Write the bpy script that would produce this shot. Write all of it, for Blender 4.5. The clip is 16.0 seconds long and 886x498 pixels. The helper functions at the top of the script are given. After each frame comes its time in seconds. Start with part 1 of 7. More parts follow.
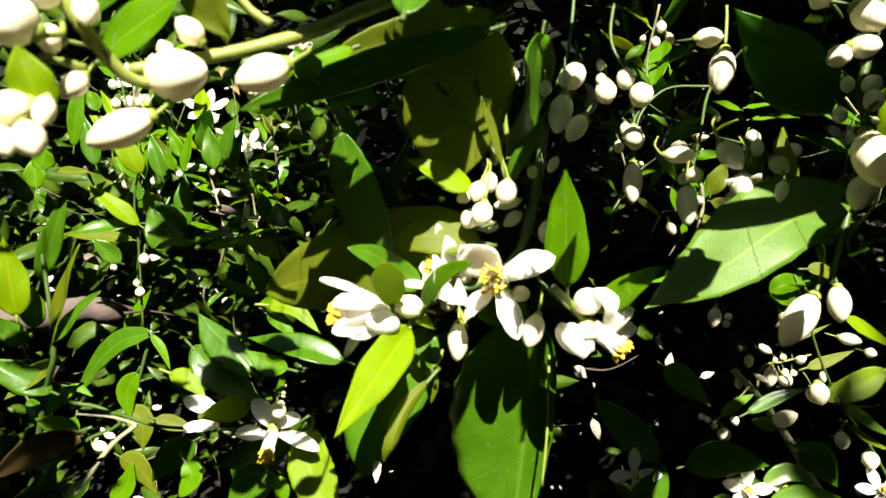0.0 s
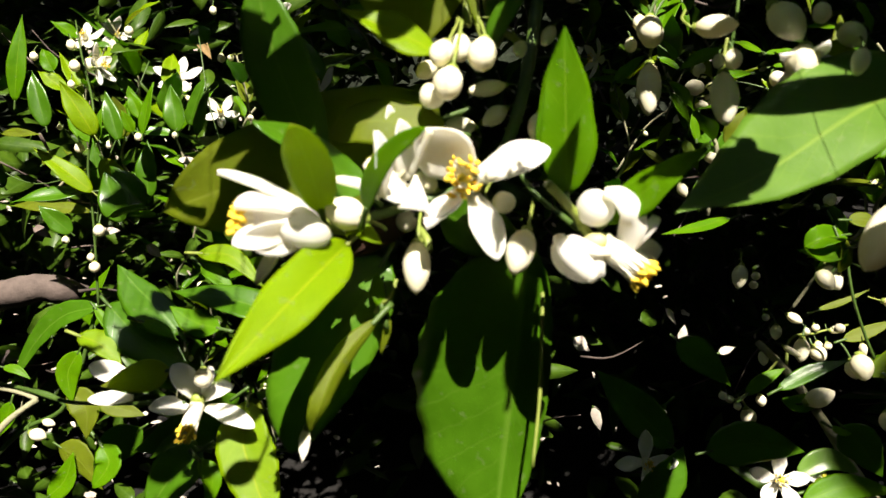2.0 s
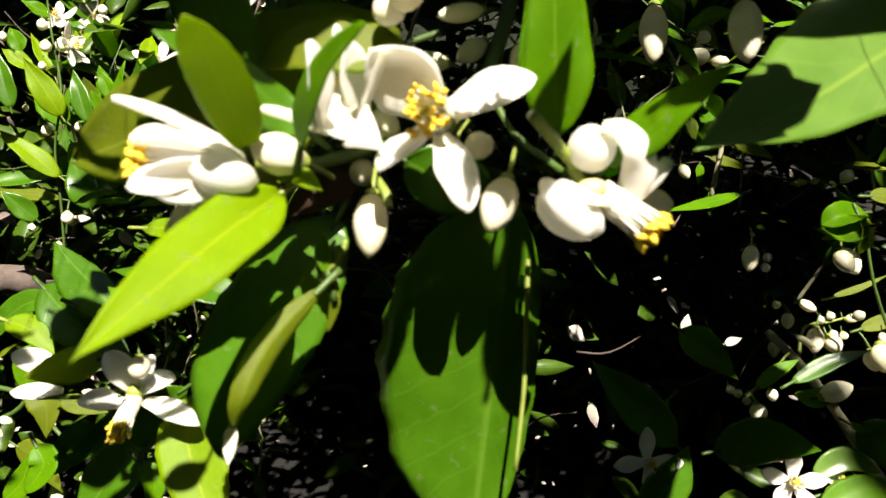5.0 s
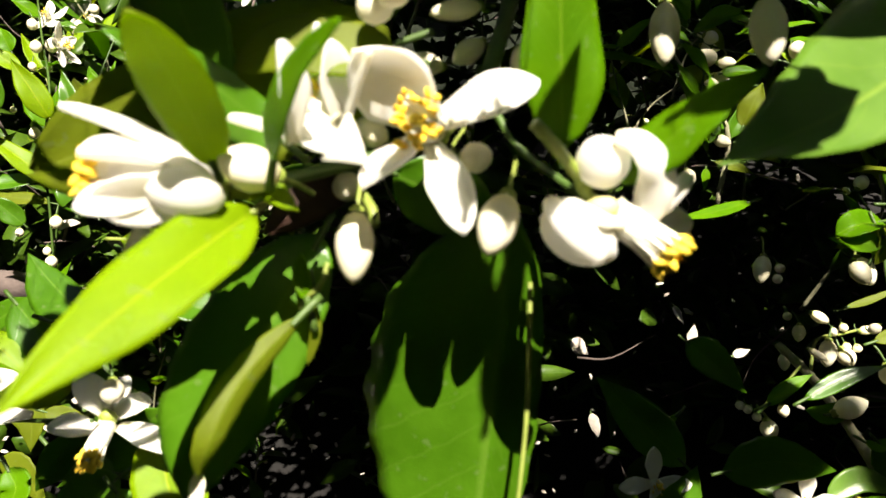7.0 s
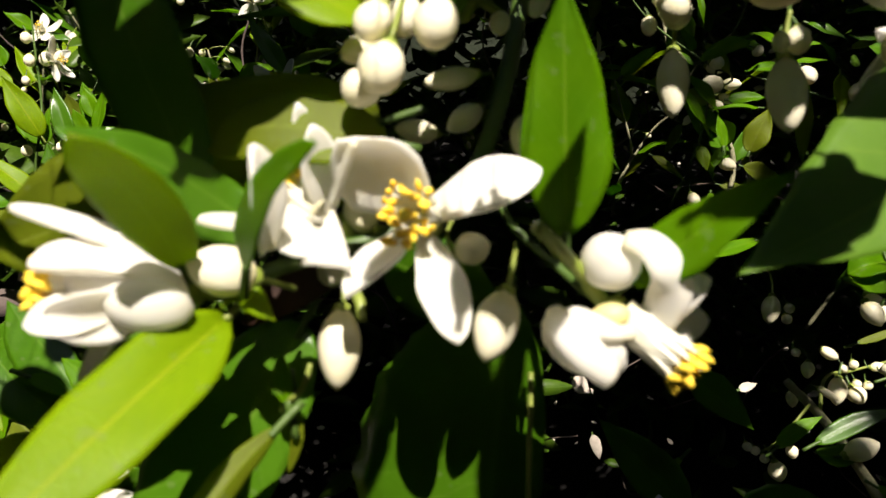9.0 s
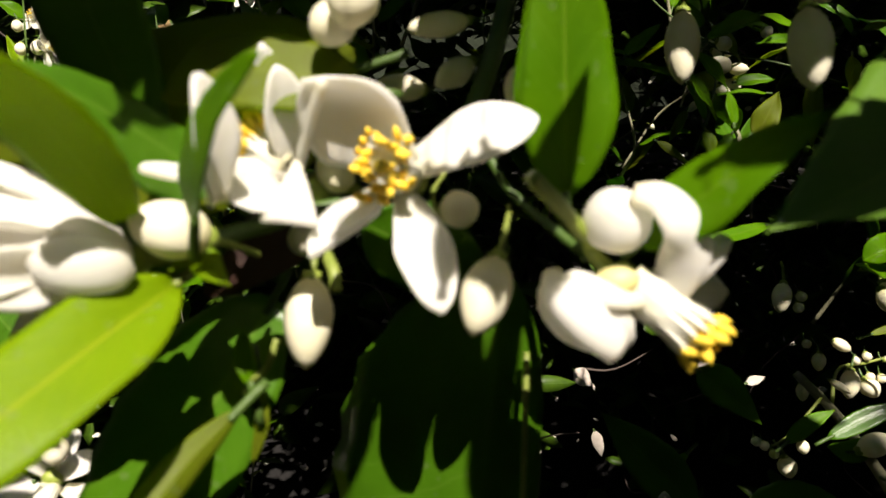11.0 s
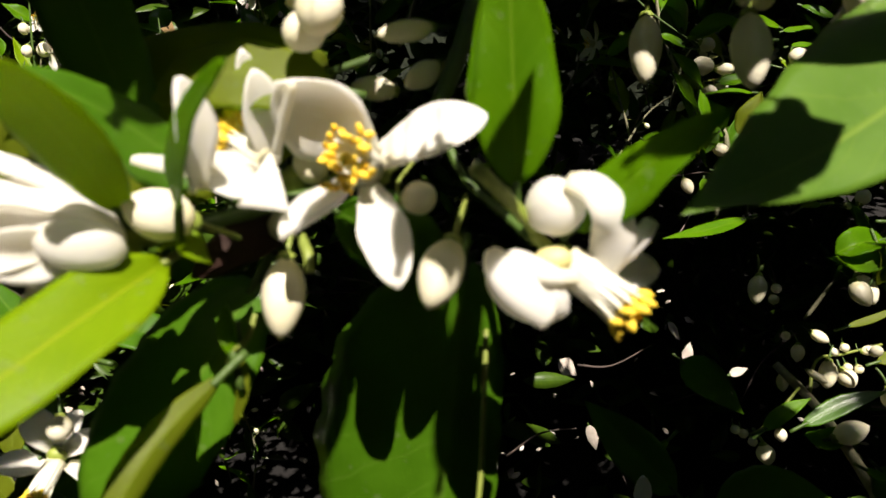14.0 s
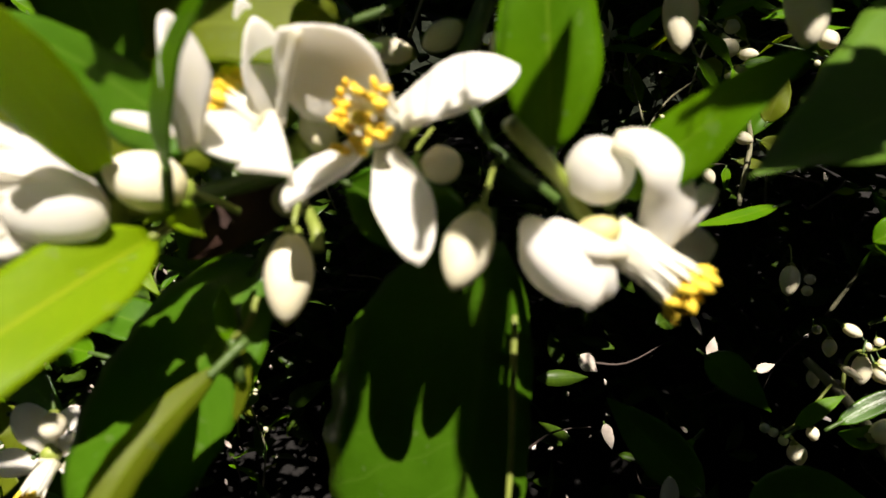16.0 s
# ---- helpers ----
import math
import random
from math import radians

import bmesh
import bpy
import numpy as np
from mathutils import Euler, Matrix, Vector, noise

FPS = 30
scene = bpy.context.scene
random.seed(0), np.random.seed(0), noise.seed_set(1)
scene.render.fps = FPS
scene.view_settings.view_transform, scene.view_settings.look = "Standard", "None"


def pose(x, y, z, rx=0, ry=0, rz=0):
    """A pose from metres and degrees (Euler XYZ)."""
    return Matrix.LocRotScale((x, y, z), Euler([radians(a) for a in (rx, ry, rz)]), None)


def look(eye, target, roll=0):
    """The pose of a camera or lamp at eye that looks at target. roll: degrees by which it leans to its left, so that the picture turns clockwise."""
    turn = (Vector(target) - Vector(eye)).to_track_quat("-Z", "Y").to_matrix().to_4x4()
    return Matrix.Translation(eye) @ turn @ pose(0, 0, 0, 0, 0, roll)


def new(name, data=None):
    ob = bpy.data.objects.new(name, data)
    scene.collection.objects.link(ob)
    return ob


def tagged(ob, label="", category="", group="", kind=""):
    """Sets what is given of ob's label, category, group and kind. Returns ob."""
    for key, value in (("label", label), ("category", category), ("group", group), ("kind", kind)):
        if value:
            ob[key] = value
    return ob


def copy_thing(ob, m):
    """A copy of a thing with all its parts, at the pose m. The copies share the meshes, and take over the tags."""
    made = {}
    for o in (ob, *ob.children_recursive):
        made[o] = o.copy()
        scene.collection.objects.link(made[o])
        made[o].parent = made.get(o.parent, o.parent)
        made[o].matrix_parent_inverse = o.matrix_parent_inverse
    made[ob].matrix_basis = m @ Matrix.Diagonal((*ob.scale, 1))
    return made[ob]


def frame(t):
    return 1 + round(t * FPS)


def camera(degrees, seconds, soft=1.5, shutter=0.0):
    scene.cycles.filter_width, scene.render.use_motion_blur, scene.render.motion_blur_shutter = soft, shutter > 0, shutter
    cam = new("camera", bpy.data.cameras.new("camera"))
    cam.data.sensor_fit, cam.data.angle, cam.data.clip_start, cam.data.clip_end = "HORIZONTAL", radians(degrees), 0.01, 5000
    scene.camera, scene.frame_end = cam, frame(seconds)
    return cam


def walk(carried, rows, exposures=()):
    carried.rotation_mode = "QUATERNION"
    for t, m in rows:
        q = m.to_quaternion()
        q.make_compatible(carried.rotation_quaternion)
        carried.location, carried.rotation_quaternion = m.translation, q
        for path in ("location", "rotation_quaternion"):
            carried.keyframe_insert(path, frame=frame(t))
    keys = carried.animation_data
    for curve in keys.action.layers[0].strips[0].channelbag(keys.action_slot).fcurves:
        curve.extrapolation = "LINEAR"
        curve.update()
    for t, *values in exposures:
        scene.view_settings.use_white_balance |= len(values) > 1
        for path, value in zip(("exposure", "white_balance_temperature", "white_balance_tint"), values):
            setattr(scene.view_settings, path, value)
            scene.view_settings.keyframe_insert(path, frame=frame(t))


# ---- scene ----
cam = camera(69.1, 16.0)
cam.data.dof.use_dof, cam.data.dof.focus_distance, cam.data.dof.aperture_fstop = True, 0.42, 30.0
METRES, EYE, TILT, LEAN, TURN = 0.22, 1.0, -25.0, 0.0, 0.0
ROWS = [
    (0.0, 0.0, 0.0, 0.0, 0.0, 0.0, -0.0),
    (0.5, 0.0142, 0.0539, -0.0133, -0.08, -0.03, 0.03),
    (1.0, 0.0386, 0.1394, -0.0583, -0.13, -0.06, 0.03),
    (1.5, 0.0608, 0.1974, -0.0891, -0.21, -0.05, 0.06),
    (2.0, 0.043, 0.2335, -0.1055, -0.2, -0.01, 0.01),
    (2.5, 0.0374, 0.2416, -0.0941, -0.29, -0.08, 0.02),
    (3.0, 0.0331, 0.2525, -0.0976, -0.36, -0.1, 0.02),
    (3.5, 0.056, 0.2449, -0.0897, -0.43, -0.03, -0.06),
    (4.0, 0.0728, 0.2801, -0.1124, -0.49, -0.16, 0.0),
    (6.5, 0.0699, 0.4013, -0.1358, -0.51, -0.07, 0.01),
    (7.0, 0.0771, 0.4058, -0.1245, -0.53, -0.08, -0.02),
    (7.5, 0.0777, 0.4019, -0.0918, -0.49, -0.12, -0.06),
    (8.0, 0.0543, 0.4102, -0.0828, -0.46, -0.12, -0.07),
    (8.5, 0.0634, 0.4169, -0.0651, -0.48, -0.09, -0.09),
    (9.0, 0.0822, 0.4436, -0.0599, -0.49, -0.04, -0.09),
    (11.5, 0.0933, 0.4936, -0.0841, -0.24, -0.2, -0.12),
    (12.0, 0.0809, 0.4692, -0.0406, -0.16, -0.11, -0.09),
    (12.5, 0.0855, 0.4401, -0.0418, -0.15, -0.12, -0.12),
    (13.0, 0.1053, 0.4305, -0.0643, -0.11, -0.17, -0.05),
    (13.5, 0.1115, 0.443, -0.0813, -0.08, -0.26, -0.05),
    (14.0, 0.1207, 0.4496, -0.0917, 0.07, -0.17, -0.1),
    (14.5, 0.097, 0.4448, -0.0849, 0.22, -0.15, 0.07),
    (15.0, 0.0863, 0.448, -0.0766, 0.37, -0.19, 0.03),
    (15.5, 0.1103, 0.4683, -0.0817, 0.58, -0.26, 0.01),
    (16.0, 0.1111, 0.4979, -0.1061, 0.86, -0.28, 0.08),
]
EXPOSURES = [(0.0, 1.86, 6680, 11), (1.0, 1.56, 6680, 11), (4.0, 1.5, 6680, 12), (6.5, 1.93, 6720, 11), (7.0, 1.8, 6720, 12), (7.6, 1.52, 6680, 13), (8.0, 1.45, 6680, 13), (9.0, 1.09, 6680, 14), (12.5, 1.02, 6680, 15), (16.0, 1.04, 6650, 16)]
walk(cam, [(t, pose(0, 0, EYE, TILT, LEAN, TURN) @ pose(METRES * x, METRES * y, METRES * z, 90 + pitch, roll, yaw)) for t, x, y, z, yaw, pitch, roll in ROWS], EXPOSURES)

# ---- world, sun, exposure ----
SUN_DIR = Vector((-0.10, 0.34, -0.93)).normalized()
world = bpy.data.worlds.new("sky")
scene.world = world
world.use_nodes = True
wn = world.node_tree.nodes
sky = wn.new("ShaderNodeTexSky")
sky.sky_type = "NISHITA"
sky.sun_disc = False
sky.sun_elevation = math.asin(-SUN_DIR.z)
sky.sun_rotation = math.atan2(-SUN_DIR.x, -SUN_DIR.y)
world.node_tree.links.new(sky.outputs[0], wn["Background"].inputs[0])
wn["Background"].inputs[1].default_value = 0.05
sun_data = bpy.data.lights.new("sun", "SUN")
sun_data.energy, sun_data.angle, sun_data.color = 5.0, radians(0.5), (1.0, 0.94, 0.82)
sun = new("sun", sun_data)
sun.matrix_world = look((0, 0, 3), Vector((0, 0, 3)) + SUN_DIR)


# ---- materials ----
def base_material(name):
    m = bpy.data.materials.new(name)
    m.use_nodes = True
    nt = m.node_tree
    return m, nt, nt.nodes["Principled BSDF"], nt.nodes["Material Output"]


def node(nt, kind, **inputs):
    n = nt.nodes.new(kind)
    for key, value in inputs.items():
        n.inputs[key.replace("_", " ")].default_value = value
    return n


def mix_colour(nt, a, b, fac, blend="MIX"):
    n = nt.nodes.new("ShaderNodeMix")
    n.data_type, n.blend_type = "RGBA", blend
    for socket, value in ((n.inputs[0], fac), (n.inputs[6], a), (n.inputs[7], b)):
        if isinstance(value, (int, float)):
            socket.default_value = value
        elif isinstance(value, tuple):
            socket.default_value = (*value, 1)
        else:
            nt.links.new(value, socket)
    return n.outputs[2]


def math_node(nt, op, a, b=0.0, clamp=False):
    n = nt.nodes.new("ShaderNodeMath")
    n.operation, n.use_clamp = op, clamp
    for socket, value in zip(n.inputs, (a, b)):
        if isinstance(value, (int, float)):
            socket.default_value = value
        else:
            nt.links.new(value, socket)
    return n.outputs[0]


def ramp(nt, fac, lo, hi):
    n = nt.nodes.new("ShaderNodeMapRange")
    n.inputs[1].default_value, n.inputs[2].default_value = lo, hi
    nt.links.new(fac, n.inputs[0])
    return n.outputs[0]


def leaf_material(name, dark, light, vein, through_colour, share, rough=0.36, island=False, gloss=0.3):
    """Leaf blade: mottled green with pinnate veins along its own length, fine bump, and light that passes through."""
    m, nt, bsdf, out = base_material(name)
    link = nt.links.new
    coord = nt.nodes.new("ShaderNodeTexCoord")
    patch = node(nt, "ShaderNodeTexNoise", Scale=140.0, Detail=3.0)
    fine = node(nt, "ShaderNodeTexNoise", Scale=1500.0, Detail=2.0)
    link(coord.outputs["Object"], patch.inputs["Vector"])
    link(coord.outputs["Object"], fine.inputs["Vector"])
    if island:
        rnd = nt.nodes.new("ShaderNodeNewGeometry").outputs["Random Per Island"]
    else:
        rnd = nt.nodes.new("ShaderNodeObjectInfo").outputs["Random"]
    tone = math_node(nt, "ADD", math_node(nt, "MULTIPLY", rnd, 0.45), math_node(nt, "MULTIPLY", ramp(nt, patch.outputs[0], 0.3, 0.7), 0.55))
    colour = mix_colour(nt, dark, light, tone)
    uv = nt.nodes.new("ShaderNodeUVMap")
    split = nt.nodes.new("ShaderNodeSeparateXYZ")
    link(uv.outputs[0], split.inputs[0])
    off = math_node(nt, "ABSOLUTE", math_node(nt, "SUBTRACT", split.outputs[1], 0.5))
    # side veins leave the midrib at an angle and bow towards the tip
    run = math_node(nt, "SUBTRACT", split.outputs[0], math_node(nt, "MULTIPLY", math_node(nt, "POWER", off, 0.85), 0.42))
    wobble = math_node(nt, "MULTIPLY", patch.outputs[0], 0.05)
    wave = math_node(nt, "ABSOLUTE", math_node(nt, "SINE", math_node(nt, "MULTIPLY", math_node(nt, "ADD", run, wobble), 31.0)))
    side_vein = math_node(nt, "SUBTRACT", 1.0, ramp(nt, wave, 0.0, 0.16), True)
    mid_vein = math_node(nt, "SUBTRACT", 1.0, ramp(nt, off, 0.008, 0.03), True)
    veins = math_node(nt, "MAXIMUM", math_node(nt, "MULTIPLY", side_vein, 0.45), mid_vein)
    colour = mix_colour(nt, colour, vein, math_node(nt, "MULTIPLY", veins, 0.55))
    # dust and old spots
    spot = node(nt, "ShaderNodeTexNoise", Scale=420.0, Detail=1.0)
    link(coord.outputs["Object"], spot.inputs["Vector"])
    colour = mix_colour(nt, colour, (0.16, 0.2, 0.08), math_node(nt, "MULTIPLY", ramp(nt, spot.outputs[0], 0.66, 0.74), 0.25))
    link(colour, bsdf.inputs["Base Color"])
    bsdf.inputs["Roughness"].default_value = rough
    bsdf.inputs["Specular IOR Level"].default_value = gloss
    bump = node(nt, "ShaderNodeBump", Strength=0.22, Distance=0.0004)
    height = math_node(nt, "ADD", math_node(nt, "MULTIPLY", fine.outputs[0], 0.5), math_node(nt, "MULTIPLY", veins, -0.35))
    height = math_node(nt, "ADD", height, patch.outputs[0])
    link(height, bump.inputs["Height"])
    link(bump.outputs[0], bsdf.inputs["Normal"])
    trans = node(nt, "ShaderNodeBsdfTranslucent")
    link(mix_colour(nt, through_colour, colour, 0.25), trans.inputs[0])
    mixer = node(nt, "ShaderNodeMixShader", Fac=share)
    link(bsdf.outputs[0], mixer.inputs[1])
    link(trans.outputs[0], mixer.inputs[2])
    link(mixer.outputs[0], out.inputs[0])
    return m


def petal_material(name, colour, tint, share, rough=0.5):
    """Waxy white petal tissue with faint lengthwise streaks, a cream tint and some light passing through."""
    m, nt, bsdf, out = base_material(name)
    link = nt.links.new
    coord = nt.nodes.new("ShaderNodeTexCoord")
    cloud = node(nt, "ShaderNodeTexNoise", Scale=260.0, Detail=3.0)
    link(coord.outputs["Object"], cloud.inputs["Vector"])
    grain = node(nt, "ShaderNodeTexNoise", Scale=2200.0, Detail=1.0)
    link(coord.outputs["Object"], grain.inputs["Vector"])
    uv = nt.nodes.new("ShaderNodeUVMap")
    split = nt.nodes.new("ShaderNodeSeparateXYZ")
    link(uv.outputs[0], split.inputs[0])
    foot = math_node(nt, "SUBTRACT", 1.0, ramp(nt, split.outputs[0], 0.0, 0.3), True)
    fac = math_node(nt, "ADD", math_node(nt, "MULTIPLY", ramp(nt, cloud.outputs[0], 0.4, 0.75), 0.4), math_node(nt, "MULTIPLY", foot, 0.6), True)
    col = mix_colour(nt, colour, tint, fac)
    link(col, bsdf.inputs["Base Color"])
    bsdf.inputs["Roughness"].default_value = rough
    streak = math_node(nt, "SINE", math_node(nt, "MULTIPLY", split.outputs[1], 70.0))
    bump = node(nt, "ShaderNodeBump", Strength=0.12, Distance=0.0003)
    link(math_node(nt, "ADD", math_node(nt, "MULTIPLY", streak, 0.08), grain.outputs[0]), bump.inputs["Height"])
    link(bump.outputs[0], bsdf.inputs["Normal"])
    trans = node(nt, "ShaderNodeBsdfTranslucent")
    link(col, trans.inputs[0])
    mixer = node(nt, "ShaderNodeMixShader", Fac=share)
    link(bsdf.outputs[0], mixer.inputs[1])
    link(trans.outputs[0], mixer.inputs[2])
    link(mixer.outputs[0], out.inputs[0])
    return m


def mottled(name, a, b, scale, rough, bump_size=0.0005, extra=None):
    """Plain tissue, bark or soil: two colours mixed by noise at two scales."""
    m, nt, bsdf, out = base_material(name)
    link = nt.links.new
    coord = nt.nodes.new("ShaderNodeTexCoord")
    n1 = node(nt, "ShaderNodeTexNoise", Scale=scale, Detail=6.0, Roughness=0.65)
    n2 = node(nt, "ShaderNodeTexNoise", Scale=scale * 0.17, Detail=2.0)
    for n in (n1, n2):
        link(coord.outputs["Object"], n.inputs["Vector"])
    fac = math_node(nt, "ADD", math_node(nt, "MULTIPLY", ramp(nt, n1.outputs[0], 0.3, 0.7), 0.6), math_node(nt, "MULTIPLY", ramp(nt, n2.outputs[0], 0.3, 0.7), 0.4))
    col = mix_colour(nt, a, b, fac)
    if extra:
        rnd = nt.nodes.new("ShaderNodeNewGeometry").outputs["Random Per Island"]
        col = mix_colour(nt, col, extra, math_node(nt, "MULTIPLY", rnd, 0.8))
    link(col, bsdf.inputs["Base Color"])
    bsdf.inputs["Roughness"].default_value = rough
    bump = node(nt, "ShaderNodeBump", Strength=0.5, Distance=bump_size)
    link(n1.outputs[0], bump.inputs["Height"])
    link(bump.outputs[0], bsdf.inputs["Normal"])
    return m


MATURE = leaf_material("mature_leaf", (0.036, 0.108, 0.002), (0.064, 0.165, 0.006), (0.11, 0.21, 0.02), (0.29, 0.68, 0.006), 0.28, 0.30, False, 0.52)
YOUNG = leaf_material("young_leaf", (0.128, 0.230, 0.001), (0.178, 0.288, 0.001), (0.32, 0.36, 0.01), (0.74, 0.84, 0.004), 0.40, 0.46, False, 0.18)
FRESH = leaf_material("fresh_leaf", (0.052, 0.152, 0.001), (0.092, 0.208, 0.001), (0.15, 0.27, 0.012), (0.46, 0.80, 0.004), 0.34, 0.42, False, 0.12)
OLIVE = leaf_material("leaf_underside", (0.112, 0.145, 0.004), (0.170, 0.205, 0.008), (0.22, 0.26, 0.03), (0.56, 0.76, 0.012), 0.54, 0.55)
# darker than the other leaves: the background's deep shade is in the colour
SHADY = leaf_material("shade_dark_leaf", (0.022, 0.058, 0.003), (0.062, 0.120, 0.007), (0.09, 0.16, 0.03), (0.09, 0.26, 0.004), 0.24, 0.42, True, 0.3)
WAXY = leaf_material("waxy_leaf", (0.068, 0.148, 0.012), (0.108, 0.205, 0.024), (0.18, 0.27, 0.03), (0.30, 0.68, 0.008), 0.24, 0.32, False, 0.55)
PETAL = petal_material("petal", (0.93, 0.915, 0.88), (0.88, 0.84, 0.64), 0.46)
BUD = petal_material("bud_skin", (0.90, 0.85, 0.66), (0.78, 0.72, 0.30), 0.16, 0.42)
FILAMENT = petal_material("filament", (0.86, 0.84, 0.74), (0.84, 0.80, 0.50), 0.25)
ANTHER = mottled("anther", (0.88, 0.53, 0.016), (0.96, 0.74, 0.08), 1800.0, 0.7, 0.0003)
TAN = mottled("tan_leaf", (0.14, 0.085, 0.025), (0.24, 0.15, 0.05), 300.0, 0.75, 0.0006)
STIGMA = mottled("stigma", (0.62, 0.50, 0.02), (0.75, 0.65, 0.08), 1200.0, 0.45, 0.0002)
OVARY = petal_material("ovary_skin", (0.80, 0.72, 0.34), (0.72, 0.66, 0.20), 0.30)
CALYX = mottled("calyx", (0.15, 0.22, 0.025), (0.28, 0.33, 0.06), 600.0, 0.5, 0.0002)
GREEN_STEM = mottled("green_stem", (0.030, 0.070, 0.008), (0.065, 0.115, 0.018), 500.0, 0.5, 0.0003)
PALE_STEM = mottled("pale_stem", (0.13, 0.18, 0.025), (0.24, 0.28, 0.055), 400.0, 0.5, 0.0003)
BARK = mottled("bark", (0.16, 0.16, 0.09), (0.34, 0.32, 0.20), 300.0, 0.85, 0.0012)
LIMB_BARK = mottled("limb_bark", (0.06, 0.044, 0.038), (0.14, 0.105, 0.092), 120.0, 0.9, 0.002)
DEAD = mottled("dry_leaf", (0.016, 0.005, 0.002), (0.045, 0.015, 0.006), 300.0, 0.75, 0.0006)
# near-black soil: the shade under the trees is put into its colour
SHADE_SOIL = mottled("soil", (0.0014, 0.0011, 0.0009), (0.0045, 0.0034, 0.0028), 45.0, 0.95, 0.01)
# the added ring's near-black green holds the distant shade in its colour
RING_SHADE = mottled("closing_ring", (0.004, 0.008, 0.002), (0.012, 0.021, 0.006), 22.0, 0.9, 0.03)
FADED = mottled("faded_petal", (0.42, 0.36, 0.30), (0.72, 0.68, 0.60), 300.0, 0.8, 0.0008, (0.30, 0.24, 0.20))
LITTER = mottled("litter", (0.025, 0.018, 0.014), (0.075, 0.055, 0.048), 200.0, 0.85, 0.001, (0.22, 0.165, 0.145))


# ---- builders ----
class Build:
    """Gathers vertices, faces and a leaf-wise uv for one mesh."""

    def __init__(self):
        self.v, self.f, self.uv = [], [], []

    def grid(self, rows, uvs, close=False):
        start, n, k = len(self.v), len(rows), len(rows[0])
        for row, urow in zip(rows, uvs):
            self.v.extend(row)
            self.uv.extend(urow)
        for i in range(n - 1):
            for j in range(k if close else k - 1):
                j2 = (j + 1) % k
                self.f.append((start + i * k + j, start + i * k + j2, start + (i + 1) * k + j2, start + (i + 1) * k + j))
        return start, n, k

    def mesh(self, name, material):
        me = bpy.data.meshes.new(name)
        me.from_pydata([tuple(p) for p in self.v], [], self.f)
        layer = me.uv_layers.new(name="uv")
        index = np.empty(len(me.loops), np.int32)
        me.loops.foreach_get("vertex_index", index)
        layer.data.foreach_set("uv", np.array(self.uv, np.float32)[index].ravel())
        me.polygons.foreach_set("use_smooth", np.ones(len(me.polygons), bool))
        me.materials.append(material)
        me.update()
        return me


def thing(name, at, label, category, group="", kind=""):
    ob = new(name)
    ob.location = at
    ob.empty_display_size = 0.01
    return tagged(ob, label, category, group, kind)


def part(name, build, material, parent, label=""):
    ob = new(name, build.mesh(name, material))
    ob.parent = parent
    if parent.parent is None:
        ob.matrix_parent_inverse = Matrix.Translation(-parent.location)
    return tagged(ob, label)


def side_frame(axis, face):
    axis = axis.normalized()
    n = face - axis * face.dot(axis)
    if n.length < 1e-4:
        n = axis.orthogonal()
    n.normalize()
    return axis, n, axis.cross(n)


def blade(b, base, tip, width, face, arc=0.0, fold=0.0, cup=0.0, thick=0.0003, profile="leaf", rows=15, cols=8, wave=0.0, seed=0, twist=0.0):
    """A leaf or petal from base to tip: it bows towards face along an arc of that many degrees, folds along its midrib, and has thickness."""
    base, tip, face = Vector(base), Vector(tip), Vector(face)
    axis, n, side = side_frame(tip - base, face)
    length, turn = (tip - base).length, radians(arc)
    rng = random.Random(seed)
    ph = [rng.uniform(0, 6.28) for _ in range(4)]
    top, low, uvs = [], [], []
    for i in range(rows + 1):
        s = i / rows
        if abs(turn) > 1e-3:
            r = length / (2 * math.sin(turn / 2))
            a = -turn / 2 + turn * s
            along, up = length / 2 + r * math.sin(a), r * (math.cos(a) - math.cos(turn / 2))
            tangent = axis * math.cos(a) - n * math.sin(a)
            norm = n * math.cos(a) + axis * math.sin(a)
        else:
            along, up, tangent, norm = length * s, 0.0, axis, n
        if twist:
            spin = Matrix.Rotation(radians(twist) * (s - 0.5), 3, tangent)
            norm, across = spin @ norm, spin @ side
        else:
            across = side
        if profile == "leaf":
            w = 3.36 * (s + 0.010) ** 0.70 * (1.003 - s) ** 1.13
        elif profile == "petal":
            w = min(1.0, 0.42 + 1.25 * s) * max(0.0, 1 - max(0.0, (s - 0.42) / 0.585) ** 2.3) ** 0.62
        else:
            w = 2.42 * (s + 0.012) ** 0.58 * (1.004 - s) ** 0.70
        w *= width / 2
        centre = base + axis * along + n * up
        trow, lrow, urow = [], [], []
        for j in range(cols + 1):
            u = 2 * j / cols - 1
            edge = 1 + wave * 0.10 * math.sin(17 * s + ph[0] + (1.3 if u > 0 else 0)) * abs(u)
            lift = fold * abs(u) * w + cup * u * u * w
            lift += wave * 0.16 * width * abs(u) * math.sin(9 * s + ph[1] + (2.0 if u > 0 else 0.0)) + wave * 0.06 * width * math.sin(5 * s + 3 * u + ph[2])
            p = centre + across * (u * w * edge) + norm * lift
            half = norm * (thick * (0.5 if abs(u) < 0.99 else 0.12))
            trow.append(p + half)
            lrow.append(p - half)
            urow.append((s, j / cols))
        top.append(trow)
        low.append(lrow)
        uvs.append(urow)
    ring = [t + l[::-1] for t, l in zip(top, low)]
    uring = [u + u[::-1] for u in uvs]
    start, rn, k = b.grid(ring, uring, True)
    b.f.append(tuple(range(start + k - 1, start - 1, -1)))
    b.f.append(tuple(range(start + (rn - 1) * k, start + rn * k)))


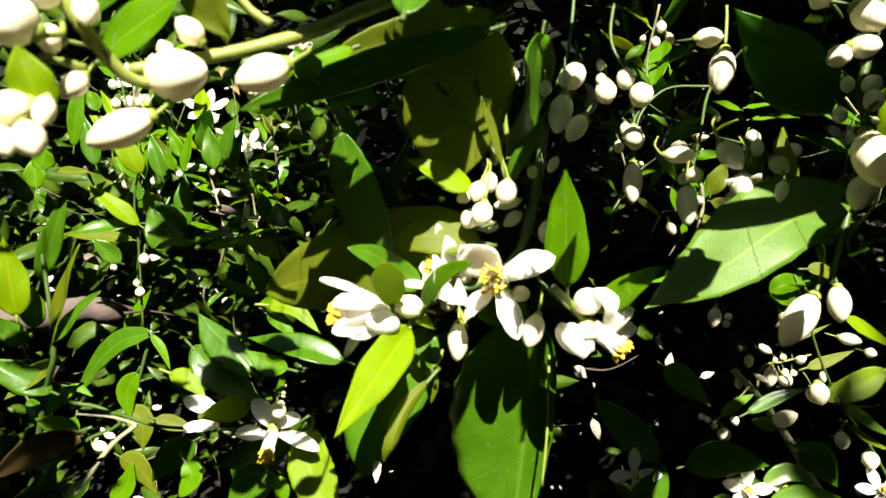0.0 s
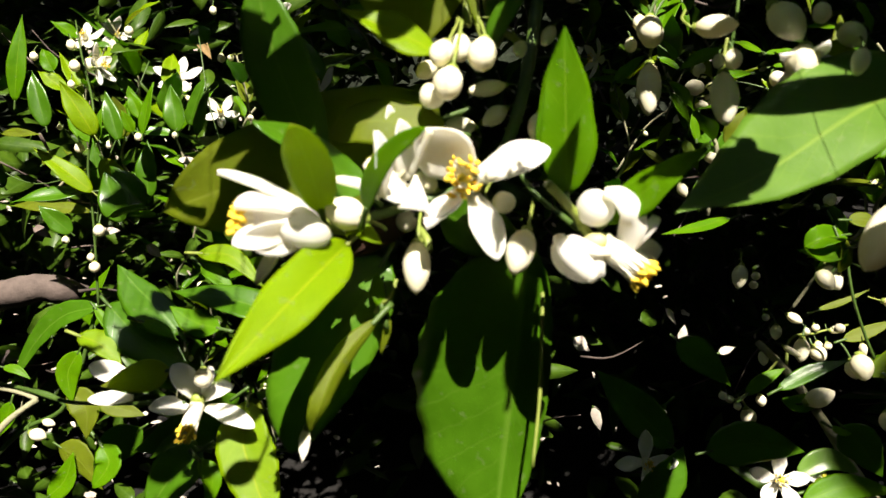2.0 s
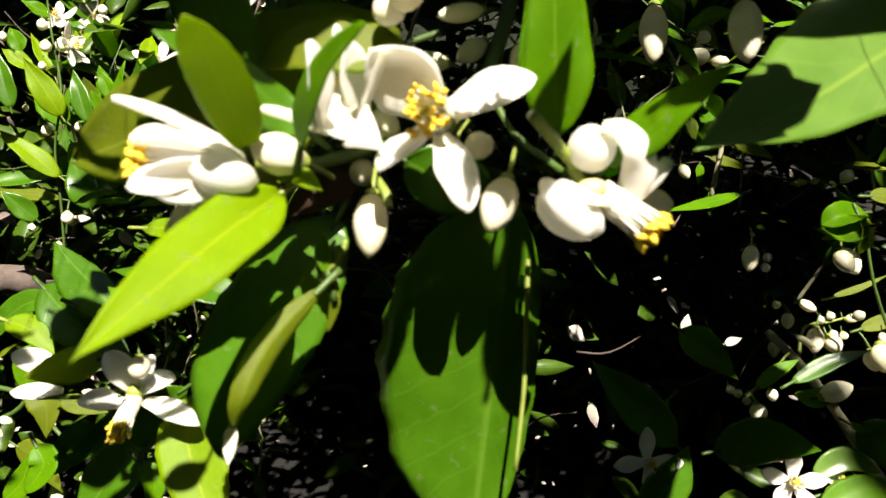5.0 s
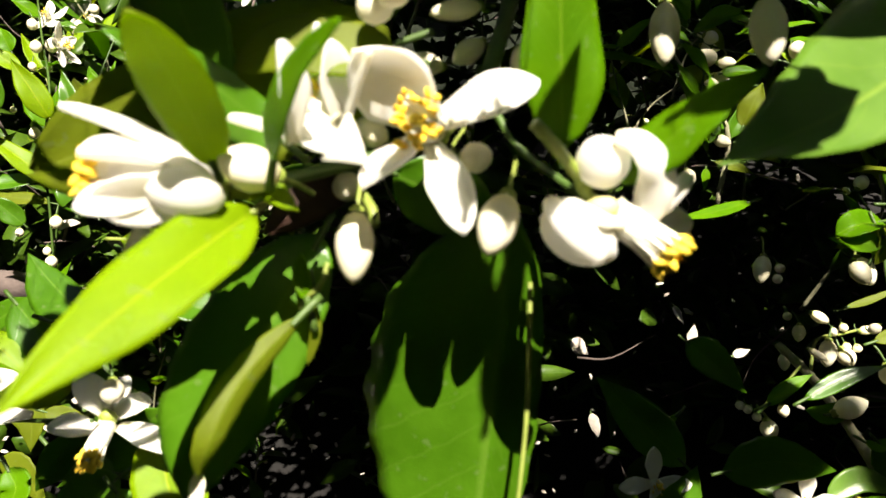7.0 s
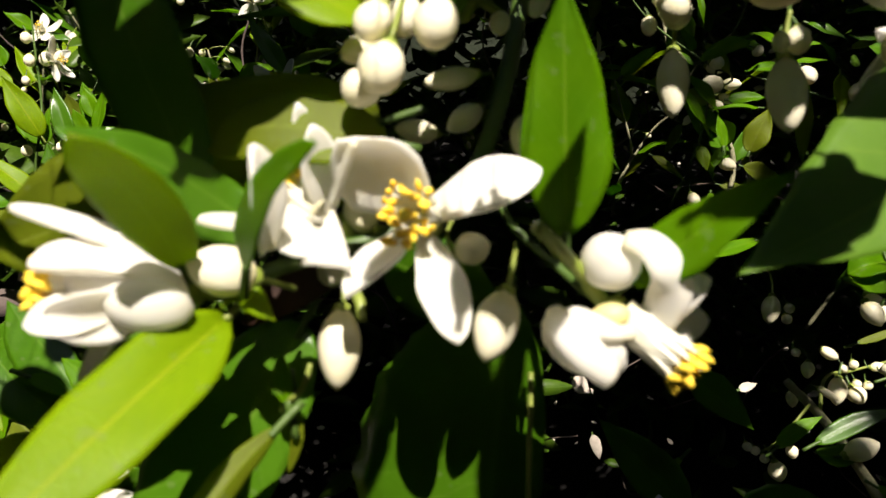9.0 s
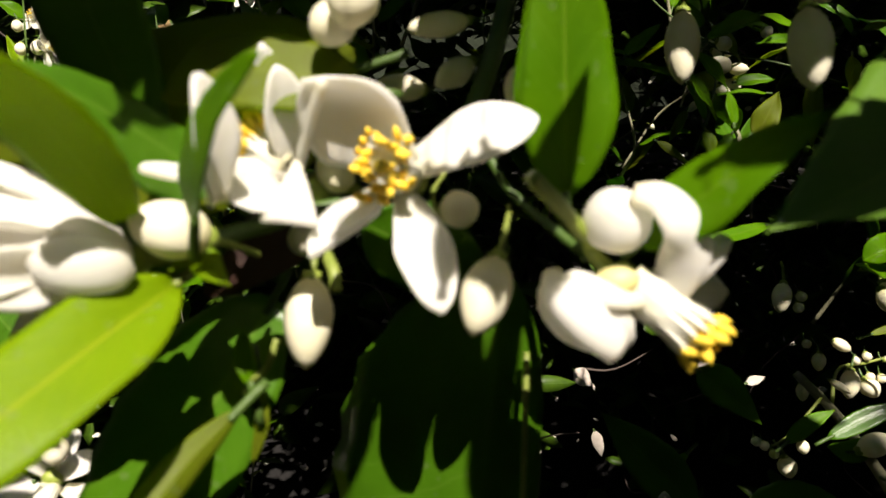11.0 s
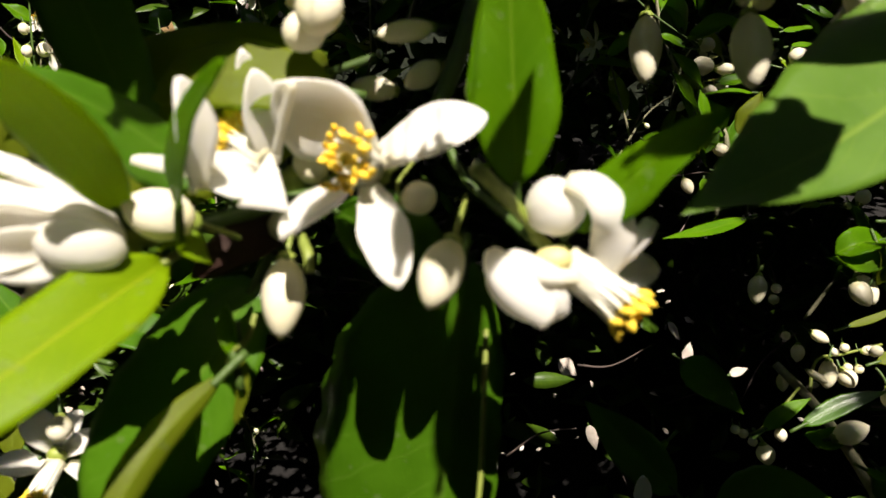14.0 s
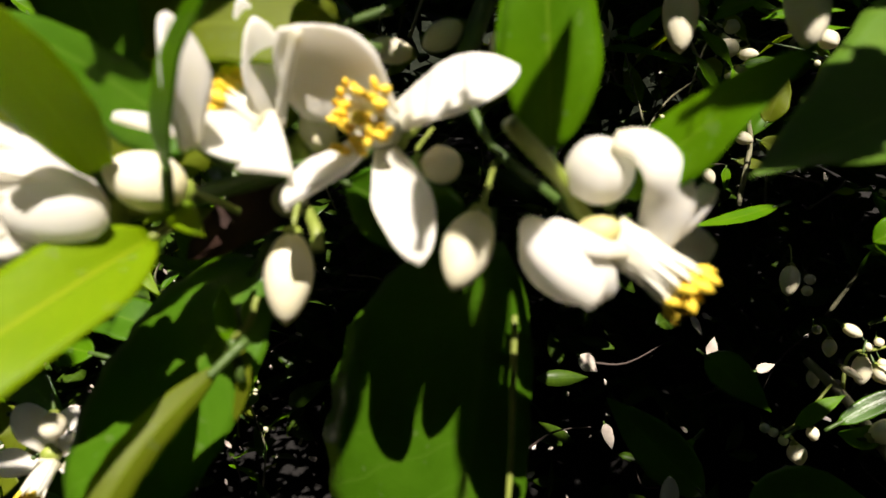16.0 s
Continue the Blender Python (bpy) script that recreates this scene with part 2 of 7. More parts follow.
def smooth_line(points, steps=6):
    pts = [Vector(p) for p in points]
    if len(pts) < 3:
        return [pts[0].lerp(pts[-1], i / steps) for i in range(steps + 1)]
    ext = [2 * pts[0] - pts[1]] + pts + [2 * pts[-1] - pts[-2]]
    out = []
    for i in range(1, len(ext) - 2):
        p0, p1, p2, p3 = ext[i - 1:i + 3]
        for k in range(steps):
            t = k / steps
            out.append(0.5 * (2 * p1 + (p2 - p0) * t + (2 * p0 - 5 * p1 + 4 * p2 - p3) * t * t + (3 * p1 - p0 - 3 * p2 + p3) * t ** 3))
    return out + [pts[-1]]


def tube(b, points, r0, r1, sides=8, steps=6, rough=0.0, seed=0):
    """A tapered twig through the points, with slight knots."""
    line = smooth_line(points, steps)
    rng = random.Random(seed)
    n = None
    rings, uvs = [], []
    for i, p in enumerate(line):
        d = (line[min(i + 1, len(line) - 1)] - line[max(i - 1, 0)]).normalized()
        n = d.orthogonal().normalized() if n is None else (n - d * n.dot(d)).normalized()
        c = d.cross(n)
        s = i / (len(line) - 1)
        r = (r0 + (r1 - r0) * s) * (1 + rough * rng.uniform(-1, 1))
        rings.append([p + (n * math.cos(6.28318 * k / sides) + c * math.sin(6.28318 * k / sides)) * r for k in range(sides)])
        uvs.append([(s, k / sides) for k in range(sides)])
    start, rn, k = b.grid(rings, uvs, True)
    b.f.append(tuple(range(start + k - 1, start - 1, -1)))
    b.f.append(tuple(range(start + (rn - 1) * k, start + rn * k)))


def egg(b, base, tip, width, groove=0.0, full=0.62, lean=0.9, rings=11, sides=15):
    """A solid of revolution from base to tip, with five shallow seams."""
    base, tip = Vector(base), Vector(tip)
    axis, n, c = side_frame(tip - base, Vector((0.3, -1, 0.4)))
    rows, uvs = [], []
    for i in range(rings + 1):
        s = min(max(i / rings, 0.004), 0.996)
        r = width / 2 * math.sin(math.pi * s ** lean) ** full
        rows.append([base.lerp(tip, s) + (n * math.cos(a) + c * math.sin(a)) * r * (1 - groove * (0.5 + 0.5 * math.cos(5 * a + 1.5 * s)) ** 4)
                     for a in (6.28318 * k / sides for k in range(sides))])
        uvs.append([(s, k / sides) for k in range(sides)])
    start, rn, k = b.grid(rows, uvs, True)
    b.f.append(tuple(range(start + k - 1, start - 1, -1)))
    b.f.append(tuple(range(start + (rn - 1) * k, start + rn * k)))


COUNT = [0]


def leaf(parent, base, tip, width, face, arc=18.0, fold=0.18, mat=None, wave=0.35, twist=0.0, stalk=0.10, label="", blunt=False):
    """One leaf: blade with veins, a raised midrib beneath, and its stalk."""
    COUNT[0] += 1
    base, tip, face = Vector(base), Vector(tip), Vector(face)
    b = Build()
    blade(b, base, tip, width, face, arc, fold, 0.0, 0.00035, "broad" if blunt else "leaf", 18, 10, wave, COUNT[0], twist)
    ob = part("leaf", b, mat or MATURE, parent, label)
    axis, n, side = side_frame(tip - base, face)
    length = (tip - base).length
    s = Build()
    turn = radians(arc)
    start_dir = (axis * math.cos(turn / 2) + n * math.sin(turn / 2))
    foot = base - start_dir * length * stalk
    tube(s, [foot, base - start_dir * length * stalk * 0.4, base + start_dir * 0.0006], 0.0007, 0.0006, 6, 3)
    part("leaf_stalk", s, PALE_STEM if mat is YOUNG else GREEN_STEM, ob)
    return ob


def bent_leaf(parent, spine, left, right, face, fold=(0.15, 0.15), roll=(0.0, 0.0), mat=None, broad=True, wave=0.3, label="", name="leaf"):
    """A leaf along a curved spine, its two halves of their own width, fold and rolled margin."""
    COUNT[0] += 1
    rng = random.Random(COUNT[0])
    ph = [rng.uniform(0, 6.28) for _ in range(4)]
    line, face, b = smooth_line(spine, 7), Vector(face), Build()
    rings, uvs = [], []
    for i, p in enumerate(line):
        d = (line[min(i + 1, len(line) - 1)] - line[max(i - 1, 0)]).normalized()
        d, n, side = side_frame(d, face)
        s = i / (len(line) - 1)
        w = 2.42 * (s + 0.012) ** 0.58 * (1.004 - s) ** 0.70 if broad else 3.36 * (s + 0.010) ** 0.70 * (1.003 - s) ** 1.13
        top, low, urow = [], [], []
        for j in range(13):
            v = j / 6 - 1
            k = 1 if v > 0 else 0
            half_width = (right if k else left) * w
            a = abs(v)
            edge = 1 + a * (0.025 * math.sin(46 * s + ph[k]) + 0.03 * wave * math.sin(19 * s + ph[2] + k))
            lift = half_width * (fold[k] * a + roll[k] * a ** 4)
            lift += wave * (left + right) * (0.05 * a * math.sin(10 * s + ph[1] + 2 * k) + 0.03 * a * a * math.sin(23 * s + ph[3] + k))
            q = p + side * (v * half_width * edge) + n * (lift + 0.00012 * (a < 0.1))
            half = n * (0.00018 if a < 0.99 else 0.00005)
            top.append(q + half)
            low.append(q - half)
            urow.append((s, j / 12))
        rings.append(top + low[::-1])
        uvs.append(urow + urow[::-1])
    start, rn, k = b.grid(rings, uvs, True)
    b.f.append(tuple(range(start + k - 1, start - 1, -1)))
    b.f.append(tuple(range(start + (rn - 1) * k, start + rn * k)))
    ob = part(name, b, mat or MATURE, parent, label)
    st = Build()
    away = (line[0] - line[2]).normalized()
    tube(st, [line[0] + away * 0.005, line[0], line[1]], 0.0007, 0.0006, 6, 3)
    part("leaf_stalk", st, PALE_STEM if mat is YOUNG else GREEN_STEM, ob)
    return ob


def bud(parent, base, tip, width, stalk=None, full=0.62, lean=0.9, label=""):
    """A closed flower bud: waxy body with seams, toothed calyx and stalk."""
    base, tip = Vector(base), Vector(tip)
    axis, n, c = side_frame(tip - base, Vector((0.2, -1, 0.3)))
    body = Build()
    egg(body, base, tip, width, 0.09, full, lean)
    ob = part("bud", body, BUD, parent, label)
    cal = Build()
    rows, uvs = [], []
    r = width * 0.21
    for i, (rr, h) in enumerate(((0.3, -0.10), (0.8, -0.06), (1.0, 0.02), (1.06, 0.06))):
        ring = []
        for k in range(15):
            a = 6.28318 * k / 15
            tooth = (0.07 * (0.5 + 0.5 * math.cos(5 * a))) if i == 3 else 0.0
            ring.append(base + (n * math.cos(a) + c * math.sin(a)) * r * rr + axis * (h + tooth) * width)
        rows.append(ring)
        uvs.append([(i / 3, k / 15) for k in range(15)])
    start, rn, k = cal.grid(rows, uvs, True)
    cal.f.append(tuple(range(start + k - 1, start - 1, -1)))
    part("calyx", cal, CALYX, ob)
    COUNT[0] += 1
    rng = random.Random(COUNT[0])
    loose = (-axis + Vector((rng.uniform(-0.9, 0.9), rng.uniform(0.2, 1.2), rng.uniform(-0.3, 0.7)))).normalized()
    end = Vector(stalk) if stalk is not None else base + loose * width * rng.uniform(0.7, 1.2)
    st = Build()
    first = base - axis * width * 0.07
    tube(st, [first, first.lerp(end, 0.5) - axis * (end - first).length * 0.14, end], width * 0.068, width * 0.06, 7, 4)
    part("stalk", st, GREEN_STEM if stalk is None else PALE_STEM, ob)
    return ob


def blossom(parent, base, axis, stalk, size=0.003, label=""):
    """The calyx, ovary and stalk of an open flower; petals and stamens are added to it."""
    base, axis = Vector(base), Vector(axis).normalized()
    b = Build()
    egg(b, base - axis * size * 0.9, base + axis * size * 0.5, size * 1.6, 0.08, 0.7, 0.8)
    tube(b, [base - axis * size * 0.6, (base - axis * size * 1.4).lerp(Vector(stalk), 0.4), Vector(stalk)], size * 0.34, size * 0.30, 8, 4)
    return part("blossom", b, CALYX, parent, label)


def petal(flower, base, tip, width, face, arc=30.0, cup=0.35, wave=0.15, twist=0.0):
    COUNT[0] += 1
    b = Build()
    blade(b, base, tip, width, face, arc, 0.0, cup, 0.0009, "petal", 18, 10, wave, COUNT[0], twist)
    return part("petal", b, PETAL, flower)


def strap_petal(flower, points, width, face, cup=0.3, fan=False):
    """A petal that follows a curved line, broad side towards face."""
    COUNT[0] += 1
    line, face, b = smooth_line(points, 6), Vector(face), Build()
    rings, uvs = [], []
    for i, p in enumerate(line):
        d = (line[min(i + 1, len(line) - 1)] - line[max(i - 1, 0)]).normalized()
        d, n, side = side_frame(d, face)
        s = i / (len(line) - 1)
        w = width / 2 * (0.12 + 0.88 * s) if fan else width / 2 * (0.10 + 0.90 * math.sin(math.pi * min(1.0, 0.05 + 0.75 * s)) ** 0.45)
        top, low, urow = [], [], []
        for j in range(9):
            u = j / 4 - 1
            q = p + side * (u * w) + n * (-cup * u * u * w)
            half = n * (0.00045 if abs(u) < 0.99 else 0.0001)
            top.append(q + half)
            low.append(q - half)
            urow.append((s, j / 8))
        rings.append(top + low[::-1])
        uvs.append(urow + urow[::-1])
    start, rn, k = b.grid(rings, uvs, True)
    b.f.append(tuple(range(start + k - 1, start - 1, -1)))
    b.f.append(tuple(range(start + (rn - 1) * k, start + rn * k)))
    return part("petal", b, PETAL, flower)


def rolled_petal(flower, base, tip, width, mat=None):
    """A petal rolled into a fat closed scroll."""
    b = Build()
    egg(b, base, tip, width, 0.10, 0.5, 1.0)
    return part("ovary" if mat else "petal", b, mat or PETAL, flower)


def stamens(flower, centre, axis, length, r0, r1, count=20, head=0.0011, pistil_length=0.8, single=True, sheath=0.0, even=False):
    """A brush of white filaments with yellow anthers round a pistil."""
    COUNT[0] += 1
    rng = random.Random(COUNT[0])
    centre = Vector(centre)
    axis, n, c = side_frame(Vector(axis), Vector((0.3, -1, 0.5)))
    fil, ant = Build(), Build()
    if sheath:
        tube(fil, [centre, centre + axis * length * 0.45, centre + axis * length * 0.86], sheath * 1.05, sheath, 16, 5, 0.02)
        part("stamen_tube", fil, FILAMENT, flower)
        fil = Build()
    for k in range(count):
        a = 6.28318 * (k + rng.uniform(-0.3, 0.3)) / count
        out = n * math.cos(a) + c * math.sin(a)
        far = rng.uniform(0.93, 1.06) if even else rng.uniform(0.72, 1.05)
        end = centre + axis * length * far + out * r1 * rng.uniform(0.45 if even else 0.3, 1.0)
        tube(fil, [centre + out * r0, centre + axis * length * 0.5 + out * (r0 * 0.7 + r1 * 0.25), end], 0.00055, 0.00024, 6, 3)
        way = (axis + out * rng.uniform(-0.6, 0.9) + Vector((rng.uniform(-.5, .5), rng.uniform(-.5, .5), rng.uniform(-.5, .5)))).normalized()
        egg(ant, end - way * head * 0.7, end + way * head * 1.1, head * rng.uniform(0.75, 1.05), 0.25, 0.5, 1.0, 5, 7)
        if single:
            part("filament", fil, FILAMENT, flower)
            part("anther", ant, ANTHER, flower)
            fil, ant = Build(), Build()
    if not single:
        part("filament_brush", fil, FILAMENT, flower)
        part("anther_ring", ant, ANTHER, flower, "ring of orange-yellow pollen-covered anthers")
    pis = Build()
    tip = centre + axis * length * pistil_length
    tube(pis, [centre, centre.lerp(tip, 0.5), tip], 0.0006, 0.0005, 6, 2)
    egg(pis, tip - axis * 0.0004, tip + axis * 0.0014, 0.0021, 0.1, 0.5, 1.0, 6, 9)
    part("pistil", pis, STIGMA, flower)


def open_flower(parent, centre, axis, radius, stalk, spread=0.25, roll=0.0, count=5, width=0.46, arc=-40.0, seed=0):
    """A whole open flower: five strap-shaped petals round a brush of stamens."""
    centre, rng = Vector(centre), random.Random(seed + 31)
    axis, n, c = side_frame(Vector(axis), Vector((0.1, -0.4, 1)))
    fl = blossom(parent, centre, axis, stalk, radius * 0.16)
    for k in range(count):
        a = radians(roll) + 6.28318 * (k + rng.uniform(-0.12, 0.12)) / count
        out = n * math.cos(a) + c * math.sin(a)
        r = radius * rng.uniform(0.88, 1.08)
        petal(fl, centre + out * radius * 0.08, centre + out * r + axis * r * (spread + rng.uniform(-0.12, 0.18)), radius * width, axis, arc + rng.uniform(-25, 20), 0.3)
    stamens(fl, centre + axis * radius * 0.05, axis, radius * 0.42, radius * 0.10, radius * 0.26, 16, radius * 0.055, 0.8, False)
    return fl


def twig(parent, points, r0, r1, mat=None, name="twig", label=""):
    COUNT[0] += 1
    b = Build()
    tube(b, points, r0, r1, 9, 6, 0.07, COUNT[0])
    return part(name, b, mat or GREEN_STEM, parent, label)




# ---- the flowering twig in the middle ----

mid_twig = thing("flowering_twig", (0.0315, 0.2094, 0.9402), "green twig with open white citrus blossoms, fat buds and glossy leaves", "twig")
# pale thread standing in for the light on the hanging leaf's right edge
twig(mid_twig, [(0.0334, 0.1699, 0.8839), (0.0329, 0.1629, 0.8738), (0.0323, 0.1569, 0.8633), (0.0304, 0.1486, 0.8503)], 0.0005, 0.0004, PALE_STEM, name="lit_leaf_edge")
twig(mid_twig, [(0.0354, 0.222, 0.9438), (0.0307, 0.2002, 0.9277), (0.0251, 0.1847, 0.9157), (0.0204, 0.1795, 0.9117), (0.0115, 0.1759, 0.9064), (0.003, 0.1721, 0.9052), (-0.0057, 0.1653, 0.9048), (-0.0113, 0.1604, 0.9038)], 0.0017, 0.0011)
twig(mid_twig, [(0.0251, 0.1847, 0.9157), (0.0295, 0.1746, 0.9084), (0.036, 0.1672, 0.9043), (0.039, 0.1613, 0.9034)], 0.0007, 0.0007)
twig(mid_twig, [(0.0384, 0.1594, 0.9064), (0.034, 0.1574, 0.9117), (0.0303, 0.1561, 0.9158)], 0.001, 0.001, CALYX, name="bare_stalk")
leaf(mid_twig, (-0.0094, 0.1556, 0.903), (-0.0254, 0.1173, 0.8966), 0.0111, (0.25, -0.5802, 0.7671), 14, 0.16, YOUNG, label="bright yellow-green young leaf")
bent_leaf(mid_twig, [(-0.0036, 0.1722, 0.8914), (-0.0114, 0.1632, 0.8792), (-0.0194, 0.1552, 0.8667), (-0.0241, 0.1476, 0.8552)], 0.0085, 0.0135, (0.05, -0.7342, 0.6734), (-0.05, -0.1), (0.0, -0.2), label="dark hanging leaf dappled with sun")
bent_leaf(mid_twig, [(-0.0042, 0.1533, 0.8863), (-0.0093, 0.1482, 0.8825), (-0.0123, 0.1425, 0.8796), (-0.0146, 0.1382, 0.8752), (-0.0166, 0.1379, 0.8699)], 0.0022, 0.0026, (0.45, -0.5983, 0.61), (-0.35, -0.2), (-0.2, 0), OLIVE, label="olive rolled leaf margin turned underside out")
leaf(mid_twig, (-0.0189, 0.1437, 0.8657), (-0.0194, 0.1399, 0.86), 0.0024, (0, -0.6889, 0.6522), 8, 0.2, FILAMENT, stalk=0.1, label="withered pale leaf tip")
bent_leaf(mid_twig, [(-0.0033, 0.1572, 0.8875), (-0.0041, 0.1587, 0.8907), (-0.0042, 0.1602, 0.894)], 0.0016, 0.0016, (-0.3, -0.5983, 0.61), mat=FRESH)
bent_leaf(mid_twig, [(-0.0026, 0.158, 0.887), (-0.0022, 0.1559, 0.8825), (-0.0037, 0.1545, 0.8771)], 0.0009, 0.0009, (0.3, -0.5983, 0.61), mat=OLIVE)
twig(mid_twig, [(-0.0001, 0.1596, 0.8928), (-0.0011, 0.1577, 0.8899), (-0.003, 0.1575, 0.8881), (-0.0048, 0.1592, 0.8848)], 0.0004, 0.0006, PALE_STEM, name="curled_stalk")
bent_leaf(mid_twig, [(0.0301, 0.1744, 0.8936), (0.0286, 0.1688, 0.8746), (0.0267, 0.163, 0.8575), (0.0247, 0.1571, 0.8399), (0.0229, 0.1517, 0.826)], 0.0075, 0.0270, (-0.2, -0.4177, 0.8789), (-0.9, -0.02), (0.2, -0.08), label="large glossy green leaf hanging down, folded along its midrib")
leaf(mid_twig, (0.0371, 0.1697, 0.9085), (0.0349, 0.1766, 0.9433), 0.0126, (-0.05, -0.8465, 0.5271), 2, 0.12, FRESH)
bent_leaf(mid_twig, [(0.1266, 0.1884, 0.9308), (0.1022, 0.1771, 0.9256), (0.0777, 0.1639, 0.9161), (0.055, 0.1526, 0.9108)], 0.0096, 0.0150, (-0.06, -0.6466, 0.7429), (0.1, 0.1), (0, -0.05), WAXY, False, label="broad glossy leaf with a pale sheen in dappled sun")
leaf(mid_twig, (0.0436, 0.1584, 0.9067), (0.059, 0.1531, 0.9237), 0.0085, (-0.25, -0.5137, 0.7912), 10, 0.15, FRESH)
bent_leaf(mid_twig, [(-0.0173, 0.1736, 0.9132), (-0.023, 0.1771, 0.9279), (-0.0275, 0.1811, 0.9412), (-0.0296, 0.1848, 0.9515)], 0.0068, 0.0068, (-0.1, -0.8248, 0.5501), (0.05, 0.05), mat=MATURE, broad=True)
bent_leaf(mid_twig, [(-0.0067, 0.1658, 0.9107), (-0.0114, 0.1656, 0.915), (-0.018, 0.1608, 0.9225), (-0.0254, 0.1551, 0.928)], 0.0062, 0.0036, (-0.1, -0.6074, 0.7797), (0.2, 0.12))
bent_leaf(mid_twig, [(-0.0143, 0.1564, 0.9096), (-0.0143, 0.1515, 0.9179), (-0.0145, 0.1453, 0.9258), (-0.0147, 0.1391, 0.9316)], 0.0042, 0.0042, (0.05, -0.864, 0.5132), (0.1, 0.1), mat=OLIVE)
bent_leaf(mid_twig, [(-0.005, 0.1523, 0.9114), (-0.0027, 0.1494, 0.9182), (0.0012, 0.1458, 0.9247), (0.0069, 0.1404, 0.9307)], 0.0034, 0.0018, (-0.25, -0.707, 0.6607), (0.1, 0.1), mat=FRESH)
leaf(mid_twig, (0.0097, 0.1793, 0.923), (-0.0565, 0.1818, 0.9001), 0.0279, (0, -0.8852, 0.4679), 10, 0.06, OLIVE, blunt=True, label="pale underside of a broad leaf dappled with shade")
bent_leaf(mid_twig, [(0.0108, 0.1716, 0.922), (0.0019, 0.1718, 0.9236), (-0.007, 0.1721, 0.9238), (-0.0146, 0.1725, 0.9203)], 0.0056, 0.0056, (-0.1, -0.6949, 0.7102), (0.05, 0.05), mat=OLIVE)
bent_leaf(mid_twig, [(0.0121, 0.1979, 0.9796), (0.0093, 0.1931, 0.9669), (0.0051, 0.1885, 0.9523), (0.0035, 0.1837, 0.9372)], 0.0125, 0.0190, (0.1, -0.9516, 0.2782), (-0.05, 0.1), (0.15, 0.1), OLIVE, label="large shaded leaf underside with a curled margin")
bent_leaf(mid_twig, [(0.0009, 0.1875, 0.962), (0.0046, 0.1836, 0.9583), (0.0034, 0.1804, 0.9538), (-0.0057, 0.1804, 0.9514)], 0.0021, 0.0021, (-0.2, -0.4715, 0.8819), (-0.3, -0.3), mat=OLIVE, label="curled lit leaf margin")
bent_leaf(mid_twig, [(0.0109, 0.185, 0.9614), (0.0143, 0.1822, 0.953), (0.017, 0.1787, 0.9432)], 0.0012, 0.0014, (0.2, -0.6889, 0.6522), mat=OLIVE)
bent_leaf(mid_twig, [(-0.0002, 0.1901, 0.9771), (0.0058, 0.1891, 0.9749), (0.0091, 0.1871, 0.9683)], 0.0013, 0.0013, (0, -0.6466, 0.7429), mat=OLIVE)
leaf(mid_twig, (0.0085, 0.174, 0.9377), (-0.0107, 0.1762, 0.9461), 0.0092, (0.1, -0.5681, 0.8166), 12, 0.1, YOUNG)
leaf(mid_twig, (0.0184, 0.1816, 0.9351), (0.0312, 0.1867, 0.9579), 0.0057, (-0.5, -0.6405, 0.5194), 8, 0.2)
leaf(mid_twig, (0.0309, 0.2095, 0.9761), (0.0213, 0.1925, 0.9395), 0.0263, (0.88, -0.4652, -0.0038), 8, 0.1)
bent_leaf(mid_twig, [(0.0031, 0.1736, 0.9014), (-0.0046, 0.1721, 0.8983), (-0.0123, 0.1689, 0.8936)], 0.0036, 0.0036, (0.1, -0.9878, 0.1296), (-0.1, -0.1), mat=DEAD, label="small dried brown leaf")
leaf(mid_twig, (0.0097, 0.1751, 0.9023), (0.0293, 0.1771, 0.8923), 0.0132, (0.1, -0.9425, 0.1085), 8, 0.15)
leaf(mid_twig, (-0.0081, 0.1581, 0.906), (-0.0021, 0.1519, 0.9046), 0.0034, (0, -0.7795, 0.6945), 6, 0.1, YOUNG, stalk=0.2)
leaf(mid_twig, (-0.0074, 0.1579, 0.9057), (-0.0096, 0.1544, 0.9051), 0.0016, (0, -0.5137, 0.7912), 6, 0.1, YOUNG, stalk=0.2)

# left blossom, seen from its side
bl_a = blossom(mid_twig, (-0.0159, 0.1587, 0.905), (-1, -0.1148, 0.1087), (-0.0079, 0.1603, 0.9036), 0.0032)
rolled_petal(bl_a, (-0.0145, 0.1572, 0.9053), (-0.0286, 0.1524, 0.9103), 0.0109)
petal(bl_a, (-0.0179, 0.1577, 0.91), (-0.0338, 0.156, 0.918), 0.005, (0.2, 0.0178, 0.9847), 14, 0.35)
petal(bl_a, (-0.0184, 0.1543, 0.9097), (-0.0296, 0.1503, 0.913), 0.0085, (0.1, -0.0275, 1.0059), 20, 0.5)
petal(bl_a, (-0.0198, 0.1517, 0.9066), (-0.0298, 0.1470, 0.9068), 0.006, (0, -0.6255, 0.7882), 20, 0.4)
petal(bl_a, (-0.0166, 0.1518, 0.9068), (-0.0272, 0.1471, 0.9085), 0.0075, (0, -1.0089, 0.0843), 22, 0.5)
rolled_petal(bl_a, (-0.0118, 0.1516, 0.9063), (-0.021, 0.1486, 0.9093), 0.0066)
petal(bl_a, (-0.0224, 0.155, 0.9042), (-0.0275, 0.1504, 0.8965), 0.0036, (-0.5, -0.6405, 0.5194), -14, 0.3)
stamens(bl_a, (-0.022, 0.1529, 0.9091), (-1, -0.1148, 0.1087), 0.0086, 0.0018, 0.0027, 34, 0.0016)
bud(mid_twig, (-0.0058, 0.1586, 0.9071), (-0.0132, 0.155, 0.9111), 0.0069, (-0.0024, 0.1642, 0.9025), full=0.55)

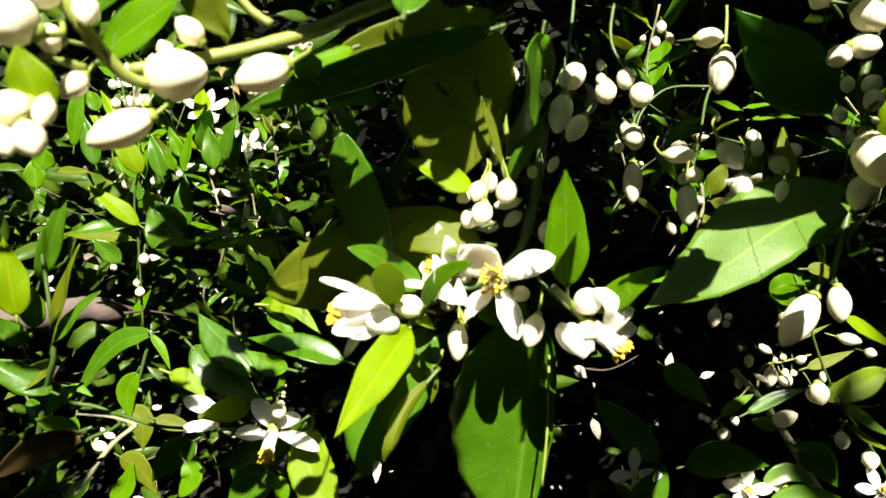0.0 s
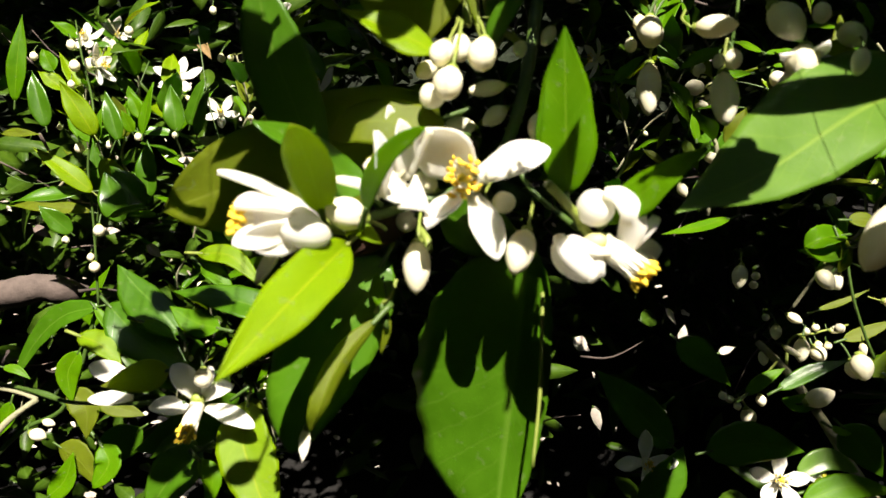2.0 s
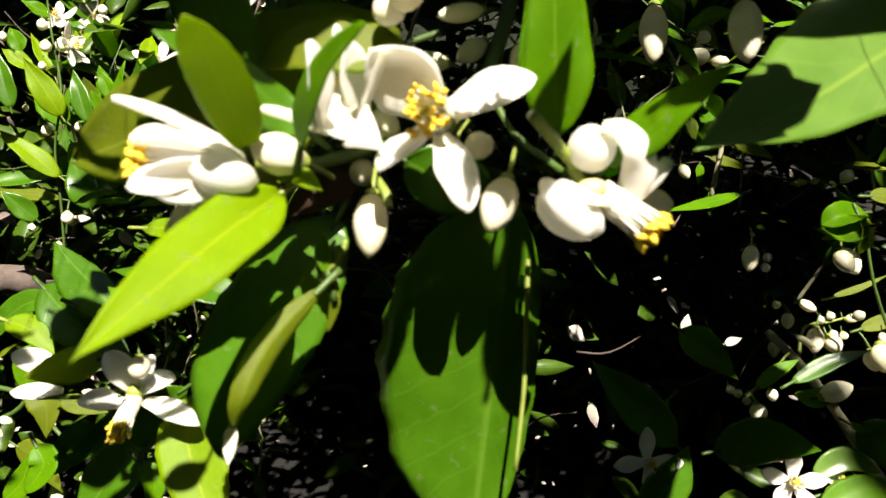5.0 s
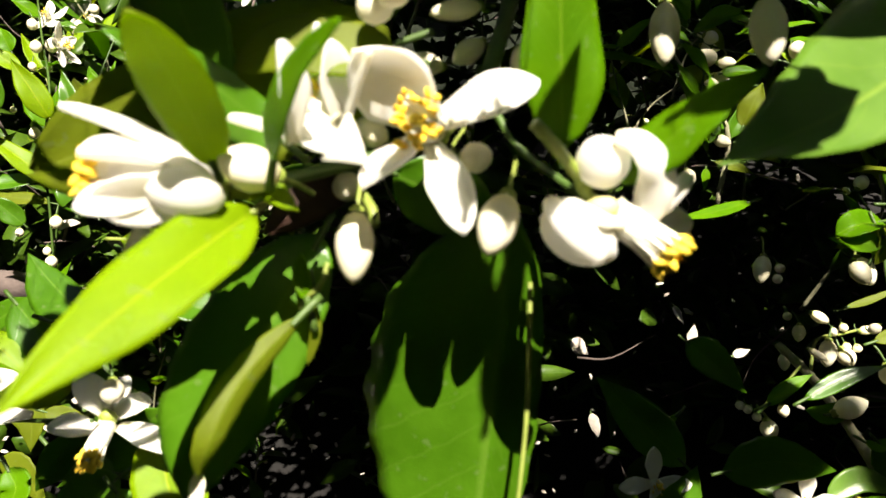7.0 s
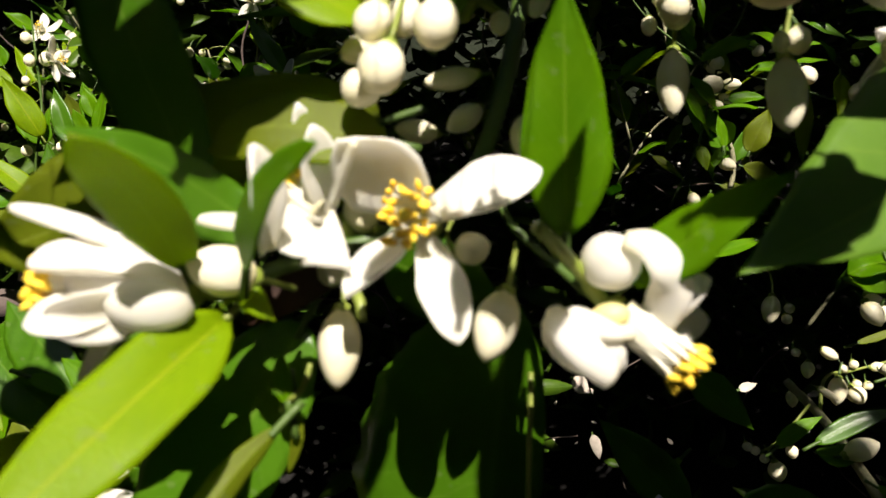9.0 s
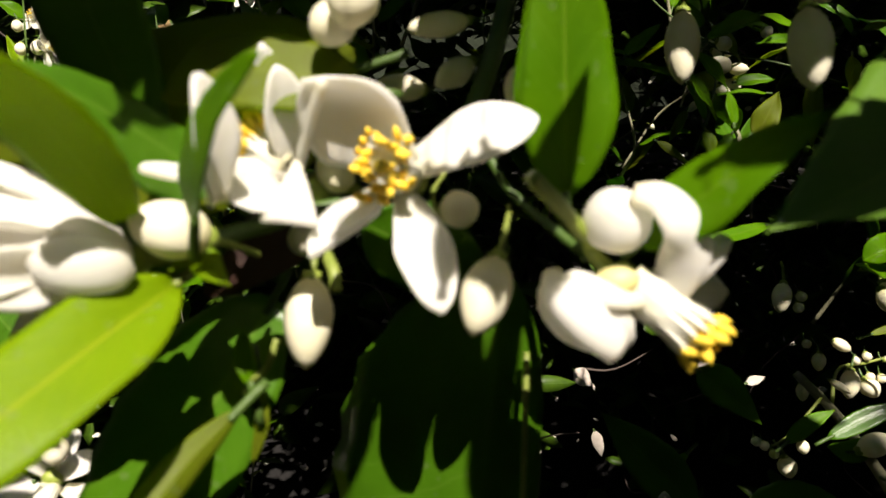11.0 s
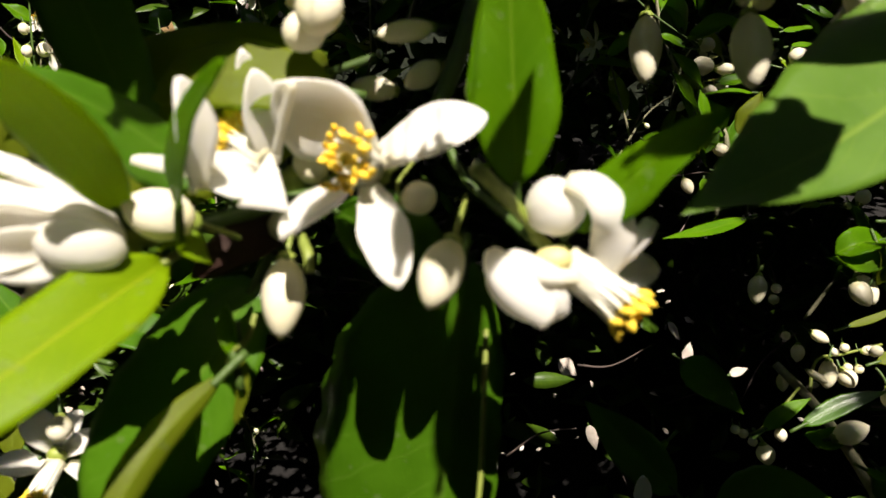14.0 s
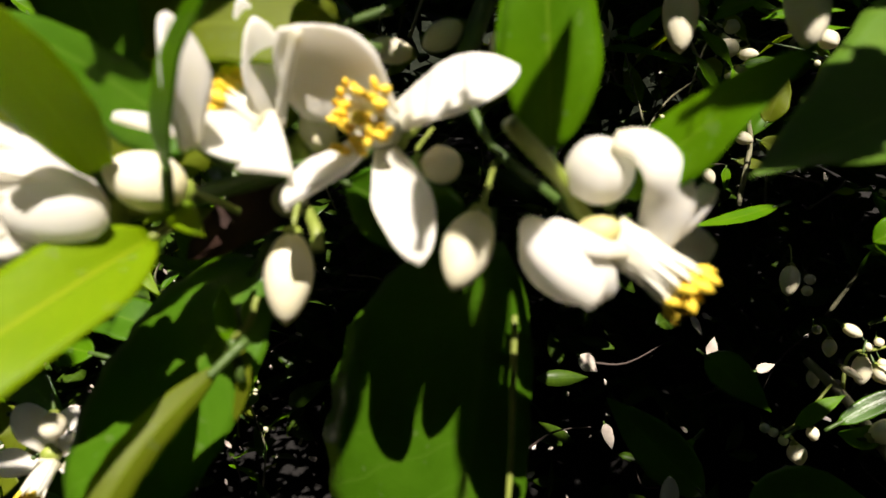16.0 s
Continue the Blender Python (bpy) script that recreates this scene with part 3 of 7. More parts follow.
# half-open cupped blossom
bl_b = blossom(mid_twig, (0.0027, 0.1754, 0.9076), (-0.9, -0.2991, 0.305), (0.0105, 0.1768, 0.906), 0.0032)
petal(bl_b, (-0.0009, 0.1747, 0.911), (-0.0016, 0.1735, 0.9271), 0.0046, (0.3, -0.5802, 0.7671), 14, 0.25)
petal(bl_b, (0.0035, 0.1584, 0.9113), (-0.0043, 0.1562, 0.9149), 0.0060, (0, -0.5681, 0.8166), 12, 0.5)
petal(bl_b, (0.0015, 0.1705, 0.9114), (0.0011, 0.1692, 0.9251), 0.0062, (0.35, -0.6013, 0.7217), 12, 0.3)
petal(bl_b, (0.0013, 0.1742, 0.9098), (-0.0068, 0.1681, 0.9156), 0.0098, (0.05, -0.7131, 0.7187), -14, 0.3)
petal(bl_b, (0.0018, 0.171, 0.9101), (-0.0057, 0.1622, 0.9148), 0.004, (0, -0.2721, 0.9544), 14, 0.4)
petal(bl_b, (0.0019, 0.1694, 0.909), (-0.0054, 0.1593, 0.9133), 0.0036, (0, -0.4715, 0.8819), 14, 0.35)
petal(bl_b, (-0.0033, 0.1655, 0.9102), (-0.0113, 0.1561, 0.9165), 0.0036, (0, -0.4715, 0.8819), 12, 0.3)
strap_petal(bl_b, [(0.0044, 0.1604, 0.9158), (0.0045, 0.1572, 0.9136), (0.0042, 0.1548, 0.9108)], 0.0066, (0.05, -0.6949, 0.7102), 0.15, True)
petal(bl_b, (-0.0024, 0.152, 0.9143), (-0.0024, 0.1525, 0.9271), 0.0060, (0.85, -0.4109, 0.3019), 24, 0.35)
stamens(bl_b, (0.0008, 0.1699, 0.9124), (-0.8, 0.1092, 0.5891), 0.0066, 0.0014, 0.003, 28, 0.0015)

# wide open blossom
bl_c = blossom(mid_twig, (0.0163, 0.1683, 0.9113), (-0.25, -0.8399, 0.4468), (0.0204, 0.1793, 0.9113), 0.0034)
petal(bl_c, (0.0173, 0.1678, 0.9126), (0.0324, 0.1676, 0.9192), 0.0086, (0.1, -0.5591, 0.8124), 20, 0.3)
petal(bl_c, (0.0161, 0.1687, 0.9122), (0.0052, 0.1643, 0.9242), 0.0125, (-0.3, -0.9, 0.2), -34, 0.25)
petal(bl_c, (0.015, 0.1662, 0.9115), (0.0068, 0.1524, 0.9079), 0.0066, (-0.5, -0.5771, 0.6553), -14, 0.5)
petal(bl_c, (0.0164, 0.1644, 0.9101), (0.0209, 0.1524, 0.9009), 0.007, (0.1, -0.7131, 0.7187), 20, 0.25)
strap_petal(bl_c, [(0.0074, 0.1633, 0.9244), (0.0056, 0.1648, 0.9205), (0.0032, 0.1674, 0.9141)], 0.0022, (-0.6, -0.6405, 0.5194), 0.2)
stamens(bl_c, (0.0163, 0.1664, 0.9121), (-0.42, -0.7281, 0.4499), 0.0066, 0.0018, 0.0047, 30, 0.0012)
bud(mid_twig, (0.0046, 0.1622, 0.9007), (0.0042, 0.1555, 0.8911), 0.0062, (0.005, 0.1694, 0.9042), label="plump cream-white bud")
bud(mid_twig, (0.0279, 0.1624, 0.9033), (0.0244, 0.1556, 0.8958), 0.0064, (0.0299, 0.1715, 0.9064))
bud(mid_twig, (0.0207, 0.1673, 0.9069), (0.0255, 0.1659, 0.9086), 0.0050, (0.0217, 0.1784, 0.9093), full=0.5)
bud(mid_twig, (0.0014, 0.176, 0.9019), (0.0015, 0.1722, 0.8985), 0.0056, (0.0042, 0.1761, 0.9043), full=0.5)
bud(mid_twig, (0.0083, 0.1752, 0.9073), (0.0039, 0.1752, 0.9118), 0.0050, (0.011, 0.1768, 0.9058))
twig(mid_twig, [(0.0047, 0.1707, 0.8998), (0.0065, 0.1668, 0.8986), (0.0069, 0.1648, 0.8967)], 0.0009, 0.0009, PALE_STEM, name="green_stalk")

# curled blossom with a long stamen tube
bl_d = blossom(mid_twig, (0.0429, 0.1582, 0.9016), (0.75, -0.5496, -0.3506), (0.0382, 0.1607, 0.907), 0.0032)
rolled_petal(bl_d, (0.0373, 0.16, 0.9078), (0.0447, 0.1582, 0.9109), 0.0081)
strap_petal(bl_d, [(0.0419, 0.1572, 0.9136), (0.0446, 0.1556, 0.9137), (0.0468, 0.154, 0.9115), (0.0476, 0.1537, 0.9085), (0.047, 0.1543, 0.905), (0.0459, 0.1559, 0.9012)], 0.0056, (0, -0.5681, 0.8166), 0.2)
rolled_petal(bl_d, (0.0322, 0.1568, 0.9020), (0.0424, 0.1515, 0.8979), 0.0082)
strap_petal(bl_d, [(0.0442, 0.154, 0.9021), (0.0394, 0.1517, 0.9042), (0.0356, 0.1514, 0.9058), (0.0338, 0.1516, 0.9051)], 0.004, (-0.05, -0.2721, 0.9544), 0.4)
strap_petal(bl_d, [(0.0326, 0.1518, 0.9065), (0.0337, 0.1474, 0.9065), (0.0362, 0.1458, 0.9042), (0.0394, 0.1459, 0.9009)], 0.005, (0.1, -0.6255, 0.7882), 0.4)
strap_petal(bl_d, [(0.0465, 0.1566, 0.9005), (0.0494, 0.1559, 0.9036), (0.0515, 0.1561, 0.9065), (0.0533, 0.1579, 0.9079)], 0.0026, (-0.3, -0.6013, 0.7217), 0.3)
petal(bl_d, (0.0474, 0.1592, 0.8989), (0.0568, 0.1624, 0.8987), 0.0056, (0, -0.864, 0.5132), 14, 0.3)
rolled_petal(bl_d, (0.0375, 0.1544, 0.9029), (0.0426, 0.1533, 0.9051), 0.0038, OVARY)
stamens(bl_d, (0.0423, 0.1562, 0.9029), (0.74, -0.453, -0.4508), 0.0104, 0.0021, 0.0031, 44, 0.0014, sheath=0.0023, even=True)

# bud group above
bud(mid_twig, (0.0109, 0.1731, 0.9401), (0.0083, 0.1687, 0.9364), 0.0049, (0.0136, 0.1835, 0.9439), full=0.5, lean=1.0)
bud(mid_twig, (0.0185, 0.1734, 0.9407), (0.0172, 0.1683, 0.9354), 0.0061, (0.0163, 0.1835, 0.9439), full=0.5, lean=1.0)
bud(mid_twig, (0.0118, 0.1699, 0.9355), (0.01, 0.1648, 0.9303), 0.0062, (0.0141, 0.1835, 0.9439), full=0.5, lean=1.0)
bud(mid_twig, (0.0101, 0.1734, 0.9312), (0.0057, 0.1694, 0.9283), 0.0056, (0.0131, 0.1835, 0.9439), full=0.5, lean=1.0)
bud(mid_twig, (0.0135, 0.181, 0.9405), (0.0134, 0.1762, 0.9359), 0.0052, (0.0148, 0.1835, 0.9439), full=0.5, lean=1.0)
bud(mid_twig, (0.0286, 0.1982, 0.9371), (0.0283, 0.1942, 0.9342), 0.0035, (0.0187, 0.1835, 0.9439), full=0.5, lean=1.0)
bud(mid_twig, (0.0249, 0.1905, 0.9282), (0.0156, 0.1878, 0.9271), 0.0039)
bud(mid_twig, (0.0259, 0.1972, 0.9213), (0.0198, 0.1935, 0.918), 0.0047)
bud(mid_twig, (0.0183, 0.1951, 0.9169), (0.0105, 0.1936, 0.9184), 0.0044)
bud(mid_twig, (0.0359, 0.1953, 0.9408), (0.033, 0.1913, 0.937), 0.0034)
bud(mid_twig, (0.0328, 0.1877, 0.9222), (0.031, 0.182, 0.9171), 0.0044)
bud(mid_twig, (0.0085, 0.1812, 0.9343), (0.0042, 0.1781, 0.9325), 0.0041)
twig(mid_twig, [(0.0154, 0.1827, 0.9423), (0.0152, 0.1869, 0.9464), (0.0175, 0.1997, 0.9551)], 0.0009, 0.001, PALE_STEM)
twig(mid_twig, [(0.0183, 0.1763, 0.9402), (0.0169, 0.1842, 0.9455), (0.0175, 0.1997, 0.9551)], 0.0007, 0.0009, PALE_STEM)
twig(mid_twig, [(0.0285, 0.1969, 0.9371), (0.0245, 0.1978, 0.939), (0.0219, 0.1978, 0.9367), (0.0192, 0.2063, 0.9549)], 0.0008, 0.0009, PALE_STEM)

# ---- the near bud twig ----

near_twig = thing("bud_twig", (0.0173, 0.1844, 0.9932), "pale green twig crowded with round cream-white flower buds", "twig")
twig(near_twig, [(0.0286, 0.2041, 1), (-0.0125, 0.1626, 0.9891), (-0.0294, 0.1468, 0.9835), (-0.0414, 0.1379, 0.981), (-0.051, 0.1318, 0.9798), (-0.0598, 0.1259, 0.979)], 0.0019, 0.0012, PALE_STEM)
twig(near_twig, [(-0.0374, 0.1475, 0.985), (-0.042, 0.148, 0.9884), (-0.0465, 0.1497, 0.9945)], 0.0011, 0.001, PALE_STEM)
twig(near_twig, [(-0.0543, 0.1258, 0.9763), (-0.0589, 0.1233, 0.978), (-0.0621, 0.1213, 0.9832), (-0.0663, 0.1198, 0.992), (-0.0706, 0.1192, 1)], 0.0011, 0.0015, PALE_STEM)
twig(near_twig, [(-0.0635, 0.1169, 0.9809), (-0.067, 0.1134, 0.9829), (-0.0711, 0.1091, 0.9831)], 0.0008, 0.0007, PALE_STEM)
bud(near_twig, (-0.0578, 0.1282, 0.9767), (-0.0448, 0.125, 0.9794), 0.0100, (-0.0599, 0.1244, 0.9782))
bud(near_twig, (-0.0303, 0.1306, 0.9796), (-0.0401, 0.1258, 0.9763), 0.0075, (-0.0292, 0.1443, 0.9806))
bud(near_twig, (-0.0544, 0.1203, 0.9717), (-0.0655, 0.115, 0.9675), 0.0069, (-0.0531, 0.1256, 0.9736))
bud(near_twig, (-0.0471, 0.1312, 0.9832), (-0.0514, 0.1312, 0.988), 0.0051, (-0.047, 0.1341, 0.98))
bud(near_twig, (-0.0653, 0.1158, 0.9857), (-0.0693, 0.114, 0.9865), 0.0052, (-0.0631, 0.1205, 0.9838))
bud(near_twig, (-0.0652, 0.109, 0.9876), (-0.0715, 0.1066, 0.992), 0.0085, (-0.0663, 0.1182, 0.9884))
bud(near_twig, (-0.0639, 0.0969, 0.976), (-0.0609, 0.0929, 0.972), 0.0049, (-0.0675, 0.1031, 0.9797))
bud(near_twig, (-0.0633, 0.1164, 0.9799), (-0.0665, 0.1127, 0.9766), 0.0044, (-0.0631, 0.1194, 0.9815))
bud(near_twig, (-0.0622, 0.1203, 0.9931), (-0.0611, 0.1158, 0.9881), 0.0045, (-0.0633, 0.1215, 0.9955))
bud(near_twig, (-0.0636, 0.1003, 0.9785), (-0.0701, 0.0974, 0.977), 0.0057, (-0.0665, 0.1087, 0.9823))
bud(near_twig, (-0.0683, 0.0967, 0.9754), (-0.0648, 0.0929, 0.9721), 0.0043)
bud(near_twig, (-0.0614, 0.1007, 0.9793), (-0.0615, 0.0967, 0.9754), 0.0035)
bud(near_twig, (-0.0544, 0.1322, 0.9806), (-0.056, 0.1325, 0.9836), 0.0034)
bud(near_twig, (-0.067, 0.1189, 0.9948), (-0.0684, 0.116, 0.9909), 0.0048)
leaf(near_twig, (-0.0626, 0.1006, 0.9767), (-0.0651, 0.102, 0.9869), 0.0068, (0.2, -0.6889, 0.6522), 10, 0.1, YOUNG)
leaf(near_twig, (-0.0699, 0.1337, 0.9791), (-0.0494, 0.1381, 0.9934), 0.0113, (0.1, -0.5591, 0.8124), 12, 0.15, FRESH)
bent_leaf(near_twig, [(0.0131, 0.1786, 0.9808), (-0.0063, 0.1688, 0.9764), (-0.0264, 0.1577, 0.9714), (-0.0463, 0.1466, 0.9667)], 0.0042, 0.0042, (0.1, -0.9425, 0.1085), (0.1, 0.1), broad=True, label="long dark leaf underside")
bent_leaf(near_twig, [(0.0153, 0.1927, 0.9826), (0.0009, 0.1889, 0.9792), (-0.0146, 0.1845, 0.9768), (-0.0302, 0.1787, 0.9738)], 0.0062, 0.0062, (0.1, -0.9425, 0.1085), mat=OLIVE)
leaf(near_twig, (-0.0226, 0.1682, 0.9774), (-0.0381, 0.1603, 0.9723), 0.0068, (0.1, -0.4715, 0.8819), 10, 0.1, FRESH)
leaf(near_twig, (-0.0538, 0.146, 0.9936), (-0.046, 0.1462, 0.9822), 0.0085, (0, -0.9908, 0.2414), 8, 0.1, OLIVE)
leaf(near_twig, (-0.0295, 0.1527, 0.9725), (-0.0348, 0.1558, 0.9791), 0.0066, (0, -0.6889, 0.6522), 8, 0.1, FRESH)
leaf(near_twig, (-0.0122, 0.1784, 0.9921), (0.0076, 0.1781, 0.9797), 0.0066, (0.3, -0.5137, 0.7912), 10, 0.15, YOUNG)

# ---- hanging buds at the right ----

hang_twig = thing("bud_twig", (0.0848, 0.2253, 0.9627), "dark twig with long cream-white buds hanging in shade", "twig")
twig(hang_twig, [(0.1251, 0.2715, 0.9669), (0.1063, 0.2583, 0.9506), (0.0937, 0.2299, 0.9369), (0.0815, 0.2032, 0.9294)], 0.0006, 0.0005)
twig(hang_twig, [(0.1063, 0.2583, 0.9506), (0.0904, 0.263, 0.9487), (0.0788, 0.2562, 0.939), (0.074, 0.2402, 0.9258)], 0.0006, 0.0004)
bud(hang_twig, (0.0733, 0.239, 0.9257), (0.0723, 0.2301, 0.9114), 0.0075, (0.0745, 0.2435, 0.9353))
bud(hang_twig, (0.0744, 0.2455, 0.9368), (0.0736, 0.2398, 0.9302), 0.0072, full=0.5, lean=1.0)
bud(hang_twig, (0.0712, 0.2485, 0.9385), (0.0705, 0.2441, 0.9348), 0.0041, full=0.5, lean=1.0)
bud(hang_twig, (0.0686, 0.2455, 0.932), (0.0679, 0.2413, 0.9287), 0.0038, full=0.5, lean=1.0)
bud(hang_twig, (0.0805, 0.2021, 0.9294), (0.0803, 0.1943, 0.9174), 0.0070, (0.0816, 0.2056, 0.937))
bud(hang_twig, (0.0783, 0.201, 0.9336), (0.0772, 0.1972, 0.9311), 0.0030, full=0.5, lean=1.0)
bud(hang_twig, (0.0836, 0.2056, 0.9341), (0.0825, 0.2012, 0.9302), 0.0045, full=0.5, lean=1.0)
bud(hang_twig, (0.0707, 0.2004, 0.94), (0.0799, 0.1966, 0.9412), 0.0056, (0.0718, 0.2107, 0.9432))
bud(hang_twig, (0.086, 0.1954, 0.9458), (0.0921, 0.1898, 0.9386), 0.0074, (0.0886, 0.2084, 0.9499))
bud(hang_twig, (0.0984, 0.1967, 0.9458), (0.097, 0.1924, 0.9421), 0.0041, full=0.5, lean=1.0)
bud(hang_twig, (0.1016, 0.1932, 0.9412), (0.1065, 0.1894, 0.9377), 0.0056)
bud(hang_twig, (0.1007, 0.1807, 0.938), (0.0981, 0.1762, 0.9329), 0.0038)
open_flower(hang_twig, (0.0961, 0.1946, 0.9346), (-0.2, -0.8607, -0.4262), 0.0082, (0.0996, 0.2043, 0.9412), spread=0.8, arc=20, seed=4)
bud(hang_twig, (0.0938, 0.1913, 0.937), (0.0914, 0.1857, 0.9298), 0.0077)
bud(hang_twig, (0.0964, 0.2285, 0.9694), (0.0931, 0.2197, 0.9554), 0.0088, (0.0979, 0.2367, 0.9823))
bud(hang_twig, (0.0858, 0.2297, 0.972), (0.0953, 0.2281, 0.9733), 0.0069)
bud(hang_twig, (0.0364, 0.1935, 0.9606), (0.033, 0.1847, 0.9512), 0.0073, (0.0378, 0.1978, 0.9628))
bud(hang_twig, (0.0304, 0.1943, 0.9643), (0.03, 0.1901, 0.961), 0.0040, full=0.5, lean=1.0)
bud(hang_twig, (0.0363, 0.1955, 0.9669), (0.0358, 0.1912, 0.9632), 0.0043, full=0.5, lean=1.0)
bud(hang_twig, (0.0214, 0.2063, 0.9663), (0.0211, 0.2017, 0.9621), 0.0049, full=0.5, lean=1.0)
bud(hang_twig, (0.0509, 0.2046, 0.9627), (0.0503, 0.1992, 0.9568), 0.0067, full=0.5, lean=1.0)
bud(hang_twig, (0.062, 0.2044, 0.9622), (0.0613, 0.1987, 0.9557), 0.0074, full=0.5, lean=1.0)
bud(hang_twig, (0.0578, 0.2082, 0.9657), (0.0571, 0.2031, 0.9604), 0.0060, full=0.5, lean=1.0)
bud(hang_twig, (0.0493, 0.2072, 0.9684), (0.0487, 0.2035, 0.9661), 0.0028, full=0.5, lean=1.0)
bud(hang_twig, (0.0727, 0.243, 0.9387), (0.0719, 0.2373, 0.9319), 0.0077, full=0.5, lean=1.0)
bud(hang_twig, (0.0493, 0.2055, 0.9647), (0.0487, 0.2017, 0.9621), 0.0032, full=0.5, lean=1.0)
bud(hang_twig, (0.0818, 0.2546, 0.9753), (0.081, 0.2504, 0.972), 0.0038, full=0.5, lean=1.0)
bud(hang_twig, (0.0797, 0.2521, 0.9699), (0.0789, 0.2481, 0.9671), 0.0034, full=0.5, lean=1.0)
bud(hang_twig, (0.0408, 0.2027, 0.9686), (0.039, 0.1971, 0.9612), 0.0072)
bud(hang_twig, (0.0441, 0.1988, 0.953), (0.0384, 0.1935, 0.9464), 0.0063)
twig(hang_twig, [(0.0597, 0.2348, 0.9949), (0.0536, 0.2158, 0.9754), (0.0572, 0.2082, 0.9661), (0.0614, 0.2049, 0.9614)], 0.0006, 0.0005)
twig(hang_twig, [(0.0425, 0.2239, 0.9951), (0.0397, 0.2095, 0.9761), (0.0376, 0.2038, 0.9685), (0.0346, 0.1988, 0.9626)], 0.0006, 0.0005)

edge_twig = thing("bud_twig", (0.1363, 0.2199, 0.9984), "drooping twig with sunlit round and oval white buds", "twig")
twig(edge_twig, [(0.1469, 0.2285, 1.0049), (0.1384, 0.2157, 0.9822), (0.1315, 0.2049, 0.9614), (0.131, 0.1969, 0.9491), (0.1258, 0.1858, 0.9252), (0.1145, 0.168, 0.9108)], 0.0016, 0.0009)
bud(edge_twig, (0.1272, 0.2131, 0.9838), (0.1363, 0.2073, 0.9784), 0.0094)
bud(edge_twig, (0.127, 0.21, 0.9724), (0.1367, 0.2081, 0.9729), 0.0081)
bud(edge_twig, (0.1286, 0.2116, 0.9711), (0.121, 0.2077, 0.9675), 0.0071)
bud(edge_twig, (0.1354, 0.2036, 0.9634), (0.1297, 0.2001, 0.9606), 0.0059)
bud(edge_twig, (0.1192, 0.1791, 0.9534), (0.1216, 0.1685, 0.9402), 0.0108)
bud(edge_twig, (0.1227, 0.1776, 0.9408), (0.1181, 0.1715, 0.9323), 0.0081)
bud(edge_twig, (0.1081, 0.1639, 0.9089), (0.0964, 0.1541, 0.8975), 0.0088)
bud(edge_twig, (0.1195, 0.1721, 0.9077), (0.1193, 0.1655, 0.8983), 0.0068)
bud(edge_twig, (0.1235, 0.219, 0.9845), (0.1175, 0.2198, 0.9886), 0.0090)
bud(edge_twig, (0.1326, 0.2003, 0.9605), (0.131, 0.1953, 0.9555), 0.0059, full=0.5, lean=1.0)
bud(edge_twig, (0.1228, 0.1991, 0.9556), (0.1213, 0.1947, 0.9518), 0.0045, full=0.5, lean=1.0)
bud(edge_twig, (0.1265, 0.205, 0.9636), (0.125, 0.2007, 0.96), 0.0042, full=0.5, lean=1.0)
leaf(edge_twig, (0.1295, 0.2141, 0.9504), (0.0929, 0.2182, 0.9829), 0.0221, (-0.1, -0.9302, -0.3386), 10, 0.1)
leaf(edge_twig, (0.1228, 0.2052, 0.9432), (0.1321, 0.2037, 0.9398), 0.0048, (0, -0.4715, 0.8819), 10, 0.1, FRESH)
leaf(edge_twig, (0.1277, 0.2247, 0.914), (0.1267, 0.2368, 0.9398), 0.0095, (0, -0.8218, 0.6039), 10, 0.1, OLIVE)
leaf(edge_twig, (0.1136, 0.3121, 0.9594), (0.0996, 0.2985, 0.9538), 0.0057, (0, -0.4715, 0.8819), 12, 0.2, FRESH)
leaf(edge_twig, (0.1127, 0.3222, 0.9338), (0.1147, 0.3281, 0.9465), 0.0045, (0.3, -0.556, 0.7006), 12, 0.2, FRESH)
leaf(edge_twig, (0.1491, 0.2982, 0.9296), (0.1607, 0.2877, 0.9308), 0.0057, (0, -0.3386, 0.9302), 12, 0.2, FRESH)
leaf(edge_twig, (0.1294, 0.2907, 0.9136), (0.1149, 0.29, 0.9121), 0.0053, (0, -0.3386, 0.9302), 12, 0.2, FRESH)
leaf(edge_twig, (0.1307, 0.3255, 0.9173), (0.1099, 0.3121, 0.9121), 0.0074, (0, -0.4715, 0.8819), 12, 0.2, FRESH)
leaf(edge_twig, (0.109, 0.32, 0.9055), (0.1155, 0.3044, 0.8956), 0.0069, (0.2, -0.5137, 0.7912), 12, 0.2, FRESH)
leaf(edge_twig, (0.1083, 0.2798, 0.8902), (0.1064, 0.2843, 0.8997), 0.0042, (0.2, -0.6466, 0.7429), 12, 0.2, FRESH)
leaf(edge_twig, (0.1153, 0.3341, 0.9121), (0.1093, 0.3379, 0.9202), 0.0048, (0, -0.5137, 0.7912), 12, 0.2, FRESH)
leaf(edge_twig, (0.1094, 0.3641, 0.9527), (0.0971, 0.3589, 0.9415), 0.0068, (0, -0.4715, 0.8819), 12, 0.2, FRESH)
leaf(edge_twig, (0.1252, 0.3531, 0.9055), (0.1473, 0.3578, 0.9155), 0.0070, (0, -0.4715, 0.8819), 12, 0.2, FRESH)
leaf(edge_twig, (0.1439, 0.2915, 0.9152), (0.1386, 0.2943, 0.9212), 0.0037, (0, -0.4715, 0.8819), 12, 0.2, FRESH)
leaf(edge_twig, (0.1635, 0.2396, 0.8986), (0.1498, 0.2381, 0.8955), 0.0059, (0, -0.4715, 0.8819), 12, 0.2, FRESH)
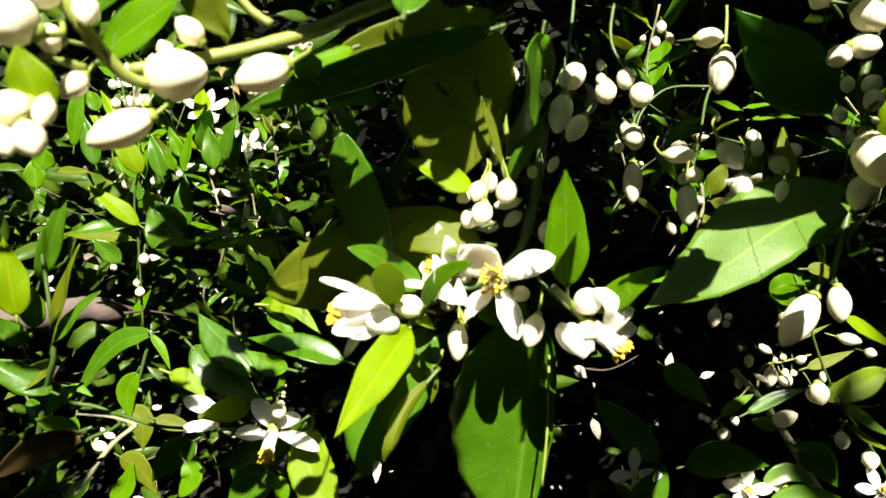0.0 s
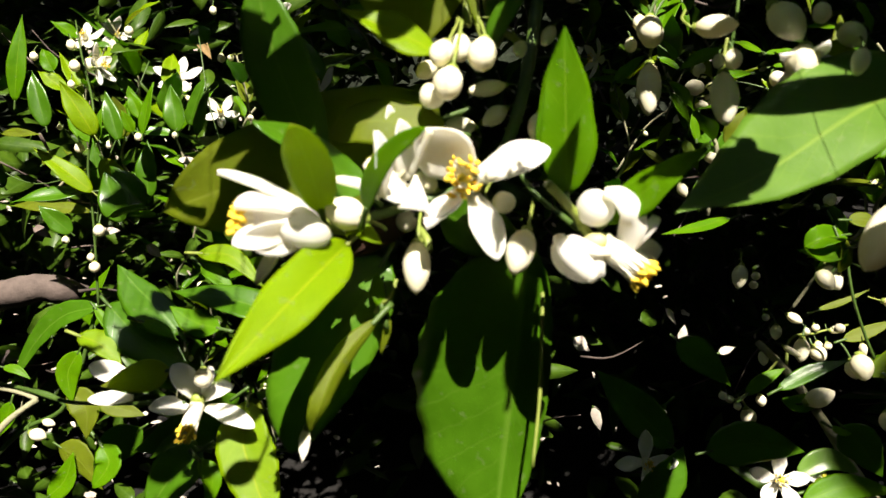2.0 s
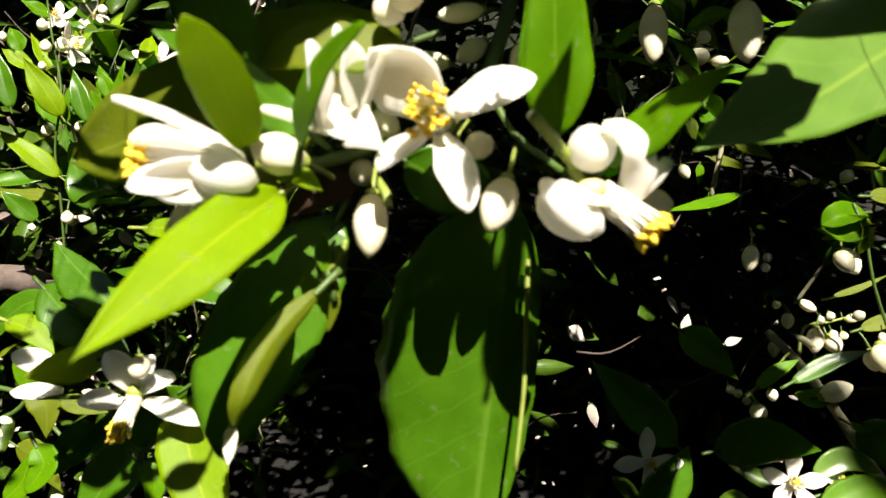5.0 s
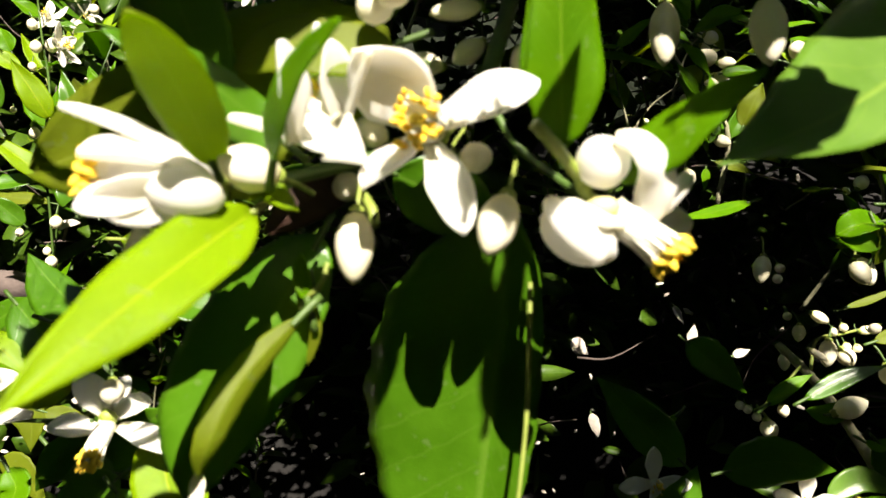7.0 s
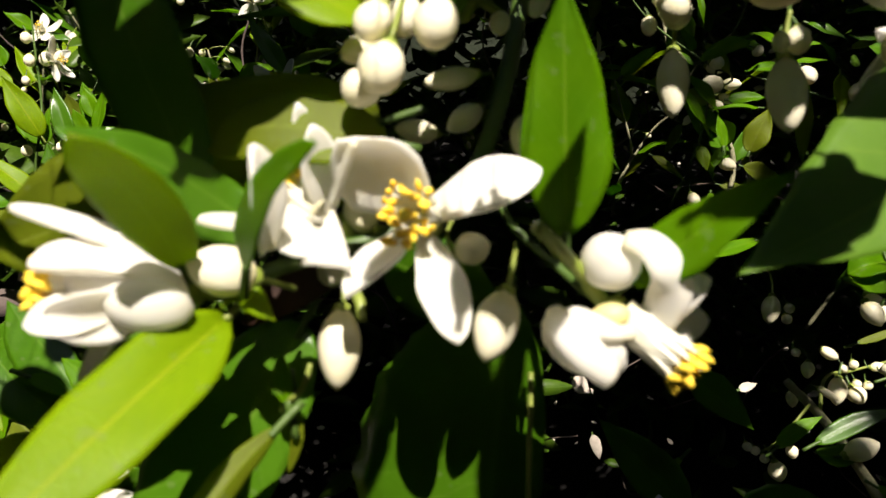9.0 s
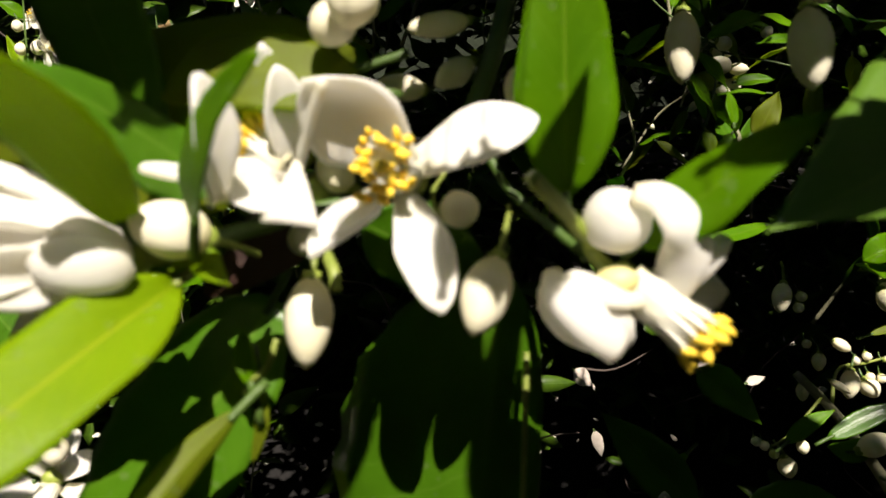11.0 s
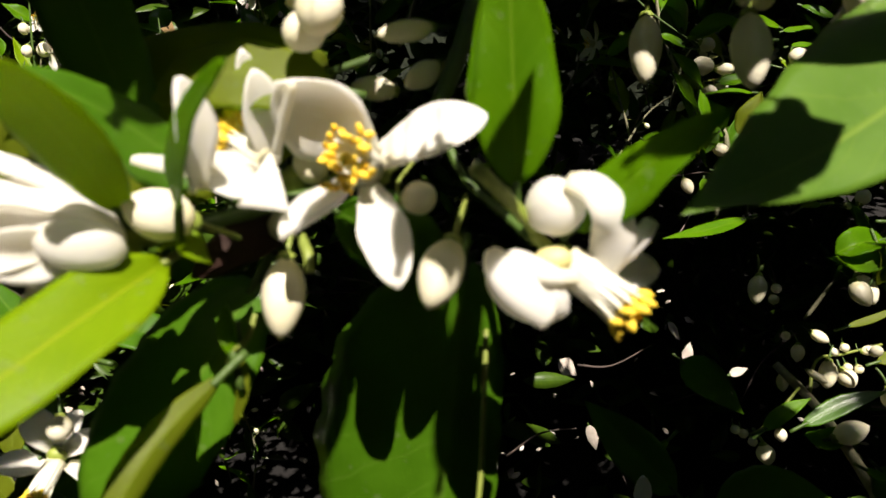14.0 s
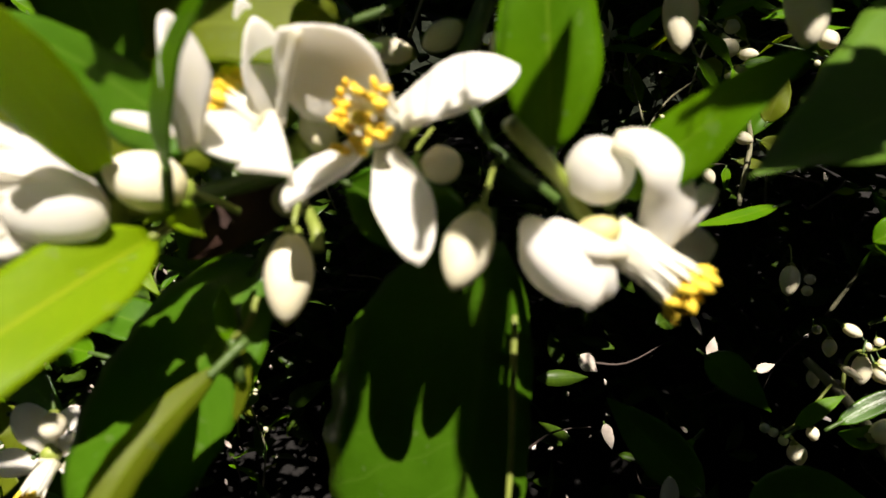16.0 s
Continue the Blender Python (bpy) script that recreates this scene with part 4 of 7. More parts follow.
leaf(edge_twig, (0.1704, 0.2397, 0.9224), (0.1616, 0.2443, 0.9324), 0.0057, (0, -0.4715, 0.8819), 12, 0.2, FRESH)
leaf(edge_twig, (0.0941, 0.3589, 0.9415), (0.1033, 0.3537, 0.9304), 0.0055, (0, -0.4715, 0.8819), 12, 0.2, FRESH)
leaf(edge_twig, (0.1325, 0.2223, 0.9562), (0.1345, 0.2264, 0.965), 0.0070, (0, -0.6466, 0.7429), 10, 0.1, FRESH)

# ---- added leafy twig just above, out of view, for its shadows ----

shadow_twig = thing("leafy_twig", (0.0204, 0.266, 1.0971), "added leafy twig out of view, casting shadows on the bloom", "twig")
twig(shadow_twig, [(-0.0723, 0.2084, 1.0447), (-0.0125, 0.2046, 1.0365), (0.0472, 0.2059, 1.0393), (0.1069, 0.2027, 1.0325), (0.1764, 0.2126, 1.0301)], 0.0022, 0.0012)
leaf(shadow_twig, (0.0709, 0.1662, 0.9992), (0.1053, 0.1765, 0.9993), 0.0108, (0.1005, -0.3416, 0.9344), 14, 0.15, YOUNG)
twig(shadow_twig, [(0.077, 0.2043, 1.0359), (0.0726, 0.1848, 1.0235), (0.0681, 0.1654, 0.9992)], 0.00012, 0.0001)
leaf(shadow_twig, (0.0695, 0.2104, 1.0064), (0.0953, 0.1972, 0.9988), 0.0084, (0.1005, -0.3416, 0.9344), 14, 0.15, YOUNG)
twig(shadow_twig, [(0.0696, 0.2047, 1.0367), (0.0685, 0.2081, 1.0278), (0.0674, 0.2114, 1.007)], 0.00012, 0.0001)
leaf(shadow_twig, (0.0598, 0.1276, 0.9985), (0.0806, 0.1265, 0.9958), 0.0104, (0.1005, -0.3416, 0.9344), 14, 0.15)
twig(shadow_twig, [(0.0696, 0.2047, 1.0367), (0.0638, 0.1653, 1.0221), (0.0581, 0.1259, 0.9954)], 0.00012, 0.0001)
leaf(shadow_twig, (0.0322, 0.1159, 1.0081), (0.0345, 0.1309, 1.0133), 0.0042, (0.1005, -0.3416, 0.9344), 14, 0.15)
twig(shadow_twig, [(0.0323, 0.2056, 1.0386), (0.0322, 0.1601, 1.0291), (0.0321, 0.1147, 1.0077)], 0.00012, 0.0001)
leaf(shadow_twig, (0.0205, 0.1159, 1.0084), (0.0252, 0.1285, 1.0125), 0.0050, (0.1005, -0.3416, 0.9344), 14, 0.15)
twig(shadow_twig, [(0.0173, 0.2052, 1.0379), (0.0187, 0.1601, 1.029), (0.0201, 0.1149, 1.0081)], 0.00012, 0.0001)
leaf(shadow_twig, (0.042, 0.1099, 1.006), (0.0456, 0.1342, 1.0145), 0.0062, (0.1005, -0.3416, 0.9344), 14, 0.15)
twig(shadow_twig, [(0.0397, 0.2057, 1.0389), (0.0407, 0.1568, 1.0281), (0.0417, 0.108, 1.0053)], 0.00012, 0.0001)
# unseen bud added for the round shadow on the broad leaf
bud(shadow_twig, (0.0827, 0.1326, 1.0180), (0.0845, 0.1314, 1.0143), 0.0054, (0.0773, 0.1336, 1.0225), full=0.5, lean=1.0)
leaf(shadow_twig, (0.0415, 0.1315, 0.9956), (0.0471, 0.1447, 0.9998), 0.0063, (0.1005, -0.3416, 0.9344), 14, 0.15)
leaf(shadow_twig, (0.0215, 0.1655, 1.0145), (0.056, 0.1759, 1.0145), 0.0180, (0.1005, -0.3416, 0.9344), 14, 0.15)
twig(shadow_twig, [(0.0173, 0.2052, 1.0379), (0.018, 0.185, 1.0322), (0.0187, 0.1647, 1.0145)], 0.00012, 0.0001)
leaf(shadow_twig, (0.0291, 0.1431, 1.0092), (0.0438, 0.1681, 1.0168), 0.0150, (0.1005, -0.3416, 0.9344), 14, 0.15)
twig(shadow_twig, [(0.0248, 0.2054, 1.0382), (0.0264, 0.1733, 1.0294), (0.0279, 0.1411, 1.0086)], 0.00012, 0.0001)
leaf(shadow_twig, (0.008, 0.1371, 1.0355), (0.02, 0.1694, 1.046), 0.0094, (0.1005, -0.3416, 0.9344), 14, 0.15)
twig(shadow_twig, [(0.0024, 0.2049, 1.0372), (0.0047, 0.1697, 1.0419), (0.007, 0.1345, 1.0347)], 0.00012, 0.0001)
leaf(shadow_twig, (0.1388, 0.1746, 1.0311), (0.1668, 0.1854, 1.032), 0.0150, (0.1005, -0.3416, 0.9344), 14, 0.15)
twig(shadow_twig, [(0.133, 0.2064, 1.0316), (0.1348, 0.1901, 1.0373), (0.1366, 0.1737, 1.031)], 0.00012, 0.0001)
leaf(shadow_twig, (-0.0078, 0.1389, 0.9881), (-0.0029, 0.1631, 0.9964), 0.0094, (0.1005, -0.3416, 0.9344), 14, 0.15)
twig(shadow_twig, [(-0.0125, 0.2046, 1.0365), (-0.0104, 0.1708, 1.018), (-0.0082, 0.137, 0.9875)], 0.00012, 0.0001)
leaf(shadow_twig, (-0.0064, 0.1494, 0.9919), (0.0063, 0.1521, 0.9915), 0.0065, (0.1005, -0.3416, 0.9344), 14, 0.15)
twig(shadow_twig, [(-0.0125, 0.2046, 1.0365), (-0.01, 0.1769, 1.0202), (-0.0074, 0.1492, 0.9919)], 0.00012, 0.0001)
leaf(shadow_twig, (0.103, 0.183, 1.0422), (0.1382, 0.1905, 1.0411), 0.0180, (0.1005, -0.3416, 0.9344), 14, 0.15)
twig(shadow_twig, [(0.0994, 0.2031, 1.0333), (0.0998, 0.1928, 1.0438), (0.1002, 0.1824, 1.0423)], 0.00012, 0.0001)

# unseen leaves added overhead to shade the curled leaf, the hanging buds and the lower right twig
for foot, tip, width in (((-0.0050, 0.1637, 1.0360), (0.0211, 0.1651, 1.0343), 0.019),
                         ((0.1005, 0.1173, 0.9877), (0.1125, 0.1238, 1.0015), 0.012),
                         ((0.0724, 0.1286, 0.9996), (0.0896, 0.1356, 1.0029), 0.0112),
                         ((0.0798, 0.1434, 1.0150), (0.1301, 0.1541, 1.0119), 0.0090),
                         ((0.1140, 0.1388, 0.9887), (0.1344, 0.1517, 1.0069), 0.0120),
                         ((-0.0324, 0.1335, 1.0147), (0.0148, 0.1589, 1.0267), 0.013),
                         ((0.0398, 0.1795, 1.0498), (0.0632, 0.1772, 1.0449), 0.014),
                         ((0.0641, 0.1795, 1.0498), (0.0839, 0.1807, 1.0407), 0.018),
                         ((0.095, 0.158, 1.05), (0.165, 0.162, 1.05), 0.036),
                         ((0.1491, 0.1536, 1.0224), (0.1952, 0.1561, 1.0278), 0.022),
                         ((0.1633, 0.2122, 1.0680), (0.1960, 0.2040, 1.0505), 0.024),
                         ((0.1239, 0.1727, 1.0327), (0.1405, 0.1523, 1.0125), 0.024),
                         ((0.1670, 0.1894, 1.0259), (0.1900, 0.1854, 1.0174), 0.014),
                         ((0.2046, 0.2088, 1.0677), (0.2216, 0.2011, 1.0511), 0.010),
                         ((0.2218, 0.1656, 1.0128), (0.2372, 0.1624, 1.0058), 0.020),
                         ((0.1604, 0.2078, 1.0555), (0.1678, 0.2042, 1.0476), 0.010),
                         ((0.0369, 0.1278, 1.0176), (0.0380, 0.1194, 0.9997), 0.0075),
                         ((0.0299, 0.1294, 1.0140), (0.0307, 0.1250, 1.0045), 0.0050),
                         ((0.0323, 0.1477, 1.1006), (0.0308, 0.1343, 1.0718), 0.0070),
                         ((0.0319, 0.1492, 1.1205), (0.0281, 0.1394, 1.0993), 0.0120),
                         ((-0.0852, 0.1656, 1.0188), (-0.0585, 0.1550, 1.0104), 0.016),
                         ((-0.0556, 0.1611, 1.0353), (-0.0395, 0.1581, 1.0336), 0.010),
                         ((-0.0671, 0.1681, 1.0290), (-0.0761, 0.1742, 1.0349), 0.008),
                         ((-0.0773, 0.1422, 0.9876), (-0.0450, 0.1484, 1.0009), 0.015),
                         ((-0.1646, 0.2242, 0.9635), (-0.1364, 0.2326, 0.9816), 0.020)):
    leaf(shadow_twig, foot, tip, width, (0.1, -0.34, 0.93), 10, 0.1)
    twig(shadow_twig, [(foot[0], 0.2045, 1.037), (foot[0] - 0.002, 0.5 * (0.2045 + foot[1]), 0.5 * (1.037 + foot[2]) + 0.006), foot], 0.00015, 0.0001)

# an unseen leafy twig, added above the lower left leaves, breaks the sun there
shade_twig = thing("leafy_twig", (-0.12, 0.2, 1.06), "added small-leaved twig out of view overhead that dapples the light", "twig")
shade_rng = random.Random(41)
twig(shade_twig, [(-0.02, 0.25, 1.12), (-0.07, 0.19, 1.09), (-0.13, 0.165, 1.08), (-0.20, 0.15, 1.07)], 0.0016, 0.0009)
for k in range(22):
    foot = Vector((-0.035 - 0.008 * k + shade_rng.uniform(-0.01, 0.01), 0.165 + shade_rng.uniform(-0.045, 0.04), 1.06 + shade_rng.uniform(-0.02, 0.02)))
    way = Vector((shade_rng.uniform(-1, 1), shade_rng.uniform(-1, 1), shade_rng.uniform(-0.3, 0.3))).normalized()
    leaf(shade_twig, foot, foot + way * shade_rng.uniform(0.014, 0.028), shade_rng.uniform(0.006, 0.012), (0.1, -0.34, 0.93), 12, 0.15)
    twig(shade_twig, [(foot.x, 0.17, 1.085), foot], 0.0003, 0.0002)

# ---- lower right twig ----

low_twig = thing("flowering_twig", (0.1548, 0.2839, 0.8044), "grey-brown twig with small leaves, buds and a shaded blossom", "twig")
twig(low_twig, [(0.1689, 0.3103, 0.7781), (0.1783, 0.2968, 0.7705), (0.186, 0.286, 0.7615), (0.192, 0.2729, 0.7524), (0.1955, 0.262, 0.7455), (0.2042, 0.2448, 0.7323)], 0.0018, 0.0026, BARK)
twig(low_twig, [(0.1783, 0.2968, 0.7705), (0.1833, 0.3066, 0.7821), (0.1957, 0.3095, 0.7836), (0.2139, 0.313, 0.7863)], 0.0008, 0.0005, PALE_STEM)
twig(low_twig, [(0.1742, 0.2986, 0.7743), (0.1588, 0.2879, 0.7655), (0.1497, 0.2842, 0.7623), (0.1417, 0.2841, 0.7644)], 0.0006, 0.0004, PALE_STEM)
twig(low_twig, [(0.1524, 0.2845, 0.7631), (0.1546, 0.2834, 0.7606), (0.1557, 0.2824, 0.7584)], 0.0005, 0.0005, PALE_STEM)
bent_leaf(low_twig, [(0.1582, 0.2675, 0.781), (0.1736, 0.2702, 0.789), (0.1889, 0.2713, 0.7939)], 0.0035, 0.0035, (0, -0.4715, 0.8819), mat=MATURE, broad=False)
bent_leaf(low_twig, [(0.1489, 0.2746, 0.7725), (0.158, 0.2776, 0.779), (0.1671, 0.2798, 0.7837)], 0.0034, 0.0028, (-0.1, -0.4715, 0.8819), mat=FRESH, broad=False)
bent_leaf(low_twig, [(0.1875, 0.2835, 0.7655), (0.1789, 0.2821, 0.7626), (0.1708, 0.2826, 0.7636)], 0.0054, 0.0032, (0, -0.5198, 0.8492), mat=FRESH)
bent_leaf(low_twig, [(0.1336, 0.3225, 0.7712), (0.146, 0.3184, 0.7623), (0.1621, 0.3122, 0.7491)], 0.0089, 0.0077, (0.1, -0.9304, 0.3235), mat=MATURE, broad=False)
bent_leaf(low_twig, [(0.1128, 0.2593, 0.7563), (0.0957, 0.2684, 0.771), (0.0797, 0.277, 0.7848)], 0.0091, 0.0091, (0.1, -0.8459, 0.5048), mat=MATURE, broad=False)
bent_leaf(low_twig, [(0.1226, 0.2482, 0.7632), (0.1428, 0.2513, 0.7651), (0.1674, 0.252, 0.7596)], 0.0097, 0.0087, (0.1, -0.8459, 0.5048), mat=MATURE, broad=False)
bent_leaf(low_twig, [(0.0921, 0.2339, 0.7443), (0.1046, 0.2409, 0.7546), (0.1125, 0.2484, 0.7661)], 0.0086, 0.0086, (0.1, -0.8459, 0.5048), mat=MATURE, broad=False)
bent_leaf(low_twig, [(0.2104, 0.3081, 0.7805), (0.2225, 0.3098, 0.7841), (0.2381, 0.3124, 0.7897)], 0.0034, 0.0034, (0, -0.5591, 0.8124), mat=OLIVE, broad=False)
bent_leaf(low_twig, [(0.1974, 0.3144, 0.7941), (0.2098, 0.3161, 0.7976), (0.224, 0.3188, 0.8035)], 0.0017, 0.0017, (0, -0.4715, 0.8819), mat=OLIVE, broad=False)
bent_leaf(low_twig, [(0.2092, 0.2828, 0.7783), (0.2172, 0.2847, 0.7824), (0.2277, 0.2852, 0.7835)], 0.0052, 0.0052, (0, -0.4715, 0.8819), mat=FRESH, broad=False)
bent_leaf(low_twig, [(0.165, 0.2484, 0.7496), (0.178, 0.2509, 0.7549), (0.1911, 0.2491, 0.7509)], 0.0059, 0.0034, (0, -0.5681, 0.8166), mat=WAXY)
bent_leaf(low_twig, [(0.1847, 0.2645, 0.7627), (0.1898, 0.2634, 0.7604), (0.1944, 0.2632, 0.7599)], 0.0020, 0.0020, (0, -0.4715, 0.8819), mat=FRESH, broad=False)
bent_leaf(low_twig, [(0.1636, 0.239, 0.7436), (0.1829, 0.2419, 0.7496), (0.2046, 0.2408, 0.7474)], 0.0058, 0.0058, (0, -0.4715, 0.8819), mat=FRESH, broad=False)
bent_leaf(low_twig, [(0.1911, 0.2662, 0.7616), (0.2, 0.2624, 0.7534), (0.2095, 0.2564, 0.7407)], 0.0087, 0.0087, (-0.3, -0.9033, 0.3109), mat=MATURE, broad=False)
bent_leaf(low_twig, [(0.186, 0.2893, 0.8397), (0.175, 0.2883, 0.8374), (0.1639, 0.2891, 0.8392)], 0.0049, 0.0039, (0, -0.4715, 0.8819), mat=FRESH, broad=False)
bent_leaf(low_twig, [(0.1811, 0.2862, 0.833), (0.1836, 0.2883, 0.8374), (0.1846, 0.2914, 0.8441)], 0.0024, 0.0024, (0.2, -0.6466, 0.7429), mat=FRESH, broad=False)
bent_leaf(low_twig, [(0.1145, 0.277, 0.7658), (0.1098, 0.2747, 0.761), (0.1092, 0.2714, 0.7539)], 0.0018, 0.0018, (0, -0.4715, 0.8819), mat=FRESH, broad=False)
leaf(low_twig, (0.0732, 0.2982, 0.7877), (0.0805, 0.2957, 0.7823), 0.0070, (0, -0.5681, 0.8166), 10, 0.2, FADED, label="withered pale petal caught on the twig")
leaf(low_twig, (0.1396, 0.4767, 0.6025), (0.1454, 0.4685, 0.585), 0.0087, (0, -0.5681, 0.8166), 10, 0.2, FADED, label="withered pinkish petal caught on the twig")
leaf(low_twig, (0.1397, 0.3314, 0.7643), (0.1419, 0.3353, 0.7726), 0.0049, (0, -0.5681, 0.8166), 10, 0.2, FADED, label="withered pale petal caught on the twig")
leaf(low_twig, (0.1385, 0.3566, 0.7708), (0.1443, 0.3524, 0.762), 0.0039, (0, -0.5681, 0.8166), 10, 0.2, FADED, label="withered pinkish petal caught on the twig")
leaf(low_twig, (0.1603, 0.3288, 0.7587), (0.1689, 0.3301, 0.7615), 0.0043, (0, -0.5681, 0.8166), 10, 0.2, FADED, label="withered pale petal caught on the twig")
bud(low_twig, (0.1804, 0.2795, 0.764), (0.1941, 0.2809, 0.7695), 0.0090)
bud(low_twig, (0.1889, 0.3069, 0.7826), (0.1872, 0.3008, 0.772), 0.0076)
bud(low_twig, (0.1951, 0.3069, 0.7779), (0.2002, 0.3027, 0.7714), 0.0078)
bud(low_twig, (0.2009, 0.2865, 0.7839), (0.2029, 0.2817, 0.7759), 0.0079)
bud(low_twig, (0.2121, 0.2975, 0.7861), (0.2132, 0.2945, 0.7797), 0.0038)
bud(low_twig, (0.2036, 0.31, 0.7846), (0.2104, 0.3105, 0.7856), 0.0042)
bud(low_twig, (0.177, 0.3114, 0.7877), (0.1765, 0.3081, 0.7805), 0.0056)
bud(low_twig, (0.1821, 0.3136, 0.7923), (0.19, 0.3117, 0.7882), 0.0050)
bud(low_twig, (0.1744, 0.2874, 0.8308), (0.1796, 0.2817, 0.8232), 0.0073)
bud(low_twig, (0.1417, 0.29, 0.8317), (0.1398, 0.2845, 0.8222), 0.0067, (0.144, 0.2984, 0.8354))
bud(low_twig, (0.1551, 0.2826, 0.7589), (0.1573, 0.2781, 0.7517), 0.0073)
bud(low_twig, (0.1616, 0.2853, 0.7648), (0.1632, 0.2828, 0.7594), 0.0048)
bud(low_twig, (0.1743, 0.3127, 0.7714), (0.1748, 0.3093, 0.764), 0.0052)
bud(low_twig, (0.1737, 0.2968, 0.7847), (0.1827, 0.2945, 0.7797), 0.0033)
for small in ((0.1914, 0.3107, 0.7861), (0.1971, 0.3079, 0.78), (0.1957, 0.3114, 0.7877), (0.146, 0.2843, 0.7649), (0.1498, 0.2829, 0.762), (0.1428, 0.285, 0.7664), (0.1482, 0.2903, 0.8276), (0.1472, 0.2886, 0.824), (0.1708, 0.3136, 0.7923), (0.2019, 0.3076, 0.7795)):
    foot = Vector(small)
    bud(low_twig, foot, foot + Vector((0.0008, -0.0030, -0.0022)), 0.0038, full=0.5, lean=1.0)
open_flower(low_twig, (0.0966, 0.2464, 0.7595), (0.05, -0.8429, 0.5586), 0.0133, (0.1002, 0.2525, 0.7487), roll=5, count=4, spread=0.12, arc=-25, width=0.5, seed=2)
open_flower(low_twig, (0.156, 0.2468, 0.7484), (-0.2, -0.6678, 0.6976), 0.0136, (0.165, 0.253, 0.738), roll=30, spread=0.3, seed=3)
open_flower(low_twig, (0.176, 0.2516, 0.7468), (0.3, -0.7312, 0.5616), 0.0074, (0.1802, 0.253, 0.738), roll=10, spread=0.5, seed=8)

# ---- left blossom twig, lower down ----

left_twig = thing("flowering_twig", (-0.163, 0.2399, 0.8046), "green twig with a shaded white blossom and glossy sunlit leaves", "twig")
twig(left_twig, [(-0.179, 0.2489, 0.8003), (-0.1523, 0.2394, 0.8036), (-0.1291, 0.2292, 0.8052), (-0.1028, 0.2168, 0.8141), (-0.0718, 0.2016, 0.8266)], 0.0009, 0.0006, GREEN_STEM)
twig(left_twig, [(-0.1579, 0.1987, 0.7872), (-0.1491, 0.2064, 0.7991), (-0.1411, 0.214, 0.8083), (-0.1323, 0.2199, 0.8137)], 0.0013, 0.0010, BARK)
twig(left_twig, [(-0.1323, 0.2199, 0.8137), (-0.1436, 0.2228, 0.8152), (-0.1607, 0.225, 0.8153)], 0.0007, 0.0005, BARK)
bl_l = blossom(left_twig, (-0.0671, 0.2, 0.8279), (0, -0.9061, -0.405), (-0.0744, 0.2036, 0.8261), 0.003)
bud(left_twig, (-0.0643, 0.2022, 0.8393), (-0.0633, 0.1977, 0.8352), 0.0059, full=0.5, lean=1.0)
petal(bl_l, (-0.0688, 0.2032, 0.8277), (-0.0756, 0.2066, 0.8374), 0.0080, (0.3, -0.5137, 0.7912), 45, 0.4)
petal(bl_l, (-0.0663, 0.2029, 0.827), (-0.0566, 0.2038, 0.8312), 0.0068, (-0.2, -0.4262, 0.8607), 35, 0.35)
petal(bl_l, (-0.0652, 0.2009, 0.825), (-0.0486, 0.195, 0.8219), 0.0066, (0, -0.2721, 0.9544), 28, 0.35)
petal(bl_l, (-0.0702, 0.2004, 0.8241), (-0.0818, 0.1985, 0.827), 0.0072, (0, -0.2721, 0.9544), 30, 0.4)
petal(bl_l, (-0.0685, 0.205, 0.8267), (-0.0652, 0.2113, 0.8332), 0.0066, (-0.1, -0.6466, 0.7429), 30, 0.35)
petal(bl_l, (-0.091, 0.2096, 0.8296), (-0.1059, 0.2123, 0.833), 0.0072, (0, -0.5591, 0.8124), 10, 0.3)
petal(bl_l, (-0.091, 0.207, 0.824), (-0.1052, 0.206, 0.8242), 0.0050, (0, -0.5591, 0.8124), 10, 0.3)
stamens(bl_l, (-0.0672, 0.2001, 0.827), (-0.12, -0.9206, -0.3652), 0.0108, 0.0018, 0.0036, 24, 0.0015)
bent_leaf(left_twig, [(-0.0828, 0.2305, 0.8341), (-0.0921, 0.2377, 0.8402), (-0.1026, 0.2456, 0.8452), (-0.1112, 0.2524, 0.8504)], 0.0092, 0.0045, (-0.2, -0.6678, 0.6976), (0.25, -0.5), mat=MATURE, broad=False, label="glossy leaf folded along its midrib")
bent_leaf(left_twig, [(-0.1115, 0.2408, 0.8396), (-0.1008, 0.2335, 0.8334), (-0.0894, 0.2278, 0.8283), (-0.0759, 0.2206, 0.8224)], 0.0090, 0.0080, (0.5, -0.8126, 0.2686), mat=MATURE, broad=False)
bent_leaf(left_twig, [(-0.1186, 0.2301, 0.8334), (-0.1098, 0.2278, 0.8307), (-0.1021, 0.2239, 0.8248)], 0.0048, 0.0040, (0, -0.3386, 0.9302), mat=YOUNG, broad=False)
bent_leaf(left_twig, [(-0.0949, 0.2296, 0.8393), (-0.0881, 0.2285, 0.837), (-0.082, 0.2268, 0.8334)], 0.0024, 0.0024, (0, -0.3386, 0.9302), mat=FRESH, broad=False)
bent_leaf(left_twig, [(-0.0414, 0.2231, 0.8443), (-0.0614, 0.2276, 0.8491), (-0.0836, 0.2332, 0.8494)], 0.0062, 0.0062, (0.1, -0.4473, 0.8154), (0.3, 0.1), mat=MATURE, broad=False)
bent_leaf(left_twig, [(-0.0786, 0.2478, 0.8571), (-0.0656, 0.2455, 0.8567), (-0.0531, 0.2381, 0.848)], 0.0040, 0.0040, (0, -0.4473, 0.8154), mat=YOUNG, broad=False)
